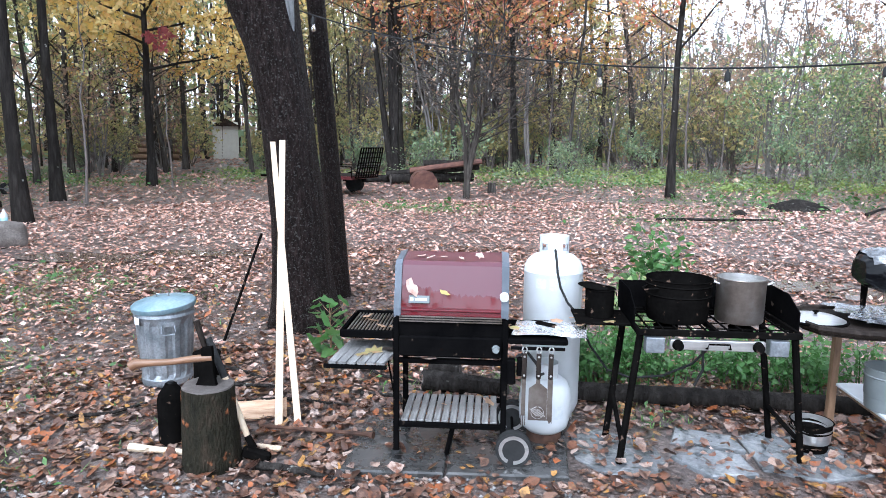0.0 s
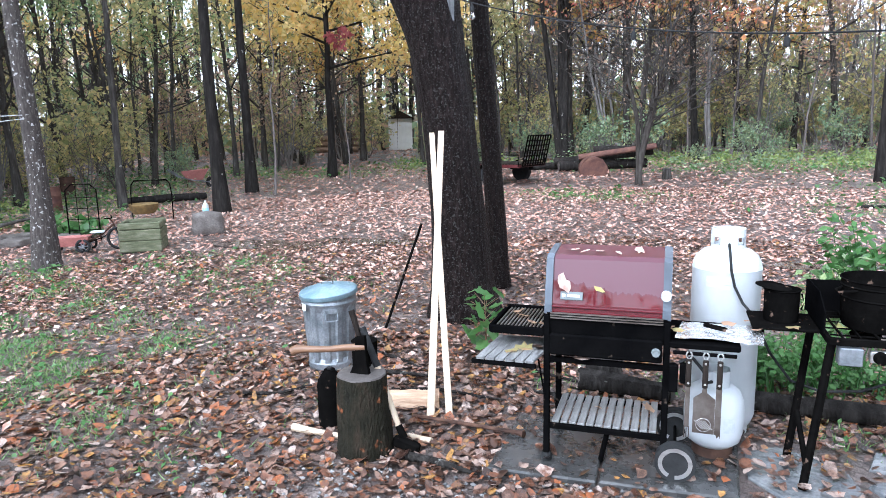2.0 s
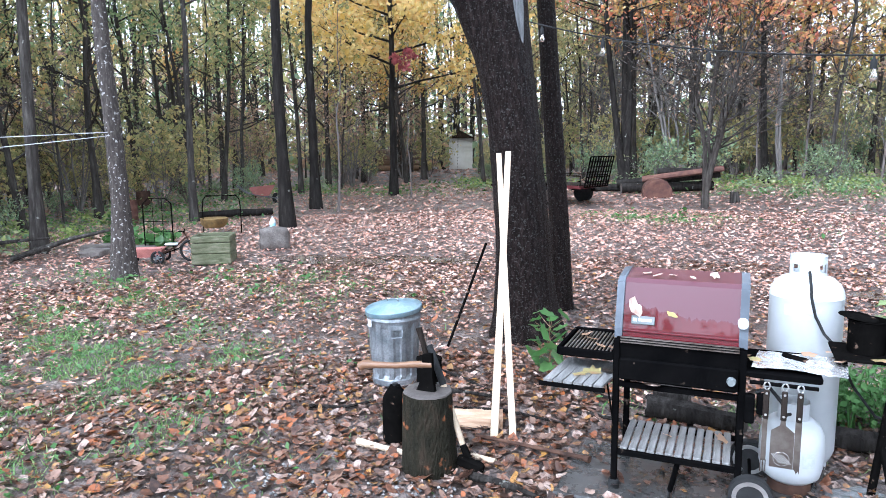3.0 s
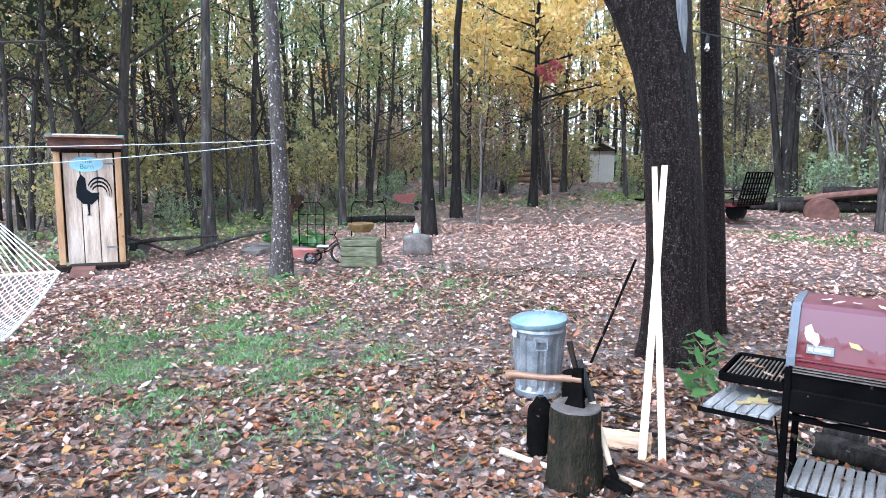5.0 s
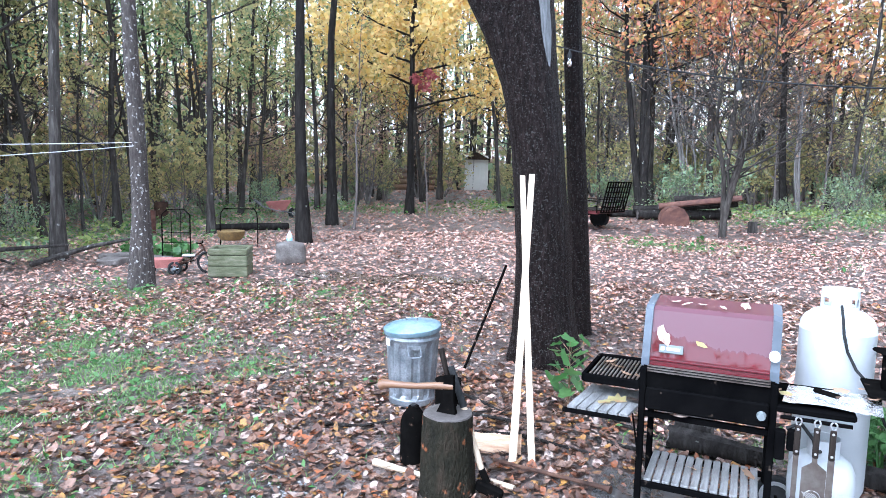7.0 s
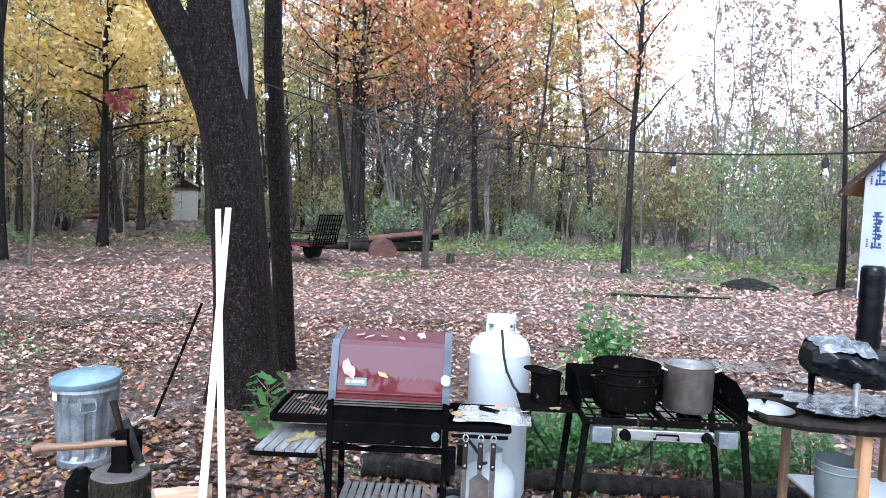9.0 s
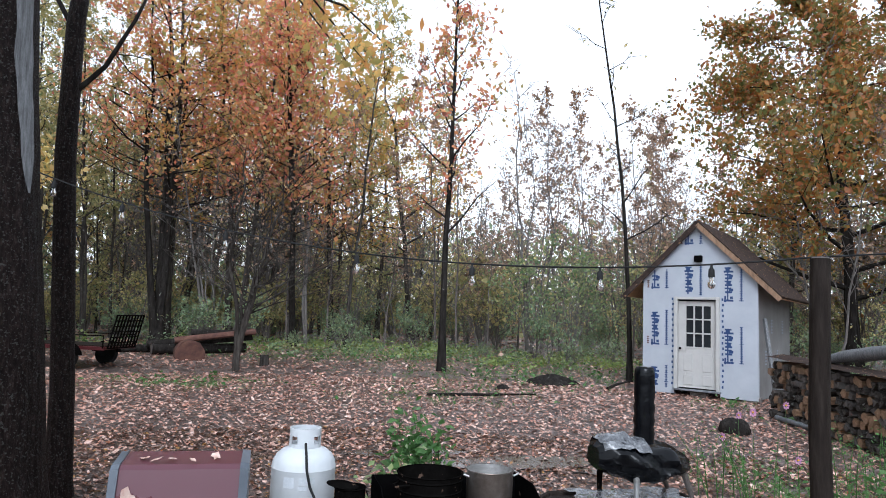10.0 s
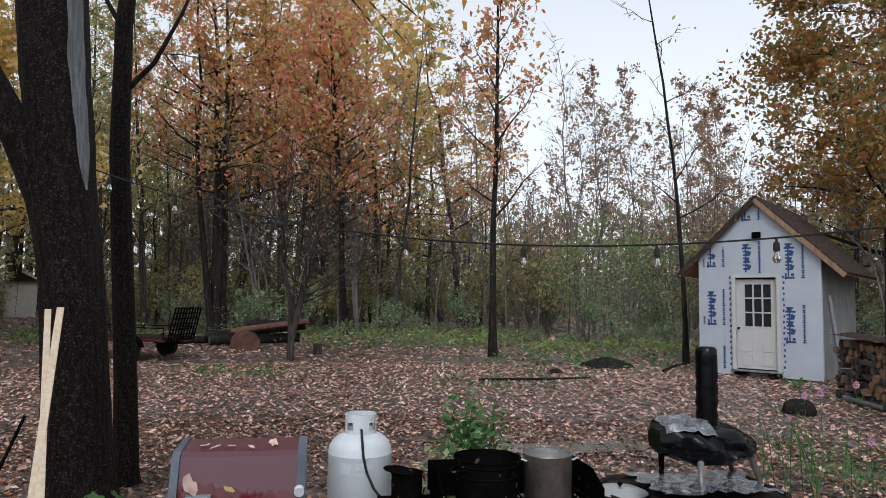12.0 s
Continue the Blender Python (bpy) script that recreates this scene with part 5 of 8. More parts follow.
pb = pot("stock_pot", 1.18, 3.60, 0.819, 0.18, 0.24, "black_iron", "large soot-black cooking pot on the camp stove", "black_iron", 0.93, (0.62, 0.86))
h = Shape()
h.tube([(-0.178, -0.02, 0.195), (-0.212, -0.05, 0.185), (-0.208, -0.10, 0.185), (-0.135, -0.12, 0.195)], 0.006, 6)
part("handle", h, "black_iron", pb)
pc = pot("stock_pot", 1.525, 3.60, 0.819, 0.131, 0.25, "steel_dull", "smoke-stained steel stock pot on the camp stove", "steel", 0.99)
for sgn in (-1, 1):
    h = Shape()
    h.tube([(sgn * 0.130, -0.035, 0.215), (sgn * 0.162, -0.03, 0.227), (sgn * 0.162, 0.03, 0.227), (sgn * 0.130, 0.035, 0.215)], 0.006, 6)
    part("handle", h, "steel", pc)
ps = pot("small_pot", 0.745, 3.62, 0.816, 0.083, 0.165, "black_iron", "small black pot with its lid askew on the side table", "black_iron", 0.98)
l = Shape()
l.lathe([(0.0, 0.012), (0.05, 0.010), (0.085, 0.0), (0.088, -0.006), (0.084, -0.006), (0.0, 0.004)], 28)
part("lid", l, "black_iron", ps, smooth=True, at=pose(-0.04, 0.0, 0.178, 0, 8, 0))
l = Shape()
l.tube([(0.09, 0, 0.14), (0.10, -0.02, 0.10), (0.09, 0, 0.06)], 0.005, 6)
part("handle", l, "black_iron", ps)
bk = pot("metal_bucket", 2.04, 3.72, 0.015, 0.115, 0.175, "black_iron", "small blackened steel pail standing on the flagstones", "steel", 0.86, (0.7,))
l = Shape()
l.tube([(0.117 * math.cos(a), -0.02 - 0.06 * math.sin(a), 0.162 - 0.09 * math.sin(a)) for a in np.linspace(0, math.pi, 13)], 0.003, 5)
part("bail", l, "steel_dull", bk)


def work_table():
    g = thing("plank_table", (2.45, 3.80, 0.05), "rustic table of weathered wood with a dark rim", "table")
    s = Shape()
    out = [(-0.52, -0.10), (-0.48, -0.22), (-0.30, -0.30), (0.0, -0.34), (0.45, -0.34), (0.55, -0.2), (0.55, 0.30), (-0.35, 0.30), (-0.5, 0.15)]
    s.prism(out, 0.70, 0.735)
    part("tabletop", s, "dark_wood", g)
    e = Shape()
    e.tube([(x, y, 0.735) for x, y in out + out[:1]], 0.022, 8)
    part("rim", e, "dark_wood", g)
    for x, y, w, m in ((-0.12, 0.30, 0.045, "brown_wood"), (0.02, -0.26, 0.06, "cedar"), (0.47, -0.26, 0.06, "cedar"), (0.47, 0.25, 0.05, "brown_wood")):
        l = Shape()
        l.box(x, y, 0.325, w, w, 0.75, bev=0.004)
        part("leg", l, m, g)
    sh = Shape()
    sh.box(0.24, 0.0, 0.215, 0.66, 0.56, 0.025, bev=0.003)
    part("shelf", sh, "brown_wood", g)
    b = Shape()
    b.box(0.24, 0.0, 0.239, 0.70, 0.58, 0.018, bev=0.003)
    part("white_board", b, "white_paint", g, "white painted board laid on the lower shelf")
    t = pot("plastic_bucket", 2.42, 3.66, 0.300, 0.13, 0.25, "grey_plastic", "grey plastic bucket under the table", "grey_plastic", 0.88, (0.8,))
    lid = thing("pan_lid", (2.03, 3.78, 0.795), "large domed metal lid, wet and shiny, on the table's end", "lid")
    d = Shape()
    d.lathe([(0.0, 0.030), (0.06, 0.028), (0.12, 0.018), (0.155, 0.004), (0.165, 0.0), (0.16, -0.004), (0, -0.004)], 32)
    part("dome", d, "steel", lid, smooth=True)
    k = Shape()
    k.lathe([(0.0, 0.052), (0.016, 0.05), (0.016, 0.042), (0.007, 0.036), (0.008, 0.028)], 14)
    part("knob", k, "black_iron", lid, smooth=True)
    rim = Shape()
    rim.tube([(0.17 * math.cos(a), 0.17 * math.sin(a), -0.004) for a in np.linspace(0, TAU, 33)], 0.009, 6)
    part("rim", rim, "black_iron", lid)
    f = Shape()
    nx, ny = 20, 14
    for j in range(ny):
        for i in range(nx):
            x, y = 2.20 + 0.72 * i / (nx - 1) + 0.03 * math.sin(j * 1.3), 3.56 + 0.48 * j / (ny - 1) + 0.03 * math.sin(i * 0.9)
            f.v.append((x, y, 0.822 + 0.030 * abs(noise.noise((x * 10, y * 10, 5))) + 0.012 * noise.noise((x * 28, y * 28, 1))))
    f.f = [(j * nx + i, j * nx + i + 1, j * nx + nx + i + 1, j * nx + nx + i) for j in range(ny - 1) for i in range(nx - 1)]
    tagged(part("plastic_sheet", f, "clear_sheet", smooth=True), "crumpled wet clear plastic covering the plank table", "sheet")


work_table()


def pizza_oven():
    g = thing("covered_oven", (2.63, 3.90, 0.820), "small outdoor oven wrapped in wet black plastic, with chimney", "oven")
    s = Shape()
    n, k = 23, 34
    for i in range(n):
        u = i / (n - 1)
        x = -0.32 + 0.64 * u
        rad = 0.04 + 0.96 * math.sin(math.pi * min(max(u * 0.94 + 0.03, 0), 1)) ** 0.35
        for j in range(k):
            a = j * TAU / k
            w = 1 + 0.26 * noise.noise((x * 7, math.cos(a) * 2.0, math.sin(a) * 2.0)) + 0.13 * noise.noise((x * 20, math.cos(a) * 5, math.sin(a) * 5))
            top = 0.135 if u > 0.35 else 0.175
            s.v.append((x, 0.20 * rad * w * math.cos(a), 0.19 + 0.05 * (1 - u) + (top if math.sin(a) > 0 else 0.115) * rad * w * math.sin(a)))
    s.f = [(i * k + j, i * k + (j + 1) % k, (i + 1) * k + (j + 1) % k, (i + 1) * k + j) for i in range(n - 1) for j in range(k)]
    s.f += [tuple(range(k - 1, -1, -1)), tuple((n - 1) * k + j for j in range(k))]
    cover = part("plastic_cover", s, "plastic_black", g, smooth=True)
    # paler patch laid over one end, put in for the plastic's white sheen
    fold = Shape()
    rows, cols = range(1, 12), range(3, 15)
    for i in rows:
        for j in cols:
            x, y, z = s.v[i * k + j]
            fold.v.append((x * 1.01, y * 1.03, z + 0.010 + 0.010 * noise.noise((x * 30, y * 24, 3))))
    w = len(cols)
    fold.f = [(i * w + j, i * w + j + 1, i * w + w + j + 1, i * w + w + j) for i in range(len(rows) - 1) for j in range(w - 1)]
    part("clear_fold", fold, "clear_sheet", cover, "wet plastic fold over one end, paler to carry its white sheen", smooth=True)
    c = Shape()
    k = 18
    zs = np.linspace(0.22, 0.80, 15)
    c.lathe([(0.066 + 0.004 * math.sin(z * 70), z) for z in zs] + [(0.05, 0.815), (0, 0.815)], k, (0.05, 0.02, 0), wob=lambda a, z: 0.06 * noise.noise((math.cos(a) * 2, math.sin(a) * 2, z * 14)))
    part("chimney", c, "plastic_black", g, "chimney wrapped in black plastic", smooth=True)
    for x, y, m in ((-0.20, 0.14, "black_iron"), (-0.08, -0.12, "steel"), (0.25, -0.13, "steel_dull"), (0.24, 0.14, "steel_dull")):
        l = Shape()
        l.tube([(x, y, 0.16), (x + (0.06 if x > 0.2 else 0), y, 0.0)], [0.022, 0.015], 10)
        part("leg", l, m, g)
    lf = Shape()
    lf.add([(-0.26, -0.04, 0.33), (-0.23, -0.06, 0.335), (-0.21, -0.03, 0.342), (-0.235, -0.005, 0.346)], [(0, 1, 2, 3)])
    part("stuck_leaf", lf, "leaf_orange", g)


pizza_oven()

# ---- paving and log edge ----


def stone_slab(name, outline, z, thick, mat, label):
    s = Shape()
    n = len(outline)
    cx, cy = sum(p[0] for p in outline) / n, sum(p[1] for p in outline) / n
    top = [(cx + (x - cx) * 0.97, cy + (y - cy) * 0.97, z + thick) for x, y in outline]
    mid = [(x, y, z + thick * 0.7) for x, y in outline]
    low = [(x, y, z - 0.03) for x, y in outline]
    s.add(low + mid + top, [(i, (i + 1) % n, n + (i + 1) % n, n + i) for i in range(n)] + [(n + i, n + (i + 1) % n, 2 * n + (i + 1) % n, 2 * n + i) for i in range(n)] + [tuple(range(2 * n, 3 * n))])
    tagged(part(name, s, mat), label, "stone", "paving stones")


stone_slab("paver", [(-0.69, 3.14), (-0.12, 3.155), (-0.115, 3.86), (-0.66, 3.87)], 0.005, 0.028, "slab", "wet grey concrete paver under the grill")
stone_slab("paver", [(-0.105, 3.16), (0.56, 3.18), (0.60, 3.88), (-0.10, 3.87)], 0.004, 0.029, "slab", "wet grey concrete paver under the grill")
stone_slab("flagstone", [(0.62, 3.45), (0.78, 3.26), (1.05, 3.28), (1.14, 3.45), (1.10, 3.70), (0.80, 3.86), (0.62, 3.74)], 0.0, 0.018, "stone", "wet irregular flagstone under the camp stove")
stone_slab("flagstone", [(1.17, 3.50), (1.34, 3.28), (1.60, 3.32), (1.58, 3.55), (1.36, 3.64)], 0.0, 0.03, "stone", "blue-grey flagstone with a broken edge")
stone_slab("flagstone", [(1.22, 3.70), (1.40, 3.68), (1.64, 3.62), (1.62, 3.82), (1.30, 3.92)], 0.0, 0.025, "stone", "thin grey flagstone half under leaves")
stone_slab("flagstone", [(1.66, 3.42), (1.95, 3.30), (2.25, 3.40), (2.22, 3.75), (1.85, 3.95), (1.66, 3.85)], -0.002, 0.016, "stone", "broad wet flagstone under the stove's legs")


def rough_log(name, pts, radii, mat, label, endmat="cut_end", k=14, category="log", group=""):
    p0 = pts[0]
    g = thing(name, p0, label, category, group)
    s = Shape()
    pts = [Vector(p) - Vector(p0) for p in pts]
    s.tube(pts, radii, k, cap=False)
    r2 = random.Random(len(pts) * 7 + int(p0[0] * 100))
    s.v = [(x + r2.gauss(0, 0.006), y + r2.gauss(0, 0.006), z + r2.gauss(0, 0.006)) for x, y, z in s.v]
    n = len(pts)
    part("bark", s, mat, g, smooth=True)
    for face, turned in ((s.v[:k], True), (s.v[(n - 1) * k:], False)):
        e = Shape()
        e.add(face, [tuple(range(k - 1, -1, -1)) if turned else tuple(range(k))])
        part("cut_end", e, endmat, g)
    return g


rough_log("edging_log", [(0.55, 4.36, 0.065), (1.1, 4.34, 0.07), (1.7, 4.33, 0.07), (2.3, 4.30, 0.065), (3.0, 4.26, 0.06)], [0.068, 0.072, 0.07, 0.066, 0.06], "bark_dark", "long dark wet log edging the herb bed")
rough_log("log", [(-0.36, 4.42, 0.085), (-0.1, 4.40, 0.08), (0.25, 4.36, 0.07)], [0.075, 0.07, 0.06], "bark_dark", "short grey log lying behind the grill")
rough_log("log", [(-0.33, 4.62, 0.12), (-0.10, 4.60, 0.12)], [0.09, 0.09], "bark_dark", "dark round of firewood behind the grill")

# ---- plants beside the cooking place ----


def leafy_plant(name, at, label, seed, n_stems, height, spread, leaves, leaf, mat, category="plant", up=0.6):
    r2 = np.random.default_rng(seed)
    g = thing(name, at, label, category)
    s = Shape()
    pos = []
    for i in range(n_stems):
        bx, by = r2.normal(0, spread * 0.5, 2)
        hx, hy = bx + r2.normal(0, spread * 0.35), by + r2.normal(0, spread * 0.25)
        h = height * r2.uniform(0.55, 1.0)
        path = np.array([(bx, by, -0.02), (bx * 0.6 + hx * 0.4, by * 0.6 + hy * 0.4, h * 0.55), (hx, hy, h)])
        s.tube(path, [0.006, 0.005, 0.002], 5, cap=False)
        for t in np.linspace(0.3, 1, max(2, leaves // n_stems)):
            pos.append(path[0] * (1 - t) ** 2 + 2 * path[1] * t * (1 - t) + path[2] * t * t + r2.normal(0, 0.055, 3) * (0.5 + height))
    pos = np.array(pos)
    pos[:, 2] = np.maximum(pos[:, 2], 0.02)
    tagged(part("stem", s, "leaf_weed", g), kind="stuff")
    part("leaves", quads_mesh("leaves", pos, leaf * r2.uniform(0.6, 1.3, len(pos)), r2, mat, up=up, aspect=0.7), mat, g)
    return g


for i, (x, y, h, sp) in enumerate(((0.82, 4.72, 0.46, 0.26), (1.12, 4.80, 0.42, 0.28), (1.5, 4.85, 0.26, 0.3), (1.95, 4.8, 0.34, 0.3), (2.35, 4.75, 0.40, 0.3), (2.75, 4.75, 0.36, 0.3))):
    leafy_plant("herb_bush", on(x, y), "bushy bright green herb behind the log", 200 + i, 26, h, sp, 620, 0.026, "leaf_weed", "herb")
leafy_plant("tall_plant", on(1.62, 5.75), "tall leafy garden plant with yellowing lower leaves", 210, 10, 1.04, 0.30, 560, 0.045, "leaf_weed")
leafy_plant("tall_plant", on(1.35, 5.6), "shorter leafy garden plant", 211, 7, 0.75, 0.2, 260, 0.04, "leaf_green")
leafy_plant("cosmos_plant", on(5.0, 6.1), "feathery green flowering plant", 212, 16, 0.85, 0.45, 420, 0.018, "leaf_weed", "flower")
leafy_plant("cosmos_plant", on(6.3, 6.0), "feathery green flowering plant", 213, 16, 0.9, 0.45, 420, 0.018, "leaf_weed", "flower")
leafy_plant("coneflower_plant", on(5.0, 4.3), "leafy plant with yellow dark-eyed flowers", 214, 9, 0.95, 0.22, 200, 0.04, "leaf_weed", "flower")


def seedling():
    g = thing("oak_seedling", on(-1.13, 4.75), "young oak seedling with broad lobed green leaves", "seedling")
    r2 = np.random.default_rng(31)
    s = Shape()
    s.tube([(0, 0, -0.02), (0.01, 0, 0.25), (0, 0.0, 0.50)], [0.008, 0.006, 0.003], 6)
    tips = []
    for i in range(24):
        a, z = i * 2.4, 0.10 + 0.44 * (i / 23)
        tips.append((0.13 * math.cos(a) * r2.uniform(0.6, 1.1), 0.10 * math.sin(a), z + 0.02))
        s.tube([(0, 0, z - 0.06), tips[-1]], [0.003, 0.002], 4, cap=False)
    part("stem", s, "brown_wood", g)
    part("leaves", star_leaves("leaves", np.array(tips), r2.uniform(0.055, 0.09, 24), r2, "leaf_weed", 13, 0.8), "leaf_weed", g)


seedling()


def blossoms(name, places, mat, label, r, centre):
    for x, y, z in places:
        g = thing(name, (x, y, float(ground_z(x, y))), label, "flower", "garden flowers")
        st = Shape()
        st.tube([(0.05, 0.03, 0), (0.02, 0.01, z * 0.6), (0, 0, z)], [0.004, 0.003, 0.002], 5)
        part("stalk", st, "leaf_weed", g)
        p = Shape()
        for i in range(8):
            a = i * TAU / 8
            c, s_ = math.cos(a), math.sin(a)
            q = [(0.2, 0), (0.7, 0.26), (1.0, 0.12), (1.0, -0.12), (0.7, -0.26)]
            p.add([(r * (u * c - v * s_), -0.25 * r * abs(u) + r * 0.0, z + r * (u * s_ + v * c)) for u, v in q], [(0, 1, 2, 3, 4)])
        part("petals", p, mat, g)
        e = Shape()
        e.lathe([(0, r * 0.25), (r * 0.2, r * 0.2), (r * 0.3, 0), (0, -r * 0.1)], 10, (0, -0.01, z))
        part("eye", e, centre, g)


blossoms("pink_flower", [(5.35, 6.25, 0.95), (5.9, 6.4, 1.0), (6.2, 6.3, 0.95), (5.3, 6.7, 0.6), (5.9, 7.2, 0.75), (6.6, 6.6, 0.85), (5.7, 6.0, 0.5)], "flower_pink", "pink garden flower on a thin stalk", 0.045, "flower_yellow")
blossoms("yellow_flower", [(5.0, 4.25, 0.88), (5.08, 4.2, 0.72)], "flower_yellow", "yellow flower with a dark eye", 0.05, "dark_wood")

# ---- wood-cutting corner ----


def stump():
    g = thing("chopping_stump", on(-1.43, 3.21), "upright mossy log used as a chopping block", "stump")
    s = Shape()
    s.lathe([(0.155, -0.04), (0.165, 0.0), (0.156, 0.08), (0.150, 0.22), (0.143, 0.36), (0.140, 0.448)], 36, wob=lambda a, z: 0.05 * noise.noise((math.cos(a) * 2.5, math.sin(a) * 2.5, z * 4)) + 0.02 * math.sin(14 * a))
    part("bark", s, "moss_bark", g, smooth=True)
    t = Shape()
    t.lathe([(0.140, 0.447), (0.136, 0.456), (0.10, 0.460), (0.0, 0.456)], 36, wob=lambda a, z: 0.05 * noise.noise((math.cos(a) * 2.5, math.sin(a) * 2.5, 1.5)))
    part("cut_top", t, "cut_end", g, smooth=True)


stump()


def axe():
    g = thing("axe", (-1.42, 3.19, 0.492), "axe with a curved wooden handle stuck in the chopping block", "axe")
    h = Shape()
    h.tube([(0.03, 0.0, 0.135), (-0.08, -0.004, 0.125), (-0.2, -0.008, 0.105), (-0.33, -0.012, 0.095), (-0.40, -0.014, 0.09), (-0.43, -0.015, 0.075)], [0.020, 0.020, 0.018, 0.020, 0.027, 0.030], 10)
    part("handle", h, "hickory", g, smooth=True)
    e = Shape()
    e.prism([(-0.028, 0.19), (0.03, 0.20), (0.034, 0.05), (0.05, -0.035), (-0.075, -0.035), (-0.03, 0.06)], -0.014, 0.014, Matrix.Rotation(radians(90), 4, "X"))
    part("head", e, "black_iron", g)


axe()


def maul():
    g = thing("splitting_maul", (-1.20, 3.25, 0.02), "splitting maul with a white-sleeved handle leaning on the block", "maul")
    a, b, c, d = (0.0, 0.0, 0.06), (-0.04, 0.01, 0.13), (-0.17, 0.04, 0.46), (-0.265, 0.06, 0.68)
    s = Shape()
    s.tube([b, c], [0.017, 0.019], 10)
    part("handle", s, "pine", g, "pale wooden lower handle")
    s = Shape()
    s.tube([c, d], [0.021, 0.019], 10)
    part("grip", s, "rubber", g, "black rubber grip")
    s = Shape()
    s.tube([b, a], [0.02, 0.022], 10)
    s.box(0.02, -0.02, 0.035, 0.16, 0.05, 0.065, Matrix.Rotation(radians(14), 3, "Y"), 0.012)
    part("head", s, "black_iron", g)
    k = thing("hatchet", (-1.52, 3.28, 0.455), "small hatchet with a dark handle leaning behind the axe", "hatchet")
    s = Shape()
    s.tube([(0.06, 0.02, 0.12), (0.02, 0.02, 0.26), (-0.005, 0.02, 0.345)], [0.016, 0.017, 0.019], 8)
    part("handle", s, "dark_wood", k, smooth=True)
    s = Shape()
    s.prism([(0.03, 0.0), (0.10, 0.0), (0.09, 0.13), (0.04, 0.14)], -0.012, 0.012, Matrix.Translation((0, 0.02, 0)) @ Matrix.Rotation(radians(90), 4, "X"))
    part("head", s, "black_iron", k)


maul()


def canister(x, y, r, h, label, dome):
    g = thing("metal_canister", on(x, y), label, "canister")
    s = Shape()
    if dome:
        prof = [(0, 0), (r, 0), (r * 1.02, h * 0.05), (r * 1.02, h * 0.72), (r * 0.92, h * 0.82), (r * 0.6, h * 0.93), (r * 0.45, h * 0.97), (r * 0.42, h), (0, h)]
    else:
        prof = [(0, 0), (r, 0), (r, h - 0.01), (r * 1.05, h - 0.005), (r * 1.03, h), (0, h - 0.004)]
    s.lathe(prof, 28)
    part("body", s, "black_iron", g, smooth=True)
    c = Shape()
    c.lathe([(r * 0.2, h - 0.002), (r * 0.22, h + 0.012), (0, h + 0.014)], 14)
    part("cap", c, "rubber", g)


canister(-1.765, 3.44, 0.080, 0.36, "dark domed metal canister beside the chopping block", True)
canister(-1.72, 3.85, 0.085, 0.42, "dark cylindrical tin standing behind the canister", False)


def trash_can():
    g = thing("trash_can", on(-2.285, 4.42), "ribbed galvanized trash can with a dented bluish lid", "trash can", turn=0)
    g.scale = (0.94, 0.94, 1.0)
    s = Shape()
    k = 72
    for z, r in ((0.0, 0.185), (0.012, 0.19), (0.05, 0.192), (0.06, 0.188), (0.09, 0.19), (0.30, 0.206), (0.46, 0.216), (0.50, 0.219), (0.52, 0.226), (0.54, 0.220), (0.575, 0.222)):
        for j in range(k):
            fl = 0.012 if (j // 3) % 2 == 0 and 0.085 < z < 0.47 else 0.0
            s.v.append(((r - fl) * math.cos(j * TAU / k), (r - fl) * math.sin(j * TAU / k), z))
    s.f = [(i * k + j, i * k + (j + 1) % k, (i + 1) * k + (j + 1) % k, (i + 1) * k + j) for i in range(10) for j in range(k)]
    part("body", s, "galvanized", g)
    l = Shape()
    l.lathe([(0.232, 0.0), (0.236, 0.005), (0.236, 0.035), (0.225, 0.045), (0.16, 0.062), (0.08, 0.078), (0.0, 0.082)], 48, wob=lambda a, z: 0.012 * math.sin(2 * a + 1) - (0.02 if z > 0.05 and math.cos(a - 0.6) > 0.7 else 0))
    lid = part("lid", l, "galv_lid", g, "dented bluish domed lid", smooth=True, at=pose(0, 0, 0.562, 4, -3, 0))
    h = Shape()
    h.tube([(-0.05, 0, 0.075), (-0.05, 0, 0.10), (0.05, 0, 0.10), (0.05, 0, 0.075)], 0.006, 6)
    part("lid_handle", h, "galvanized", lid)
    a = radians(-58)
    m = Matrix.Translation((0.222 * math.cos(a), 0.222 * math.sin(a), 0.44)) @ Matrix.Rotation(a, 4, "Z")
    hd = Shape()
    hd.tube([(m @ Vector(p)) for p in ((0, -0.045, 0.04), (0.02, -0.05, -0.02), (0.024, -0.04, -0.035), (0.024, 0.04, -0.035), (0.02, 0.05, -0.02), (0, 0.045, 0.04))], 0.006, 6)
    hd.box(*(m @ Vector((0.002, 0, 0.035))), 0.012, 0.10, 0.03, m.to_3x3())
    part("side_handle", hd, "galvanized", g, "drop handle of bent wire")
    st = Shape()
    an = np.radians(np.linspace(-130, -114, 5))
    st.v += [(0.232 * math.cos(q), 0.232 * math.sin(q), z) for q in an for z in (0.47, 0.525)]
    st.f += [(2 * i, 2 * i + 2, 2 * i + 3, 2 * i + 1) for i in range(4)]
    part("sticker", st, "white_paint", g, "small white sticker")


trash_can()


def strip(name, a, b, w, t, mat, label):
    a, b = Vector(a), Vector(b)
    g = thing(name, tuple(a), label, "board", "leaning strips")
    d = (b - a)
    m = d.to_track_quat("Z", "Y").to_matrix()
    s = Shape()
    mid = d / 2
    s.box(*mid, w, t, d.length, m, 0.003)
    part("strip", s, mat, g)


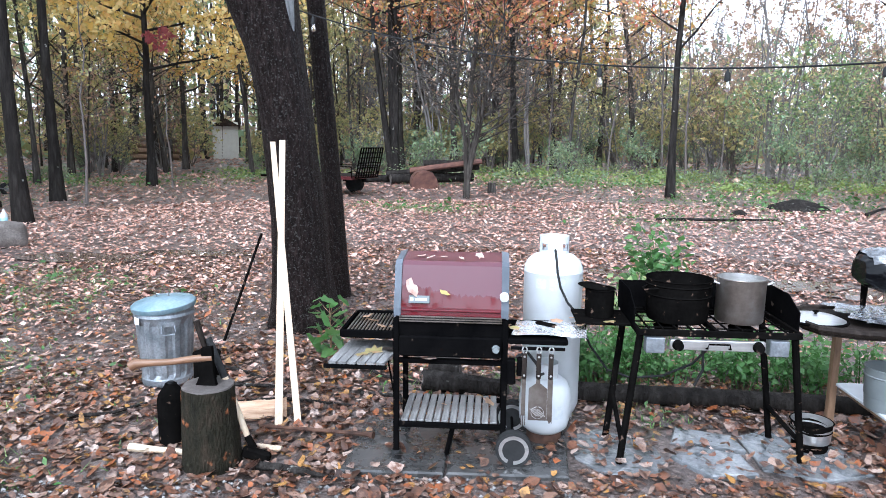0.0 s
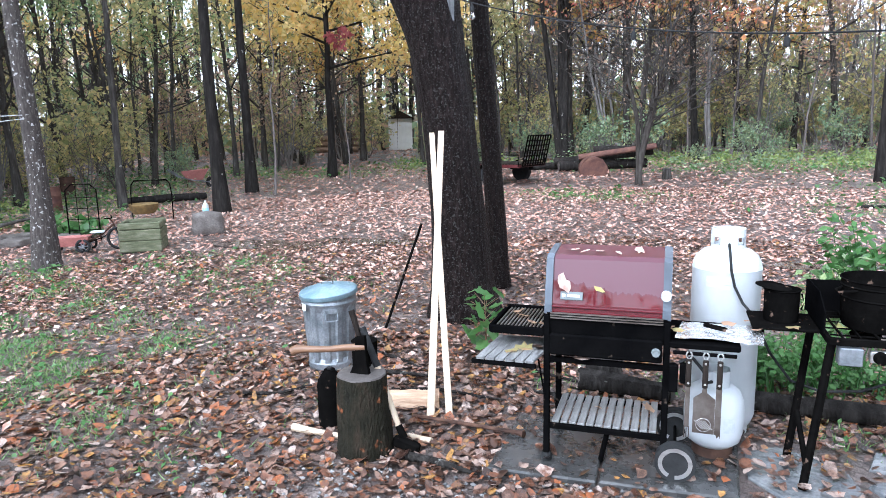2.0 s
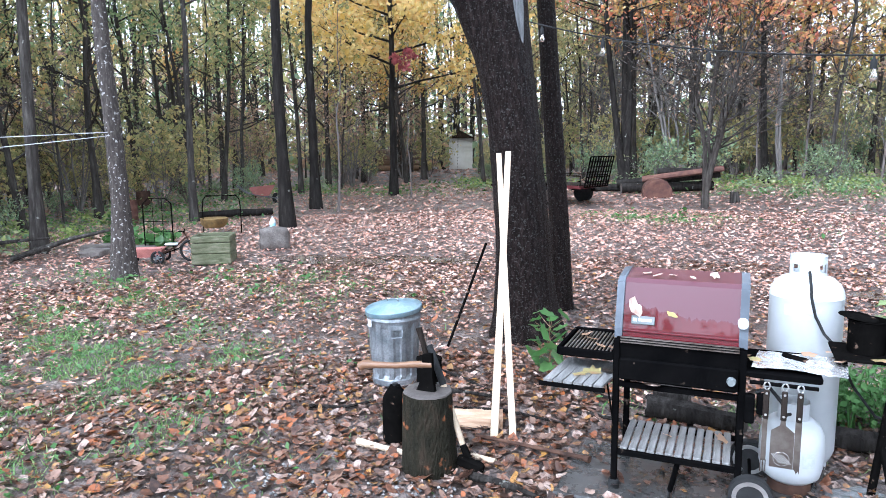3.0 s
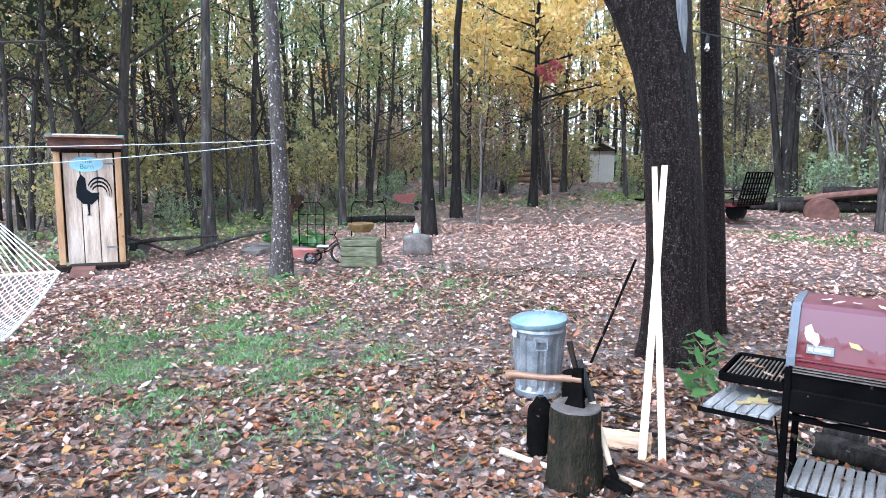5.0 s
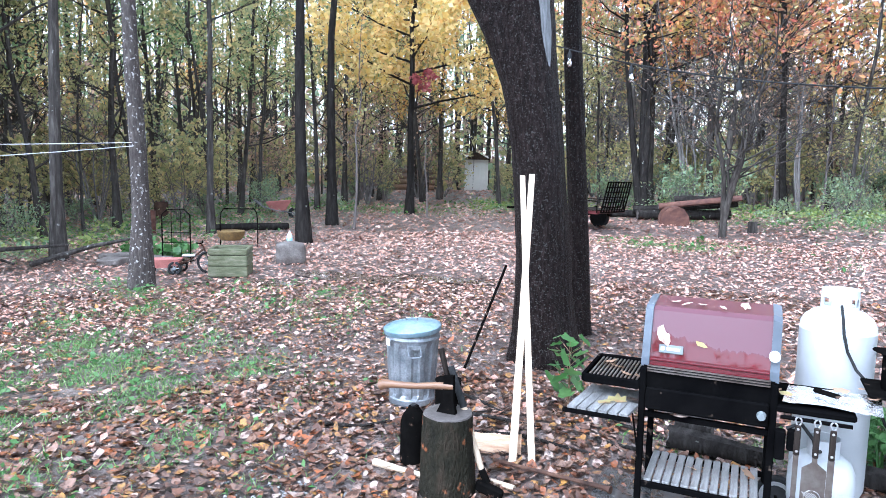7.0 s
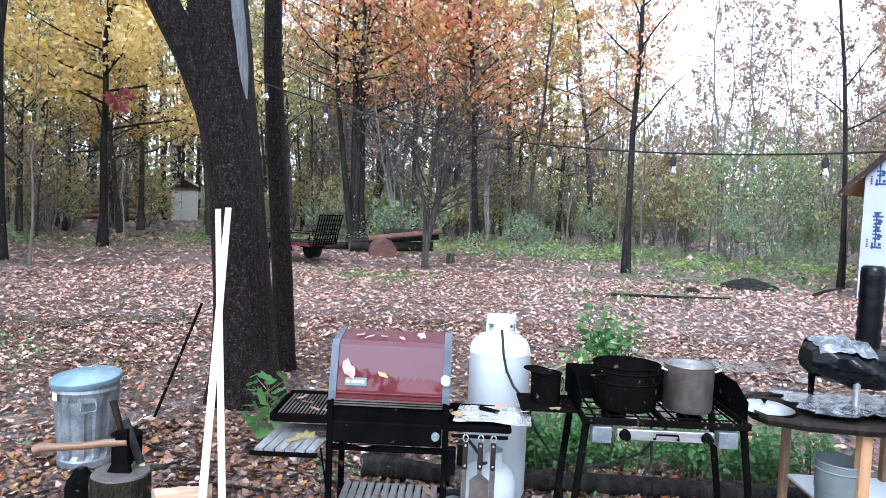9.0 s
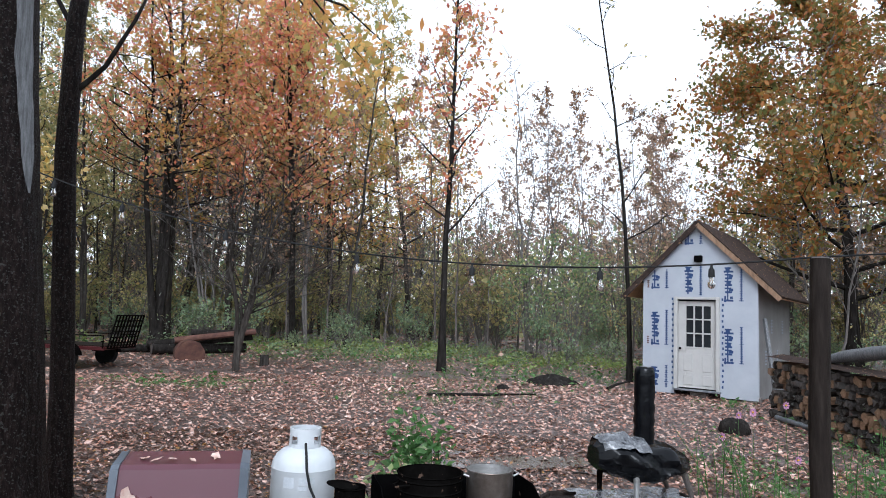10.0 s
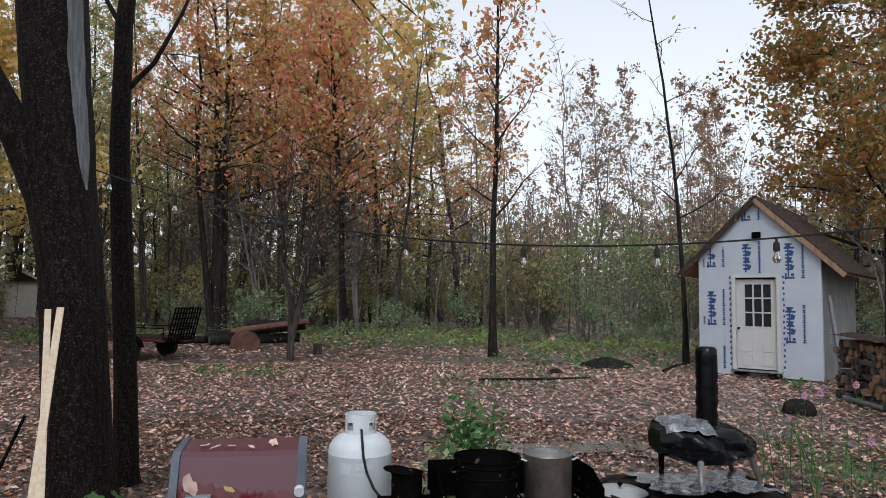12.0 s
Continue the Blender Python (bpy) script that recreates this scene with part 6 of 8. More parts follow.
strip("wooden_strip", (-1.205, 3.70, 0.01), (-1.705, 5.50, 1.80), 0.050, 0.020, "pine", "long fresh pine strip leaning against the old tree")
strip("wooden_strip", (-1.085, 3.72, 0.01), (-1.785, 5.48, 1.785), 0.044, 0.022, "pine", "long pine strip crossing the other, leaning against the tree")


def bar(name, pts, r, mat, label, category="tool", k=8):
    g = thing(name, pts[0], label, category)
    s = Shape()
    s.tube([Vector(p) - Vector(pts[0]) for p in pts], r, k)
    part("shaft", s, mat, g, smooth=True)
    return g


bar("iron_rod", [(-2.24, 5.36, 0.03), (-1.97, 5.66, 0.97)], 0.013, "black_iron", "thin black iron rod leaning against the old tree")
bar("crowbar", [(-1.3, 3.63, 0.045), (-0.9, 3.59, 0.05), (-0.62, 3.56, 0.052), (-0.57, 3.54, 0.055)], [0.012, 0.012, 0.014, 0.022], "rust", "rusty iron bar lying in the leaves")
bar("tool_handle", [(-1.96, 3.30, 0.03), (-1.78, 3.28, 0.03), (-1.55, 3.27, 0.026)], [0.026, 0.019, 0.017], "pine", "pale loose axe handle on the ground", "handle")
bar("tool_handle", [(-1.24, 3.40, 0.02), (-1.08, 3.37, 0.025)], [0.02, 0.018], "pine", "short pale piece of handle in the leaves", "handle")
for i, pts in enumerate((((-2.05, 4.75, 0.03), (-1.8, 4.6, 0.05), (-1.5, 4.45, 0.03)), ((-1.85, 4.35, 0.03), (-1.5, 4.3, 0.05), (-1.2, 4.32, 0.03)), ((-1.6, 4.05, 0.02), (-1.3, 4.1, 0.04), (-0.8, 4.05, 0.03)), ((-1.15, 3.15, 0.03), (-0.95, 3.12, 0.035), (-0.72, 3.08, 0.02)), ((-2.6, 3.7, 0.02), (-2.35, 3.75, 0.03), (-2.2, 3.95, 0.03)), ((-0.8, 4.3, 0.02), (-0.5, 4.2, 0.05), (-0.45, 4.0, 0.03)), ((-1.0, 5.0, 0.03), (-0.7, 4.6, 0.05), (-0.3, 4.5, 0.02)))):
    bar("stick", list(pts), [0.026 if i == 3 else 0.016, 0.022 if i == 3 else 0.013, 0.008], "bark_dark", "crooked dead stick lying in the leaves", "stick")


def split_log():
    g = thing("split_log", (-1.56, 3.80, 0.02), "split piece of pale firewood with rough grain", "firewood", turn=18)
    s = Shape()
    out = [(-0.07, 0.0), (0.075, -0.005), (0.06, 0.06), (0.0, 0.10), (-0.055, 0.055)]
    vs = []
    n = len(out)
    for i in range(7):
        x = i * 0.06
        vs += [(x, y + 0.01 * noise.noise((i * 0.7, y * 30, 1)), z + 0.012 * noise.noise((i * 0.9, z * 30, 4)) + 0.0) for y, z in out]
    s.add(vs, [(i * n + j, i * n + (j + 1) % n, (i + 1) * n + (j + 1) % n, (i + 1) * n + j) for i in range(6) for j in range(n)] + [tuple(range(n - 1, -1, -1)), tuple(range(6 * n, 7 * n))])
    part("wood", s, "split_wood", g)


split_log()

# leaves lying on things
r2 = np.random.default_rng(66)


def fallen(name, places, mat, label, size):
    for p in places:
        ob = part(name, star_leaves(name, np.array([(0, 0, 0)]), [size * r2.uniform(0.8, 1.2)], r2, mat, 11, 0.3), mat, at=p)
        tagged(ob, label, "leaf", "leaves on the furniture")


fallen("leaf", [(-0.57, 3.55, 0.765), (-0.50, 3.43, 0.765), (-0.62, 3.62, 0.765), (-0.42, 3.36, 0.775), (-0.15, 3.54, 0.265), (0.12, 3.60, 0.265), (0.30, 3.42, 0.79), (0.50, 3.56, 0.79), (0.62, 3.46, 0.80), (0.83, 3.55, 0.797), (0.70, 3.50, 0.797), (0.60, 3.62, 0.797), (0.22, 3.40, 0.80)], "leaf_brown", "wet brown leaf lying on the cooking furniture", 0.04)
fallen("leaf", [(-0.52, 3.33, 0.65), (-0.58, 3.28, 0.645), (0.25, 3.38, 0.79), (0.78, 3.45, 0.826)], "leaf_orange", "orange leaf lying on a shelf", 0.045)
fallen("leaf", [(-0.22, 3.30, 0.63), (-0.44, 3.35, 0.655)], "litter", "pale curled leaf on the slatted shelf", 0.05)
for x, y, z, m, k, lab in ((-0.315, 3.340, 0.965, "litter_pale", 0.055, "pale leaf stuck to the wet red lid"), (-0.135, 3.345, 0.945, "leaf_yellow", 0.032, "yellow leaf stuck to the wet red lid")):
    ob = part("leaf", star_leaves("leaf", np.array([(0, 0, 0)]), [k], r2, m, 9, 0.0), m, at=pose(x, y, z + 0.045, 70, 25, 40 if k > 0.04 else -10))
    tagged(ob, lab, "leaf", "leaves on the furniture")
fallen("leaf", [(-0.22, 3.45, 1.165), (-0.15, 3.47, 1.166), (-0.05, 3.44, 1.163), (0.05, 3.5, 1.167), (-0.28, 3.5, 1.166)], "litter_pale", "wet leaf on top of the red lid", 0.03)

# ---- shed ----


def shed():
    x0, y0 = 8.74, 14.30
    turn = math.degrees(math.atan2(-0.77, 0.64))
    g = thing("garden_shed", (x0, y0, float(ground_z(x0, y0)) + 0.03), "small unfinished gabled shed clad in printed white house wrap", "shed", turn=turn)
    W, D, H, P, B = 2.52, 3.6, 2.60, 3.84, -0.01
    t = 0.10
    dx0, dx1, dz0, dz1 = 0.74, 1.74, 0.10, 2.19
    s = Shape()
    s.box((0 + dx0) / 2, t / 2, (B + H) / 2, dx0, t, H - B)
    s.box((dx1 + W) / 2, t / 2, (B + H) / 2, W - dx1, t, H - B)
    s.box((dx0 + dx1) / 2, t / 2, (dz1 + H) / 2, dx1 - dx0, t, H - dz1)
    fw = part("front_wall", s, "wrap", g, "white house wrap stapled over the front")
    gb = Shape()
    to_xz = Matrix(((1, 0, 0, 0), (0, 0, -1, 0), (0, 1, 0, 0), (0, 0, 0, 1)))
    gb.prism([(0, H), (W, H), (W / 2, P)], -t, 0, to_xz)
    part("gable", gb, "wrap", g)
    for xx in (0.002 + t / 2, W - t / 2 - 0.002):
        sd = Shape()
        sd.box(xx, t + (D - t) / 2, (B + H) / 2, t - 0.004, D - t, H - B)
        part("side_wall", sd, "wrap_shaded", g, "house-wrapped side wall, coloured darker for its shade")
    bw = Shape()
    bw.box(W / 2, D + t / 2, (B + H) / 2, W, t, H - B)
    part("back_wall", bw, "wrap_shaded", g)
    bg = Shape()
    bg.prism([(0, H), (W, H), (W / 2, P)], -D - t, -D, to_xz)
    part("gable", bg, "wrap_shaded", g)
    slope = math.atan2(P - H, W / 2)
    for sx in (-1, 1):
        r = Shape()
        ln = (W / 2) / math.cos(slope) + 0.64
        m = Matrix.Rotation(sx * slope, 3, "Y")
        c = Vector((W / 2, D / 2 + 0.05, P + 0.06)) + m @ Vector((sx * ln / 2, 0, 0))
        r.box(*c, ln, D + 0.30, 0.05, m)
        rf = part("roof", r, "shingle", g, "brown shingle roof littered with leaves")
        f = Shape()
        cf = Vector((W / 2, -0.115, P + 0.0)) + m @ Vector((sx * ln / 2, 0, 0.0))
        f.box(*cf, ln, 0.03, 0.10, m)
        part("barge_board", f, "shingle" if sx < 0 else "brown_wood", rf)
        so = Shape()
        co = Vector((W / 2, D / 2 + 0.05, P + 0.06)) + m @ Vector((sx * (ln - 0.24), 0, -0.045))
        so.box(*co, 0.46, D + 0.26, 0.03, m)
        part("soffit", so, "cedar", rf, "bare orange timber under the eaves")
        rows = Shape()
        for q in range(9):
            cq = Vector((W / 2, D / 2 + 0.05, P + 0.06)) + m @ Vector((sx * (0.12 + q * ln / 9), 0, 0.03))
            rows.box(*cq, ln / 9, D + 0.30, 0.012, m @ Matrix.Rotation(sx * 0.05, 3, "Y"))
        part("shingle_course", rows, "shingle", rf)
    # door and frame
    fr = Shape()
    for cx, cz, sx, sz in ((dx0 + 0.04, (dz0 + dz1) / 2, 0.08, dz1 - dz0), (dx1 - 0.04, (dz0 + dz1) / 2, 0.08, dz1 - dz0), ((dx0 + dx1) / 2, dz1 - 0.03, dx1 - dx0 - 0.16, 0.06)):
        fr.box(cx, 0.01, cz, sx, 0.14, sz, bev=0.006)
    df = part("door_frame", fr, "door_paint", g)
    w0, w1 = dx0 + 0.08, dx1 - 0.08
    wx0, wx1, wz0, wz1 = w0 + 0.16, w1 - 0.11, 1.05, 2.0
    d = Shape()
    cx = (w0 + w1) / 2
    d.box((w0 + wx0) / 2, 0.05, (0.14 + 2.10) / 2, wx0 - w0 - 0.004, 0.045, 1.95)
    d.box((w1 + wx1) / 2, 0.05, (0.14 + 2.10) / 2, w1 - wx1 - 0.004, 0.045, 1.95)
    d.box((wx0 + wx1) / 2, 0.05, (0.145 + wz0) / 2, wx1 - wx0, 0.045, wz0 - 0.145)
    d.box((wx0 + wx1) / 2, 0.05, (wz1 + 2.095) / 2, wx1 - wx0, 0.045, 2.095 - wz1)
    dr = part("door", d, "door_paint", g, "cream panelled door with a nine-pane light")
    for i in range(3):
        for j in range(3):
            pn = Shape()
            pw, ph = (wx1 - wx0) / 3, (wz1 - wz0) / 3
            pn.box(wx0 + pw * (i + 0.5), 0.055, wz0 + ph * (j + 0.5), pw, 0.006, ph)
            part("pane", pn, "glass", dr)
    mu = Shape()
    for i in range(4):
        mu.box(wx0 + (wx1 - wx0) * i / 3, 0.035, (wz0 + wz1) / 2, 0.030, 0.03, wz1 - wz0 + 0.03)
        mu.box((wx0 + wx1) / 2, 0.036, wz0 + (wz1 - wz0) * i / 3, wx1 - wx0 + 0.03, 0.03, 0.030)
    part("muntins", mu, "door_paint", dr)
    for px in (w0 + 0.22, w1 - 0.20):
        for pz, ph in ((0.72, 0.40), (0.32, 0.22)):
            p = Shape()
            p.box(px, 0.024, pz, 0.20, 0.012, ph, bev=0.006)
            part("panel", p, "door_paint", dr)
    kn = Shape()
    kn.lathe([(0.0, 0.06), (0.025, 0.055), (0.028, 0.035), (0.012, 0.02), (0.012, 0.0)], 14)
    part("door_knob", kn, "black_iron", dr, at=pose(w0 + 0.05, 0.025, 1.02, 90, 0, 0))
    sl = Shape()
    sl.box((dx0 + dx1) / 2, -0.03, 0.10, dx1 - dx0 + 0.04, 0.16, 0.04, bev=0.005)
    part("door_sill", sl, "galvanized", g)
    for sx in (dx0 - 0.05, dx1 + 0.05):
        tp = Shape()
        tp.box(0, -0.003, 0, 0.035, 0.004, 0.055, bev=0.001)
        tm = tp.mesh("tape_mark")
        for i in range(17):
            part("tape_mark", tm, "print_blue", fw, at=(sx + 0.012 * (i % 2), 0, 0.22 + i * 0.12))
    lamp = Shape()
    lamp.box(W / 2 + 0.02, -0.05, 3.06, 0.17, 0.10, 0.14, bev=0.01)
    part("wall_lamp", lamp, "black_paint", g, "small black square lamp box in the gable")
    # printed marks: plain bars standing on end
    def mark(x, z0, lo=-9.0, hi=9.0, wide=0.20, tall=0.80):
        """One large word and one small one, both standing on end, cut off at the sheet's edges."""
        b = Shape()
        ends = [max(lo, z0), min(hi, z0 + tall)]
        b.box(x - wide * 0.1, -0.0025, sum(ends) / 2, 0.03, 0.003, (ends[1] - ends[0]) * 0.9)
        zz = z0
        for q, hgt in enumerate((0.19, 0.16, 0.15, 0.15, 0.15)):
            h = hgt * tall / 0.80
            if zz >= lo and zz + h <= hi:
                b.box(x, -0.003, zz + h * 0.22, wide * (1.0 if q in (0, 4) else 0.72), 0.004, 0.042)
                b.box(x + (0.06, 0.05, 0.0, 0.045, -0.02)[q] * wide / 0.2, -0.0035, zz + h * 0.55, wide * (0.28 if q == 0 else 0.45), 0.004, 0.058)
                if q:
                    b.box(x - 0.012, -0.003, zz + h * 0.76, wide * 0.70, 0.004, 0.034)
                else:
                    b.box(x - wide * 0.36, -0.003, zz + h * 0.40, 0.036, 0.004, h * 0.72)
            zz += h
        part("print_mark", b, "print_blue", fw, "dark blue printed bars")
        c = Shape()
        c.box(x + wide * 1.32, -0.0025, sum(ends) / 2 + 0.01, 0.016, 0.003, (ends[1] - ends[0]) * 0.96)
        for q in range(8):
            zq = z0 + 0.02 + q * 0.104 * tall / 0.80
            if zq >= lo and zq + 0.09 <= hi:
                c.box(x + wide * 1.32, -0.003, zq + 0.02, 0.088 if q in (0, 4) else 0.062, 0.003, 0.020)
                c.box(x + wide * 1.32, -0.0035, zq + 0.045, 0.026, 0.003, 0.03)
                c.box(x + wide * 1.32, -0.003, zq + 0.072, 0.060, 0.003, 0.020)
        part("print_mark", c, "print_blue", fw, "small dark blue printed bars")
        rd = Shape()
        rd.box(x - wide * 0.85, -0.0025, z0 + 0.125, 0.012, 0.003, 0.17)
        for q in range(4):
            rd.box(x - wide * 0.85, -0.003, z0 + 0.05 + q * 0.05, 0.05, 0.003, 0.022)
        if wide > 0.18 and lo < z0 + 0.05 and x < 1.6:
            part("print_mark", rd, "log_red", fw, "small faded red printed bars")
    mark(0.29, 1.05)
    mark(0.29, 2.36, hi=2.84)
    mark(0.29, -0.22, lo=0.08)
    mark(1.92, 0.72)
    mark(1.92, 2.08, hi=2.95)
    mark(1.06, 2.10, lo=2.22)
    mark(1.06, 3.38, hi=3.66)
    for k in range(4):
        sm = Shape()
        sm.box(W + 0.002, 0.75 + k * 0.65, 0.89 + (k % 2) * 0.7, 0.003, 0.03, 0.30)
        for q in range(5):
            sm.box(W + 0.003, 0.75 + k * 0.65, 0.75 + (k % 2) * 0.7 + q * 0.07, 0.004, 0.20, 0.035)
        part("print_mark", sm, "print_grey", g, "faded grey printed bars on the side")
    for cx in (0.15, W / 2, W - 0.15):
        bl = Shape()
        bl.box(cx, 0.12, -0.02, 0.36, 0.2, 0.17, bev=0.01)
        part("foundation_block", bl, "print_blue" if cx < 1 else "block", g)
    pl = Shape()
    pl.tube([(2.95, -0.35, -0.15), (2.60, 0.25, 1.75)], 0.045, 4)
    bd = thing("leaning_board", (0, 0, 0), "grey plank leaning against the shed's corner", "board")
    bd.matrix_basis = g.matrix_basis
    part("plank", pl, "bare_wood", bd)


shed()


def woodpile():
    base = Vector((9.75, 11.0, 0))
    d = Vector((-0.22, -0.975, 0)).normalized()
    g = thing("woodpile", (base.x, base.y, float(ground_z(base.x, base.y))), "long stack of split firewood under a weathered cover", "woodpile")
    r3 = random.Random(41)
    meshes = []
    for v in range(6):
        s = Shape()
        n = r3.choice((3, 4, 5, 6))
        out = [(0.075 * r3.uniform(0.75, 1.2) * math.cos(i * TAU / n + v), 0.075 * r3.uniform(0.75, 1.2) * math.sin(i * TAU / n + v)) for i in range(n)]
        s.prism(out, -0.22, 0.22)
        me = s.mesh("log")
        me.materials.append(M["brown_wood"] if v % 3 == 0 else M["cut_end"] if v % 3 == 1 else M["bark_grey"])
        meshes.append(me)
    side = Vector((-d.y, d.x, 0))
    rise = -0.030
    cnt = 0
    for row in range(8):
        for c in range(33):
            p = d * (0.08 + c * 0.145 + (row % 2) * 0.07) + Vector((0, 0, 0.09 + row * 0.128 + rise * c * 0.145))
            p += Vector((r3.gauss(0, 0.01), 0, r3.gauss(0, 0.01))) + side * r3.gauss(0, 0.03)
            m = Matrix.Translation(p) @ (side.to_track_quat("Z", "X").to_matrix().to_4x4()) @ Matrix.Rotation(r3.uniform(0, 6), 4, "Z")
            part("log", meshes[r3.randrange(6)], "split_wood", g, at=m)
            cnt += 1
    cv = Shape()
    n = 12
    for i in range(n):
        for j in range(3):
            p = d * (0.1 + i * 0.42) + side * (-0.34 + 0.34 * j) + Vector((0, 0, 1.13 + rise * i * 0.42 + 0.02 * noise.noise((i * 0.8, j * 1.3, 0)) + (0.05 if j == 1 else 0)))
            cv.v.append(tuple(p))
    cv.f = [(i * 3 + j, i * 3 + 3 + j, i * 3 + 4 + j, i * 3 + j + 1) for i in range(n - 1) for j in range(2)]
    part("cover", cv, "shingle", g, "old leaf-strewn sheet over the stack", smooth=True)
    lg = thing("driftwood", tuple(Vector(g.location) + d * 1.9 + Vector((0, 0, 1.12))), "thick pale bent branch lying on the woodpile", "branch")
    s = Shape()
    s.tube([tuple(d * a + side * b + Vector((0, 0, c))) for a, b, c in ((-0.9, 0.1, 0.02), (-0.3, 0.0, 0.06), (0.2, -0.05, 0.14), (0.8, 0.0, 0.22), (1.5, 0.0, 0.30))], [0.05, 0.08, 0.10, 0.11, 0.10], 12)
    part("branch", s, "bare_wood", lg, smooth=True)


woodpile()
bar("drain_pipe", [on(9.35, 10.65, 0.06), on(9.15, 8.6, 0.06), on(8.95, 7.2, 0.06)], 0.045, "galvanized", "pale plastic pipe lying along the woodpile", "pipe", 12)
bk2 = thing("dark_basket", on(7.75, 9.7), "dark overturned basket in the leaves", "basket")
s = Shape()
s.lathe([(0.24, 0.0), (0.25, 0.05), (0.22, 0.16), (0.14, 0.22), (0.0, 0.23)], 24, wob=lambda a, z: 0.05 * math.sin(3 * a) + 0.03 * math.sin(9 * a + z * 30))
part("shell", s, "bark_dark", bk2, smooth=True)

# ---- outhouse ----


def outhouse():
    x0, y0 = -11.28, 5.06
    turn = 59.0
    g = thing("outhouse", (x0, y0, float(ground_z(x0, y0)) - 0.07), "narrow wooden outhouse with plank door and orange posts", "outhouse", turn=turn)
    W, D, H = 0.98, 1.10, 2.02
    b = Shape()
    b.box(W / 2, -0.10, 0.08, W + 0.10, 0.34, 0.17, bev=0.01)
    part("step", b, "dark_wood", g, "dark wooden front step")
    for px in (0.05, W - 0.05):
        p = Shape()
        p.box(px, 0.0, H / 2 + 0.09, 0.095, 0.10, H - 0.10, bev=0.006)
        part("corner_post", p, "cedar", g, "knotty orange-stained corner post")
    for px in (0.012, W - 0.012):
        sd = Shape()
        sd.box(px, D / 2 + 0.05, H / 2 + 0.09, 0.024, D, H - 0.10)
        part("side_wall", sd, "dark_wood", g)
    bk = Shape()
    bk.box(W / 2, D + 0.06, H / 2 + 0.09, W, 0.024, H - 0.10)
    part("back_wall", bk, "dark_wood", g)
    hd = Shape()
    hd.box(W / 2, -0.02, 2.02, W + 0.02, 0.12, 0.07, bev=0.005)
    part("lintel", hd, "dark_wood", g)
    dr = Shape()
    dr.box(W / 2, 0.05, 1.07, W - 0.22, 0.02, 1.84)
    door = part("door", dr, "dark_wood", g, "plank door hung between the posts")
    pw = (W - 0.24) / 3
    for i in range(3):
        p = Shape()
        p.box(0.12 + pw * (i + 0.5), 0.025, 1.06, pw - 0.014, 0.026, 1.82, bev=0.004)
        part("plank", p, "pine_aged", door)
    for zz in (0.42, 1.80):
        hg = Shape()
        hg.box(W - 0.20, 0.008, zz, 0.17, 0.006, 0.03)
        part("hinge", hg, "galvanized", door)
    rf = Shape()
    m = Matrix.Rotation(radians(-5), 3, "X")
    rf.box(W / 2, 0.46, 2.15, W + 0.12, D + 0.6, 0.035, m)
    roof = part("roof", rf, "brown_wood", g, "red-brown lean-to roof with pale litter on it")
    fa = Shape()
    fa.box(W / 2, -0.30, 2.12, W + 0.06, 0.03, 0.17, bev=0.004)
    part("fascia", fa, "log_red", roof, "red-brown fascia board")
    sn = Shape()
    sn.box(W / 2, -0.22, 2.225, W - 0.06, 0.22, 0.05, m, 0.02)
    part("roof_edge", sn, "white_paint", roof, "pale weathered roof edge")
    for xx in (-0.02, W + 0.02):
        tl = Shape()
        tl.box(xx, -0.27, 2.225, 0.10, 0.10, 0.06, bev=0.006)
        part("corner_cap", tl, "teal", roof, "teal corner cap")
    sg = Shape()
    sg.prism([(0.245 * math.cos(a), 0.125 * math.sin(a)) for a in np.linspace(0, TAU, 33)[:-1]], 0.0, 0.018, Matrix.Translation((W / 2 - 0.02, 0.010, 1.79)) @ Matrix.Rotation(radians(90), 4, "X"))
    sign = part("sign", sg, "sign_blue", g, "oval pale blue sign with worn lettering")
    for body, size, zz in (("The", 0.10, 1.805), ("Barn", 0.11, 1.715)):
        tx = bpy.data.curves.new("lettering", "FONT")
        tx.body = body
        tx.size, tx.extrude, tx.align_x = size, 0.001, "CENTER"
        tx.materials.append(M["teal"])
        word = new("lettering", tx)
        word.parent = sign
        word.matrix_basis = pose(W / 2 - 0.02, -0.0105, zz, 90, 0, 0)
    # black cut-out ornament: a plain rounded form with a stalk and plumes
    o = Shape()
    up = Matrix.Translation((W / 2 + 0.0, 0.009, 1.30)) @ Matrix.Rotation(radians(90), 4, "X") @ Matrix.Diagonal((1.3, 1.3, 1.0, 1.0))
    o.prism([(-0.15, 0.06), (-0.145, -0.04), (-0.08, -0.12), (0.02, -0.13), (0.09, -0.06), (0.11, 0.02), (0.02, 0.02), (-0.03, 0.06), (-0.04, 0.20), (-0.09, 0.25), (-0.13, 0.17)], 0, 0.008, up)
    for k in range(3):
        r0, a0 = 0.10 + 0.03 * k, 0.35
        arc = [(0.05 + r0 * math.cos(a) * 0.9 + 0.06, 0.02 + (r0 + 0.02 * k) * math.sin(a)) for a in np.linspace(2.6, -0.2, 9)]
        inner = [(x * 0.96 + 0.004, y - 0.026) for x, y in reversed(arc)]
        o.prism(arc + inner, 0.0005 * k, 0.008 + 0.0005 * k, up)
    o.prism([(-0.035, -0.12), (0.0, -0.12), (-0.005, -0.26), (0.03, -0.265), (-0.06, -0.265), (-0.025, -0.25)], 0, 0.008, up)
    part("ornament", o, "silhouette", g, "flat black cut-out ornament on the door")
    rp = thing("ramp_board", on(-10.55, 5.05), "short reddish ramp board leading to the step", "board", turn=turn)
    s = Shape()
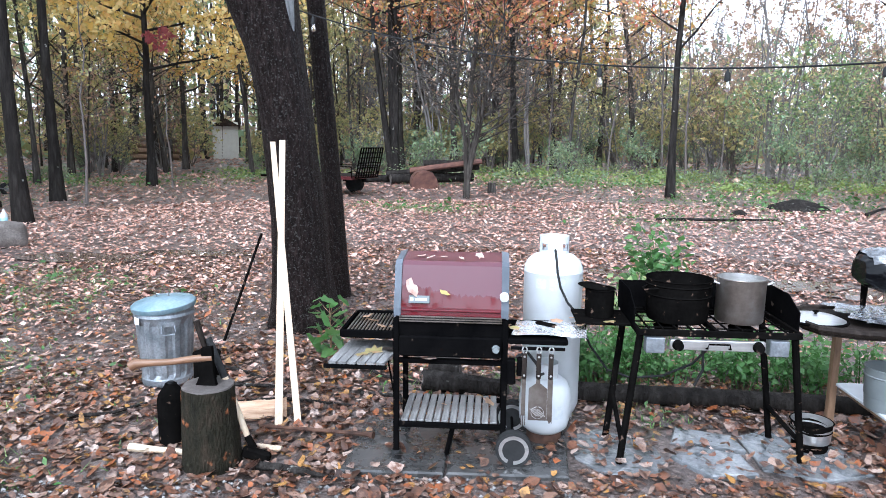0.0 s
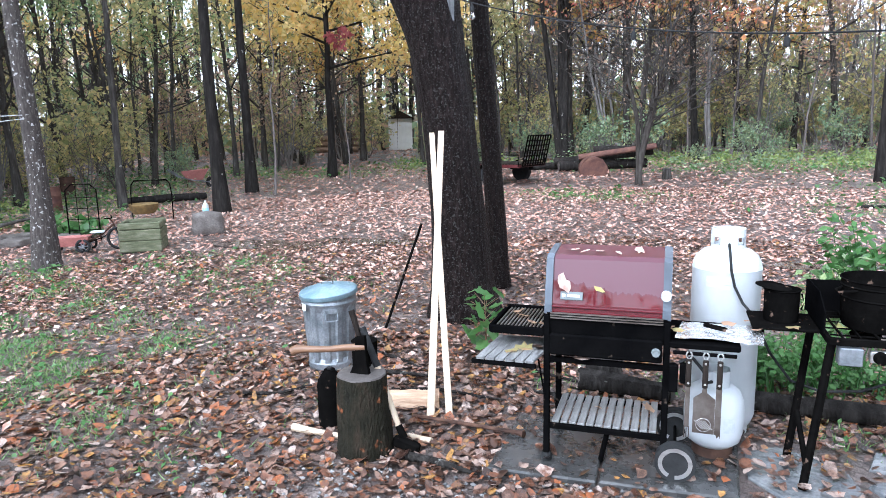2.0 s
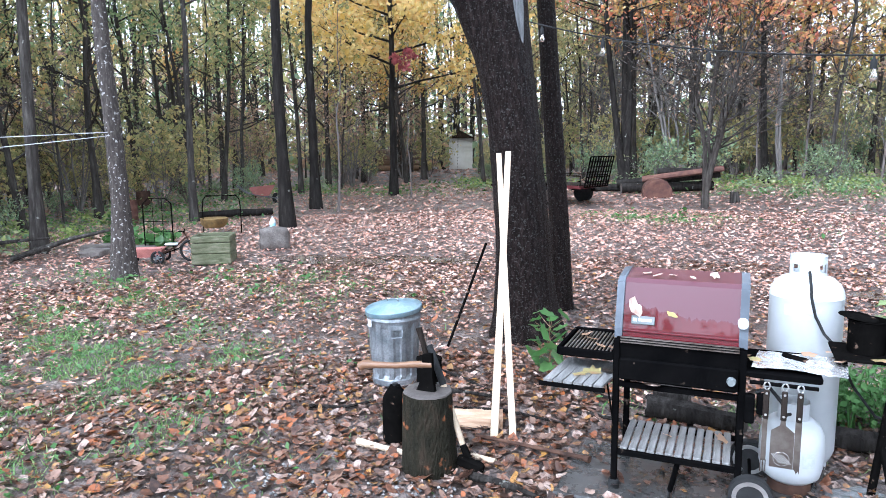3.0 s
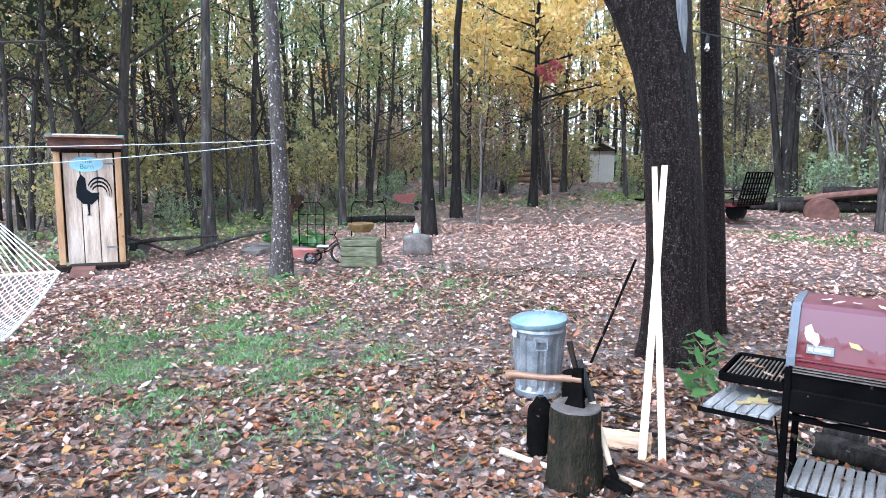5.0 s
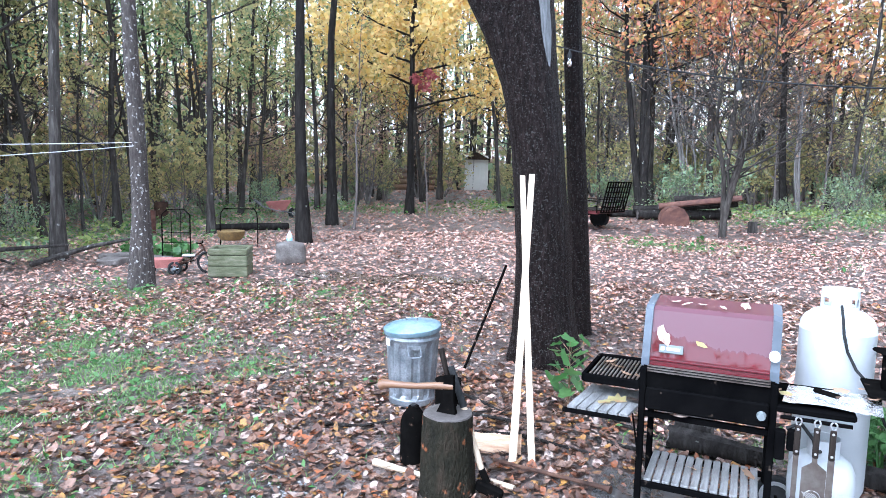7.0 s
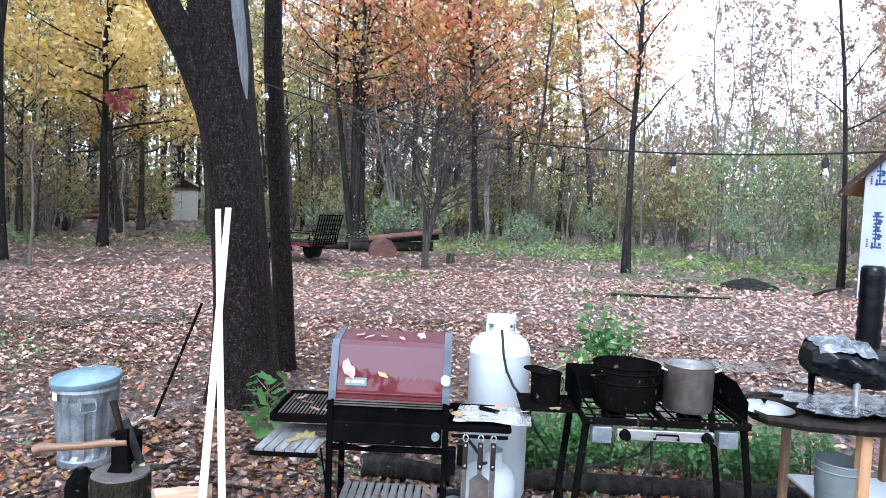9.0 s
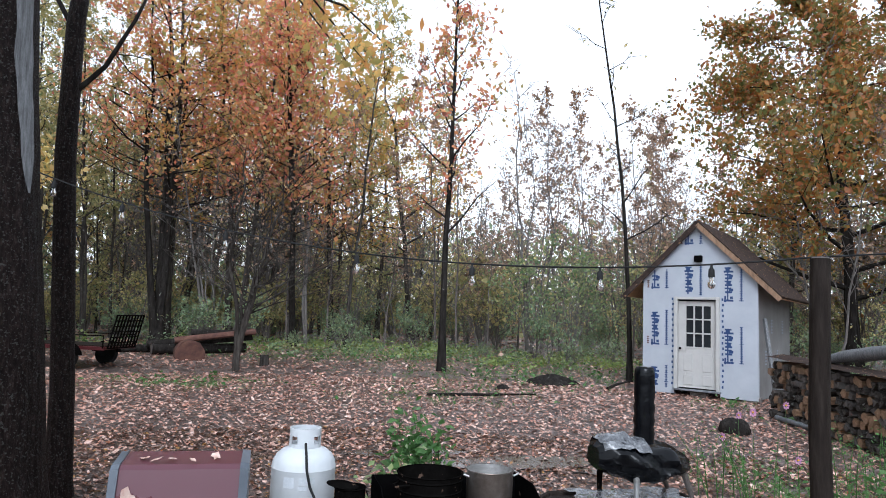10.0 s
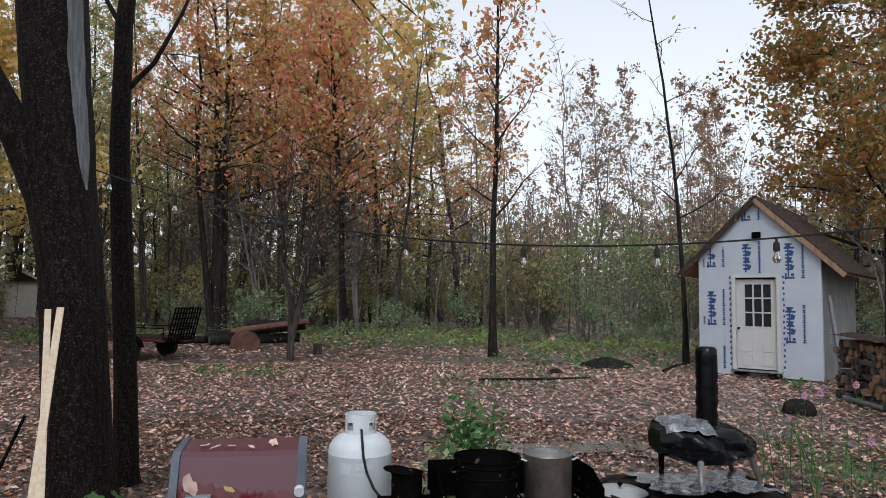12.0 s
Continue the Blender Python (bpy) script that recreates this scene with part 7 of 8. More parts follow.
    s.box(0, 0, 0.04, 0.34, 0.75, 0.03, Matrix.Rotation(radians(5), 3, "X"), 0.004)
    part("board", s, "log_red", rp)


outhouse()


def clothes_line(a, b, sag, label):
    g = thing("clothes_line", a, label, "rope")
    A, Bv = Vector(a), Vector(b)
    s = Shape()
    s.tube([(Bv - A) * t + Vector((0, 0, -sag * 4 * t * (1 - t))) for t in np.linspace(0, 1, 15)], 0.0055, 6)
    part("rope", s, "rope", g)


clothes_line((-7.90, 6.66, 2.13), (-8.6, 2.6, 1.93), 0.02, "white clothes line tied round the tree")
clothes_line((-7.90, 6.66, 2.08), (-8.1, 2.4, 1.70), 0.03, "lower white clothes line tied to the tree")


def hammock():
    g = thing("rope_hammock", (-6.34, 2.76, 0.79), "white knotted rope hammock with a wooden spreader bar", "hammock")
    ux = Vector((-0.42, -0.9, 0.0)).normalized()      # along the bar, out of view
    back = Vector((-0.95, 0.25, 0.0)).normalized()     # towards the far tie
    fore = Vector((0.55, -0.45, 0)).normalized()
    s = Shape()
    s.tube([Vector((0, 0, 0)), ux * 1.25], 0.018, 10)
    part("spreader_bar", s, "pine", g, "pale wooden spreader bar")
    fan = Shape()
    tie = ux * 0.62 + back * 1.6 + Vector((0, 0, 0.75))
    for i in range(22):
        fan.tube([ux * (1.25 * i / 21), tie], 0.005, 5, cap=False)
    part("tie_ropes", fan, "rope", g)
    net = Shape()

    def at(u, v):
        return ux * (1.25 * u) + fore * (1.5 * v) + Vector((0, 0, -0.36 * math.sin(min(v, 1) * 1.5) * (0.55 + 0.45 * math.sin(math.pi * u)) - 0.05 * v))
    n = 42
    for k in range(n):
        pts = [at(k / (n - 1) + (0.009 if (q + k) % 2 else -0.009), q / 26) for q in range(27)]
        net.tube(pts, 0.0045, 4, cap=False)
    part("net", net, "rope", g, "knotted white rope net")
    hem = Shape()
    for u in (0, 1):
        hem.tube([at(u, q / 16) for q in range(17)], 0.012, 6)
    part("edge_rope", hem, "rope", g)


hammock()

# ---- yard things at the forest edge ----


def planter():
    g = thing("planter_box", on(-7.5, 8.15), "square mossy planter box of stacked green-grey boards", "planter", turn=32)
    for q, z in enumerate((0.09, 0.26, 0.40)):
        for (cx, cy, sx, sy) in ((0, -0.27, 0.60, 0.05), (0, 0.27, 0.60, 0.05), (-0.275, 0, 0.05, 0.49), (0.275, 0, 0.05, 0.49)):
            s = Shape()
            s.box(cx, cy, z, sx, sy, 0.165 if q < 2 else 0.10, bev=0.012)
            part("board", s, "mossy_board", g)
    s = Shape()
    s.box(0, 0, 0.36, 0.5, 0.5, 0.04)
    part("soil", s, "dark_wood", g)


planter()


def boulder(x, y, sx, sy, sz, label, seed):
    s = Shape()
    n = 7
    for face in range(6):
        for i in range(n):
            for j in range(n):
                u, v = 2 * i / (n - 1) - 1, 2 * j / (n - 1) - 1
                p = [(u, v, 1), (v, u, -1), (1, u, v), (-1, v, u), (v, 1, u), (u, -1, v)][face]
                q = Vector(p)
                q = q.lerp(q.normalized() * 1.25, 0.35)
                q *= 1 + 0.12 * noise.noise(q * 1.3 + Vector((seed, 0, 0)))
                s.v.append((q.x * sx, q.y * sy, (q.z + 0.9) * sz / 2))
        o = face * n * n
        s.f += [(o + i * n + j, o + (i + 1) * n + j, o + (i + 1) * n + j + 1, o + i * n + j + 1) for i in range(n - 1) for j in range(n - 1)]
    bm = bmesh.new()
    me = s.mesh("boulder", True)
    bm.from_mesh(me)
    bmesh.ops.remove_doubles(bm, verts=bm.verts, dist=0.001)
    bm.to_mesh(me)
    bm.free()
    ob = part("boulder", me, "block", at=pose(*on(x, y, -0.02), 0, 0, seed * 35))
    tagged(ob, label, "rock")


boulder(-7.44, 9.6, 0.25, 0.22, 0.40, "squarish grey boulder beside the track", 1)
boulder(-10.3, 8.3, 0.25, 0.2, 0.16, "low grey stone at the forest edge", 2)
boulder(-10.0, 8.0, 0.2, 0.2, 0.14, "low grey stone at the forest edge", 3)
boulder(-9.4, 8.5, 0.22, 0.18, 0.15, "low grey stone at the forest edge", 4)
bot = thing("plastic_bottle", on(-7.5, 9.65, 0.375), "small white and blue bottle on the boulder", "bottle")
s = Shape()
s.lathe([(0, 0), (0.05, 0), (0.055, 0.09), (0.03, 0.14), (0.015, 0.16), (0.015, 0.19), (0, 0.19)], 16)
part("body", s, "white_paint", bot, smooth=True)
s = Shape()
s.lathe([(0.0505, 0.005), (0.0555, 0.03), (0.0565, 0.06)], 16)
part("label", s, "sign_blue", bot)


def wheel_at(parent, x, y, z, r, w, name="wheel", spokes=8, mat="rubber", hub="galvanized"):
    s = Shape()
    s.tube([(x + r * math.cos(a), y, z + r * math.sin(a)) for a in np.linspace(0, TAU, 25)], w, 8)
    wh = part(name, s, mat, parent, smooth=True)
    sp = Shape()
    for i in range(spokes):
        a = i * TAU / spokes
        sp.tube([(x, y, z), (x + r * math.cos(a), y, z + r * math.sin(a))], 0.006, 4)
    sp.tube([(x, y - 0.03, z), (x, y + 0.03, z)], 0.025, 10)
    part("rim", sp, hub, wh)


def wagon():
    g = thing("toy_wagon", on(-8.55, 7.72), "faded red plastic garden wagon with small wheels", "wagon", turn=35)
    s = Shape()
    lo = [(-0.36, -0.17), (0.36, -0.17), (0.36, 0.17), (-0.36, 0.17)]
    hi = [(-0.44, -0.22), (0.46, -0.22), (0.46, 0.22), (-0.44, 0.22)]
    s.add([(x, y, 0.15) for x, y in lo] + [(x, y, 0.34) for x, y in hi] + [(x * 0.95, y * 0.9, 0.34) for x, y in hi] + [(x * 0.95, y * 0.9, 0.19) for x, y in lo],
          [(3, 2, 1, 0)] + [(i, (i + 1) % 4, 4 + (i + 1) % 4, 4 + i) for i in range(4)] + [(4 + i, 4 + (i + 1) % 4, 8 + (i + 1) % 4, 8 + i) for i in range(4)] + [(8 + i, 8 + (i + 1) % 4, 12 + (i + 1) % 4, 12 + i) for i in range(4)] + [(12, 13, 14, 15)])
    part("tub", s, "red_plastic", g)
    g.scale = (0.68, 0.68, 0.72)
    for x in (-0.28, 0.28):
        for y in (-0.2, 0.2):
            wheel_at(g, x, y, 0.10, 0.085, 0.025, spokes=5)
    h = Shape()
    h.tube([(0.44, 0, 0.2), (0.75, 0.05, 0.30), (0.95, 0.05, 0.46)], 0.012, 6)
    part("handle", h, "black_iron", g)


wagon()


def tricycle():
    g = thing("tricycle", on(-8.08, 7.95), "small old child's tricycle with rusty frame", "tricycle", turn=30)
    wheel_at(g, 0.22, 0.0, 0.19, 0.165, 0.022, "front_wheel", 10)
    for y in (-0.18, 0.18):
        wheel_at(g, -0.26, y, 0.11, 0.09, 0.02, "rear_wheel", 6)
    f = Shape()
    f.tube([(0.22, 0.03, 0.19), (0.14, 0.02, 0.44), (0.10, 0, 0.50)], 0.012, 6)
    f.tube([(0.14, 0, 0.40), (-0.05, 0, 0.24), (-0.26, 0, 0.14)], 0.016, 6)
    f.tube([(-0.26, -0.18, 0.11), (-0.26, 0.18, 0.11)], 0.010, 6)
    part("frame", f, "rust", g)
    b = Shape()
    b.tube([(0.08, -0.18, 0.52), (0.12, -0.06, 0.50), (0.12, 0.06, 0.50), (0.08, 0.18, 0.52)], 0.010, 6)
    part("handlebar", b, "black_iron", g)
    st = Shape()
    st.box(-0.08, 0, 0.30, 0.20, 0.15, 0.03, bev=0.012)
    part("seat", st, "white_paint", g)


tricycle()


def hoop_frame():
    g = thing("iron_hoop_stand", on(-9.6, 10.7), "rusty arched iron stand with a mustard pot hung in it", "plant stand", turn=38)
    s = Shape()
    s.tube([(-0.60, 0, -0.05), (-0.60, 0, 0.55), (-0.57, 0, 0.72), (-0.48, 0, 0.80), (0.48, 0, 0.80), (0.57, 0, 0.72), (0.60, 0, 0.55), (0.60, 0, -0.05)], 0.018, 8)
    s.v = [(x * 0.62, y, z) for x, y, z in s.v]
    part("arch", s, "black_iron", g, smooth=True)
    p = Shape()
    p.lathe([(0, 0.02), (0.20, 0.02), (0.26, 0.09), (0.28, 0.20), (0.26, 0.21), (0.22, 0.10), (0, 0.08)], 22, (-0.16, 0, 0.14))
    part("pot", p, "yellow_paint", g, "mustard yellow pot", smooth=True)


hoop_frame()


def tall_hoop(x, y, h, w, label):
    g = thing("garden_trellis", on(x, y), label, "trellis", turn=30)
    s = Shape()
    s.tube([(-w, 0, -0.05), (-w, 0, h * 0.9), (-w * 0.6, 0, h), (w * 0.6, 0, h), (w, 0, h * 0.9), (w, 0, -0.05)], 0.012, 6)
    for q in range(1, 5):
        s.tube([(-w, 0, h * q / 5.2), (w, 0, h * q / 5.2)], 0.006, 5)
    for q in (-0.33, 0.33):
        s.tube([(w * q, 0, 0), (w * q, 0, h)], 0.006, 5)
    part("frame", s, "black_iron", g)


tall_hoop(-9.15, 8.6, 0.95, 0.24, "thin black wire trellis standing in the leaves")
rough_log("fallen_log", [on(-12.2, 12.7, 0.08), on(-11.5, 13.3, 0.09), on(-10.8, 13.9, 0.08)], [0.09, 0.10, 0.08], "bark_dark", "mossy fallen log along the forest edge")
rough_log("fallen_log", [on(-13.0, 7.0, 0.10), on(-11.9, 6.9, 0.12)], [0.10, 0.12], "bark_dark", "dark log lying beside the outhouse")


def wheelbarrow():
    g = thing("wheelbarrow", on(-13.2, 16.5), "old red wheelbarrow tipped up at the wood's edge", "wheelbarrow", turn=35)
    g.scale = (0.75, 0.75, 0.75)
    t = Shape()
    lo = [(-0.28, -0.2, 0.28), (0.28, -0.2, 0.28), (0.28, 0.2, 0.28), (-0.28, 0.2, 0.28)]
    hi = [(-0.5, -0.34, 0.62), (0.52, -0.34, 0.7), (0.52, 0.34, 0.7), (-0.5, 0.34, 0.62)]
    t.add(lo + hi, [(3, 2, 1, 0), (0, 1, 5, 4), (1, 2, 6, 5), (2, 3, 7, 6), (3, 0, 4, 7)])
    inner = [Vector(p) + Vector((0, 0, 0.02)) for p in lo] + [Vector(p) * 0.97 + Vector((0, 0, 0.02)) for p in hi]
    t.add(inner, [(0, 1, 2, 3), (4, 5, 1, 0), (5, 6, 2, 1), (6, 7, 3, 2), (7, 4, 0, 3)])
    part("tub", t, "red_plastic", g, "faded red tub")
    for sy in (-0.2, 0.2):
        h = Shape()
        h.tube([(0.6, sy * 0.4, 0.17), (0.0, sy, 0.26), (-0.6, sy * 1.3, 0.42), (-1.0, sy * 1.35, 0.72)], 0.022, 8)
        part("handle", h, "bare_wood", g)
        l = Shape()
        l.tube([(-0.25, sy, 0.28), (-0.32, sy, 0.0)], 0.016, 6)
        part("leg", l, "rust", g)
    wheel_at(g, 0.62, 0.0, 0.17, 0.17, 0.07)


wheelbarrow()


def barrel(x, y):
    g = thing("rusty_barrel", on(x, y), "small rust-red barrel standing among the trees", "barrel")
    g.scale = (0.8, 0.8, 0.8)
    b = Shape()
    b.lathe([(0.0, 0.0), (0.2, 0.0), (0.205, 0.02), (0.2, 0.2), (0.21, 0.22), (0.2, 0.24), (0.2, 0.42), (0.21, 0.44), (0.2, 0.46), (0.2, 0.66), (0.206, 0.68), (0.19, 0.68), (0.185, 0.65), (0.0, 0.65)], 28)
    part("body", b, "log_red", g, smooth=True)


barrel(-13.2, 11.6)
bin_ = pot("rusty_bin", -15.5, 14.1, float(ground_z(-15.5, 14.1)), 0.19, 0.52, "rust", "rusty old barrel at the forest edge", "rust", 0.9, (0.3, 0.65))
for i, (a, b) in enumerate((((-12.4, 5.9, 0.1), (-10.6, 7.6, 0.35)), ((-13.5, 6.2, 0.5), (-11.0, 6.9, 0.08)), ((-10.9, 7.1, 0.05), (-9.8, 8.4, 0.45)), ((-9.9, 8.6, 0.02), (-9.5, 8.0, 0.5)), ((-15.0, 3.4, 0.8), (-12.2, 4.8, 0.1)), ((-14.5, 4.0, 0.3), (-12.0, 5.0, 0.35)), ((-14.0, 6.8, 0.2), (-11.6, 6.3, 0.4)))):
    za, zb = float(ground_z(a[0], a[1])), float(ground_z(b[0], b[1]))
    bar("dead_branch", [(a[0], a[1], a[2] + za), ((a[0] + b[0]) / 2, (a[1] + b[1]) / 2 + 0.1, (a[2] + b[2]) / 2 + 0.08 + za), (b[0], b[1], b[2] + zb)], [0.05, 0.04, 0.02], "bark_grey", "dead branch in a brush heap at the forest edge", "branch")
for i, (x, y, hh) in enumerate(((-10.5, 8.9, 0.3), (-9.6, 9.0, 0.28), (-13.2, 4.4, 0.4))):
    leafy_plant("hosta", on(x, y), "low broad-leaved green garden plant", 300 + i, 14, hh, 0.35, 120, 0.09, "leaf_weed", "plant")


def trailer():
    g = thing("utility_trailer", on(-4.12, 18.0), "small red flatbed utility trailer with a raised mesh ramp", "trailer", turn=-20)
    g.scale = (0.92, 0.92, 0.92)
    z = 0.52
    f = Shape()
    for y in (-0.7, 0.7):
        f.box(-0.55, y, z, 2.9, 0.05, 0.09)
    for x in (-1.98, -1.2, -0.4, 0.3, 0.88):
        f.box(x, 0, z, 0.06, 1.36, 0.07)
    part("frame", f, "red_trailer", g)
    dk = Shape()
    dk.box(-0.55, 0, z + 0.055, 2.85, 1.36, 0.03)
    part("deck", dk, "dark_wood", g)
    for y in (-0.72, 0.72):
        r = Shape()
        r.tube([(-1.98, y, z), (-1.98, y, z + 0.32), (0.88, y, z + 0.32), (0.88, y, z)], 0.02, 6)
        part("side_rail", r, "black_iron", g)
    for y in (-0.86, 0.86):
        t = Shape()
        t.tube([(0.0, y - 0.09, 0.28), (0.0, y + 0.09, 0.28)], 0.285, 26)
        w = part("wheel", t, "rubber", g, smooth=True)
        rm = Shape()
        sg = -1 if y < 0 else 1
        rm.lathe([(0.17, 0.0), (0.165, 0.012), (0.10, 0.004), (0.05, 0.02), (0.0, 0.022)], 20)
        part("rim", rm, "steel_dull", w, "pale steel wheel rim", at=Matrix.Translation((0.0, y + sg * 0.092, 0.28)) @ Matrix.Rotation(radians(-90 * sg), 4, "X"))
        fe = Shape()
        an = np.linspace(0.15, math.pi - 0.15, 10)
        o = len(fe.v)
        fe.v += [(0.36 * math.cos(a), y + q, 0.28 + 0.36 * math.sin(a)) for a in an for q in (-0.13, 0.13)]
        fe.f += [(2 * i, 2 * i + 1, 2 * i + 3, 2 * i + 2) for i in range(9)]
        part("fender", fe, "black_iron", g)
    ram, rods = Shape(), []
    tilt = 0.2
    for i in range(10):
        y = -0.62 + i * 1.24 / 9
        rod = Shape()
        rod.tube([(0.95, y, z + 0.0), (0.95 + tilt, y, z + 0.85)], 0.022, 5)
        rods.append(rod)
    for q in np.linspace(0, 1, 7):
        ram.tube([(0.95 + tilt * q, -0.62, z + 0.85 * q), (0.95 + tilt * q, 0.62, z + 0.85 * q)], 0.018, 5)
    gate = part("ramp_gate", ram, "black_iron", g, "raised black mesh loading ramp")
    for rod in rods:
        part("bar", rod, "black_iron", gate)
    tg = Shape()
    tg.tube([(-2.0, -0.5, z - 0.02), (-2.9, 0, z - 0.05), (-2.0, 0.5, z - 0.02)], 0.035, 6)
    part("drawbar", tg, "black_iron", g)


trailer()
# felled timber near the trailer
rough_log("thick_log", [on(-1.97, 19.9, 0.14), on(-2.12, 20.5, 0.14)], [0.40, 0.38], "log_red", "thick short log with a red-brown sawn face", "log_red", 20)
for i, (a, b, r) in enumerate((((-3.2, 21.2, 0.15), (-0.6, 22.2, 0.18), 0.16), ((-3.4, 21.6, 0.25), (-0.4, 22.0, 0.55), 0.13), ((-2.6, 21.3, 0.42), (-0.3, 21.8, 0.72), 0.10), ((-4.2, 21.6, 0.12), (-1.6, 22.4, 0.14), 0.12), ((-2.2, 21.8, 0.60), (-0.5, 22.1, 0.62), 0.14))):
    rough_log("felled_log", [on(a[0], a[1], a[2]), on(b[0], b[1], b[2])], [r, r * 0.9], "log_red" if i == 2 else "bark_dark", "felled log in a loose timber heap", category="log", group="timber heap")
rough_log("tree_stump", [on(0.05, 18.9, -0.05), on(0.05, 18.9, 0.28)], [0.13, 0.11], "bark_grey", "small cut stump in the leaves", category="stump")


def mound(x, y, r, h, label, mat):
    s = Shape()
    s.lathe([(r, -0.05), (r * 0.8, h * 0.35), (r * 0.5, h * 0.75), (r * 0.2, h), (0, h)], 24, wob=lambda a, z: 0.35 * noise.noise((math.cos(a) * 2 + x, math.sin(a) * 2, z * 5)))
    tagged(part("brush_mound", s, mat, smooth=True, at=on(x, y)), label, "mound")


mound(7.0, 15.6, 0.62, 0.22, "low dark mound of old brush in the grass", "bark_dark")
mound(5.4, 14.6, 0.2, 0.10, "small dark clump of dead weeds", "bark_dark")
bar("dead_branch", [on(3.4, 13.6, 0.03), on(4.6, 13.4, 0.05), on(5.8, 13.6, 0.03)], [0.03, 0.028, 0.012], "bark_dark", "long thin branch lying across the leaves", "branch")
bar("dead_branch", [on(7.9, 14.4, 0.04), on(8.3, 14.7, 0.10), on(8.6, 14.6, 0.2)], [0.04, 0.03, 0.02], "bark_dark", "short dark branch near the shed", "branch")


def far_house():
    g = thing("white_cabin", on(-15.4, 38.0), "white clapboard cabin far off between the trunks", "house", turn=22)
    g.scale = (0.55, 0.6, 0.85)
    for i in range(11):
        s = Shape()
        s.box(0, 0.02 - 0.0 * i, 0.12 + i * 0.22, 2.6, 0.12, 0.215, Matrix.Rotation(radians(-5), 3, "X"))
        part("siding_board", s, "house_siding", g)
    s = Shape()
    s.box(0, 1.6, 1.25, 2.5, 3.0, 2.5)
    part("wall", s, "house_siding", g)
    r = Shape()
    r.prism([(-1.55, 2.2), (1.55, 2.2), (0, 2.75)], -3.3, 0.3, Matrix(((1, 0, 0, 0), (0, 0, -1, 0), (0, 1, 0, 0), (0, 0, 0, 1))))
    part("roof", r, "shingle", g)
    for i in range(4):
        rough_log("stacked_log", [on(-18.8, 33.0 + i * 0.1, 0.2 + i * 0.3), on(-16.4, 34.2 + i * 0.1, 0.2 + i * 0.3)], [0.16, 0.15], "brown_wood", "weathered log in a far stack", category="log", group="far log stack")


far_house()

# ---- fallen leaves, grass, gravel ----


def view_scatter(n, r_lo, r_hi, r2, power=0.5):
    deg = r2.uniform(-76, 62, n)
    r = r_lo + (r_hi - r_lo) * r2.random(n) ** power
    return r * np.sin(np.radians(deg)) + 0.1, r * np.cos(np.radians(deg)) - 0.1


GRASS = [(-5.2, 3.6, 1.5, 1.0, 1.0), (-3.6, 2.7, 1.0, 0.7, 0.8), (-6.6, 5.4, 1.2, 0.8, 0.7), (-8.0, 6.6, 1.1, 0.5, 1.0), (-5.6, 7.4, 1.0, 0.5, 1.0), (-4.2, 6.6, 0.9, 0.5, 0.4), (-1.5, 15.2, 1.2, 0.7, 1.2), (7.0, 17.0, 3.0, 2.0, 0.45), (3.8, 13.5, 1.6, 1.0, 0.35), (10.2, 8.5, 1.2, 1.5, 0.6), (6.4, 6.6, 0.8, 0.9, 1.2), (3.0, 21.5, 4.0, 1.2, 0.4), (-12.0, 20.5, 3.5, 1.2, 0.35), (-13.0, 11.0, 2.0, 2.0, 0.5), (0.6, 4.75, 0.7, 0.2, 1.0), (1.2, 4.1, 0.35, 0.15, 0.9), (0.0, 4.5, 0.5, 0.15, 0.9), (9.4, 12.2, 0.5, 0.4, 0.8), (-5.6, 3.0, 1.2, 1.2, 1.0), (-4.4, 4.4, 0.8, 0.5, 0.7), (-15.0, 14.0, 2.5, 3.0, 0.4), (-17.0, 19.0, 3.0, 2.5, 0.4), (-7.5, 23.5, 3.5, 1.0, 0.35), (-2.0, 25.0, 3.0, 1.0, 0.35)]


def grass_mask(x, y):
    tufts = 0.5 + 0.5 * np.sin(4.1 * x + 1.7 * y) * np.sin(3.3 * y - 1.9 * x + 0.8) + 0.35 * np.sin(9.0 * x - 4.0 * y) * np.sin(8.0 * y + 2.0)
    return np.clip(2.2 * tufts - 0.55, 0.0, 2) * sum(w * np.exp(-((x - a) / c) ** 2 - ((y - b) / d) ** 2) for a, b, c, d, w in GRASS)


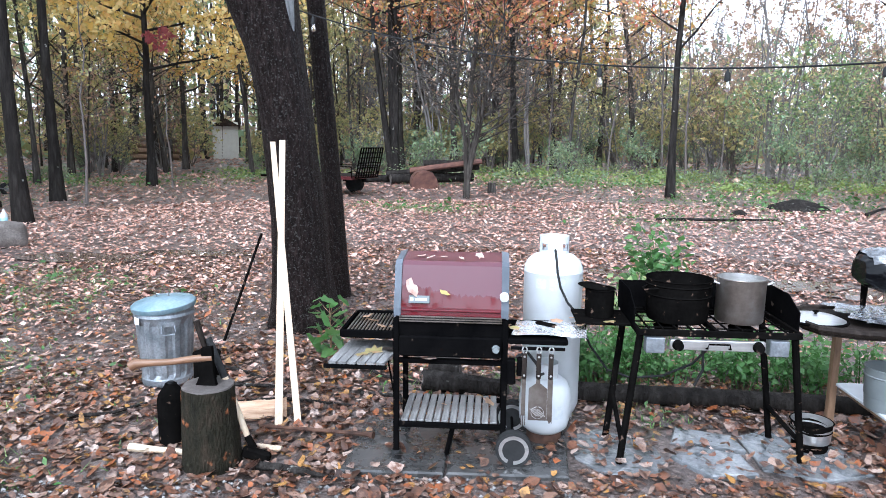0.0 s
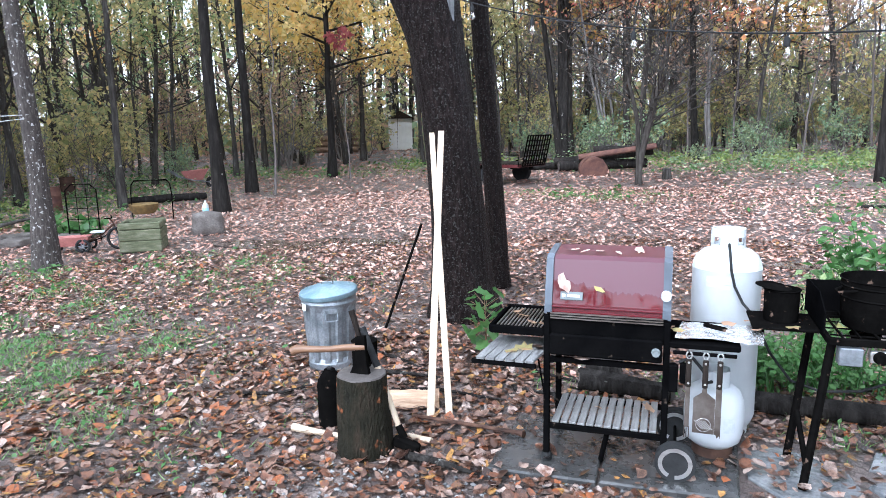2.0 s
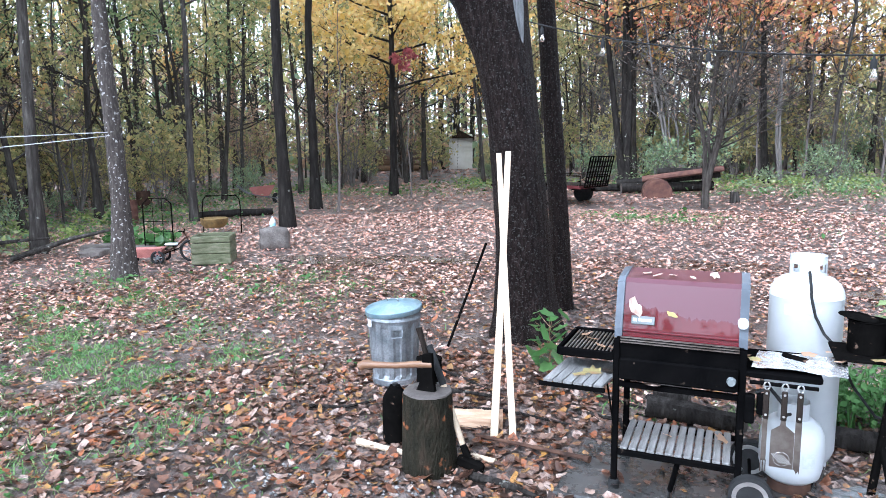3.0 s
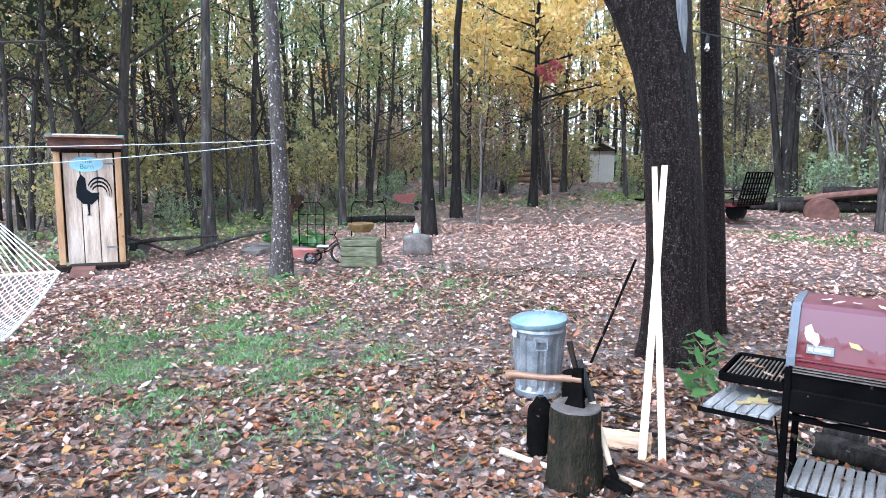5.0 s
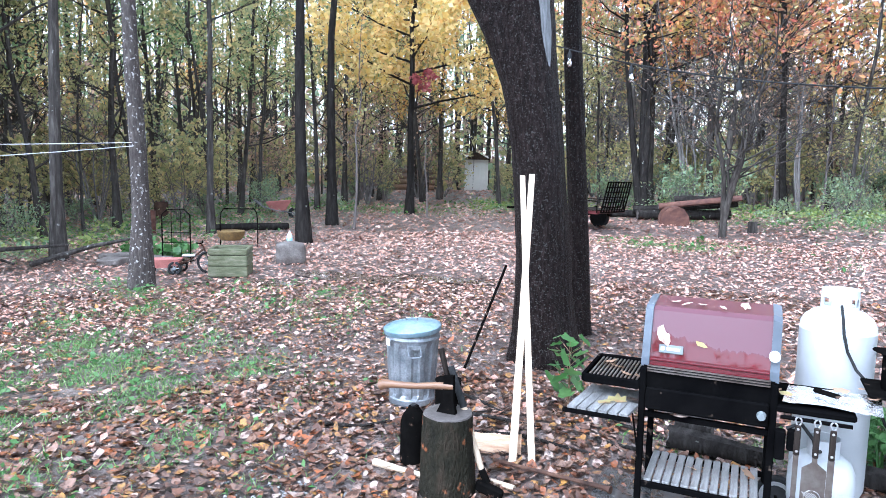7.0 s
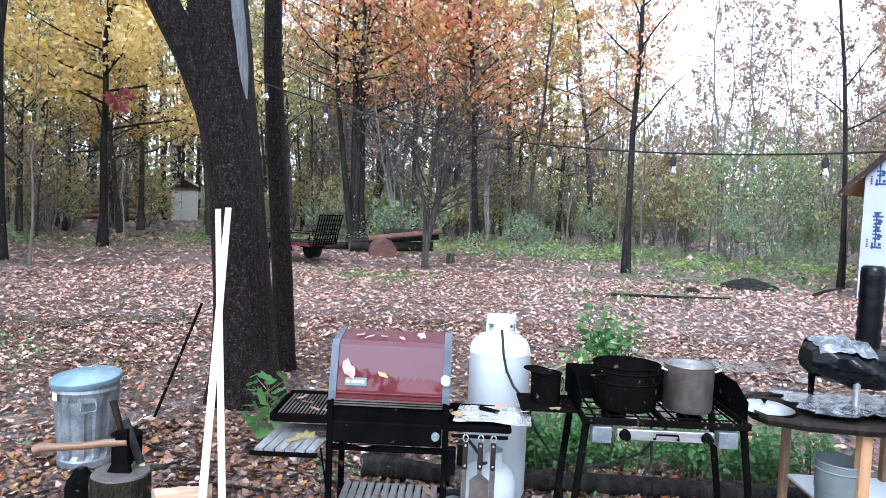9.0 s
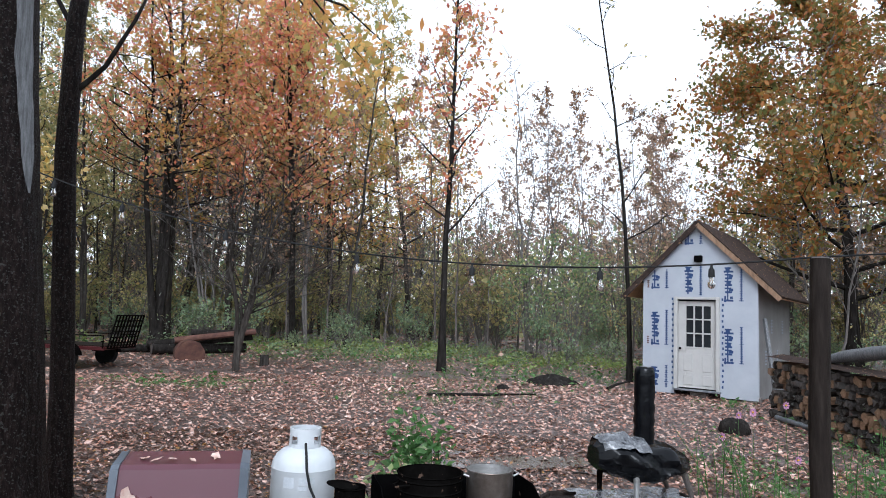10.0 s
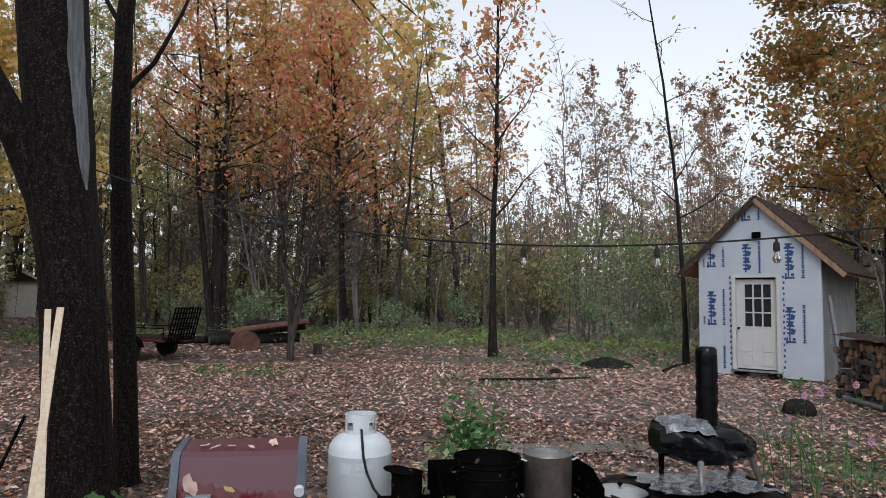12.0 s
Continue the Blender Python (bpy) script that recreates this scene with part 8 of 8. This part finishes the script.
def leaf_litter():
    r2 = np.random.default_rng(3)
    root = thing("leaf_litter", (0, 0, 0), "wet fallen leaves in brown, tan and orange covering the ground", "leaves", kind="stuff")
    # mostly paler leaves from 7 m outward, their sky sheen painted in
    for n, lo, hi, size, corners, matname in ((27000, 1.6, 5.8, 0.035, 7, "litter"), (46000, 4.6, 10.5, 0.036, 4, "litter"), (9000, 4.5, 10.0, 0.036, 4, "litter_pale"), (76000, 7.0, 17.0, 0.041, 4, "litter_pale"), (44000, 14.0, 27.0, 0.058, 4, "litter_pale"), (14000, 23.0, 42.0, 0.12, 4, "litter_pale")):
        x, y = view_scatter(n, lo, hi, r2, 0.6)
        keep = r2.random(n) > 0.5 * grass_mask(x, y)
        for a, b, ra, rb, _ in WET:
            keep &= (((x - a) / ra) ** 2 + ((y - b) / rb) ** 2 > 1.1) | (r2.random(n) < 0.25)
        bare = ((x > -0.69) & (x < 0.6) & (y > 3.14) & (y < 3.88)) | ((x > 0.6) & (x < 2.25) & (y > 3.28) & (y < 3.9))
        keep &= ~bare | (r2.random(n) < np.where(x > 0.6, 0.28, 0.16))
        bare, x, y = bare[keep], x[keep], y[keep]
        z = ground_z(x, y) + r2.uniform(0.0, 0.012, len(x)) + np.where(bare, 0.03, 0.0)
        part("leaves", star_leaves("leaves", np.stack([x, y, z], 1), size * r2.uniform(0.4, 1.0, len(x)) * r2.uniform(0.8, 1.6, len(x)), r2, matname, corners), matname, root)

    # the same cover goes on underfoot and behind
    n = 13000
    deg, r = r2.uniform(0, 360, n), 0.3 + 9.0 * r2.random(n) ** 0.55
    x, y = r * np.sin(np.radians(deg)) + 0.1, r * np.cos(np.radians(deg)) - 0.1
    out = (r < 1.7) | ((deg > 62) & (deg < 284))
    x, y = x[out], y[out]
    z = ground_z(x, y) + r2.uniform(0.0, 0.012, len(x))
    part("leaves", star_leaves("leaves", np.stack([x, y, z], 1), 0.042 * r2.uniform(0.5, 1.4, len(x)), r2, "litter", 4), "litter", root)


leaf_litter()


def grass_patches():
    r2 = np.random.default_rng(8)
    far, close = view_scatter(260000, 1.5, 27, r2, 0.6), view_scatter(70000, 1.5, 9, r2, 0.6)
    x, y = np.concatenate([far[0], close[0]]), np.concatenate([far[1], close[1]])
    keep = r2.random(len(x)) < 0.85 * grass_mask(x, y)
    x, y = x[keep][:90000], y[keep][:90000]
    n = len(x)
    z = ground_z(x, y)
    d = np.hypot(x, y)
    h = r2.uniform(0.012, 0.042, n) * (1 + d / 16)
    w = 0.0035 + 0.0006 * d
    a = r2.uniform(0, TAU, n)
    lx, ly = r2.normal(0, 0.9, n) * h, r2.normal(0, 0.9, n) * h
    vs = np.stack([np.stack([x - np.cos(a) * w, y - np.sin(a) * w, z - 0.01], 1), np.stack([x + np.cos(a) * w, y + np.sin(a) * w, z - 0.01], 1), np.stack([x + lx, y + ly, z + h], 1)], 1).reshape(-1, 3)
    s = Shape()
    s.v = list(map(tuple, vs.tolist()))
    s.f = [(3 * i, 3 * i + 1, 3 * i + 2) for i in range(n)]
    tagged(part("grass", s, "grass"), "thin patches of green grass among the leaves", "grass", kind="stuff")
    # low leafy weeds near the trees and the wood's edge
    x, y = view_scatter(90000, 2, 28, r2, 0.7)
    keep = r2.random(len(x)) < 0.8 * grass_mask(x, y)
    x, y = x[keep][:16000], y[keep][:16000]
    pos = np.stack([x, y, ground_z(x, y) + r2.uniform(0.01, 0.10, len(x)) * (0.4 + np.hypot(x, y) / 14)], 1)
    ob = part("weeds", quads_mesh("weeds", pos, r2.uniform(0.015, 0.04, len(x)) * (0.5 + np.hypot(x, y) / 12), r2, "leaf_weed", up=1.0), "leaf_weed")
    tagged(ob, "low green weeds growing through the leaf litter", "weeds", kind="stuff")
    # ferns and brambles in clumps along the wood's edge
    c = 420
    deg = np.where(r2.random(c) < 0.7, r2.uniform(-9, 46, c), r2.uniform(-74, -12, c))
    rad = np.array([edge_at(a) for a in deg]) + r2.uniform(-2.4, 3.0, c)
    cx, cy = rad * np.sin(np.radians(deg)), rad * np.cos(np.radians(deg))
    clear = ~((cx > 7.2) & (cx < 13) & (cy > 9) & (cy < 18.5)) & ~((deg < -22) & (deg > -33)) & (rad > 12)
    cx, cy, big = cx[clear], cy[clear], r2.uniform(0.18, 0.5, c)[clear]
    pick = r2.integers(0, len(cx), 17000)
    h = np.abs(r2.normal(0, 0.42, len(pick))) * big[pick]
    px, py = cx[pick] + r2.normal(0, 0.75, len(pick)) * big[pick], cy[pick] + r2.normal(0, 0.75, len(pick)) * big[pick]
    pos = np.stack([px, py, ground_z(px, py) + 0.02 + h], 1)
    for q, matname in enumerate(("leaf_grey", "leaf_fern")):
        sel = pick % 2 == q
        ob = part("ferns", quads_mesh("ferns", pos[sel], r2.uniform(0.03, 0.075, int(sel.sum())), r2, matname, up=0.7), matname)
        tagged(ob, ("grey-green brambles along the wood's edge", "yellow-green ferns along the wood's edge")[q], "undergrowth", kind="stuff")


grass_patches()


def gravel():
    r2 = np.random.default_rng(12)
    s = Shape()
    n = 2600
    x = r2.uniform(-2.6, 2.6, n)
    y = r2.uniform(1.9, 3.15, n) - 0.1 * np.abs(x)
    for px, py in zip(x, y):
        r = r2.uniform(0.006, 0.018)
        z = float(ground_z(px, py)) + r * 0.3
        j = r2.uniform(0.7, 1.2, 6) * r
        s.add([(px - j[0], py, z), (px, py - j[1], z), (px + j[2], py, z), (px, py + j[3], z), (px, py, z + j[4] * 0.7), (px, py, z - j[5])],
              [(0, 1, 4), (1, 2, 4), (2, 3, 4), (3, 0, 4), (1, 0, 5), (2, 1, 5), (3, 2, 5), (0, 3, 5)])
    tagged(part("gravel", s, "gravel"), "small grey pebbles in the trodden earth", "gravel", kind="stuff")


gravel()
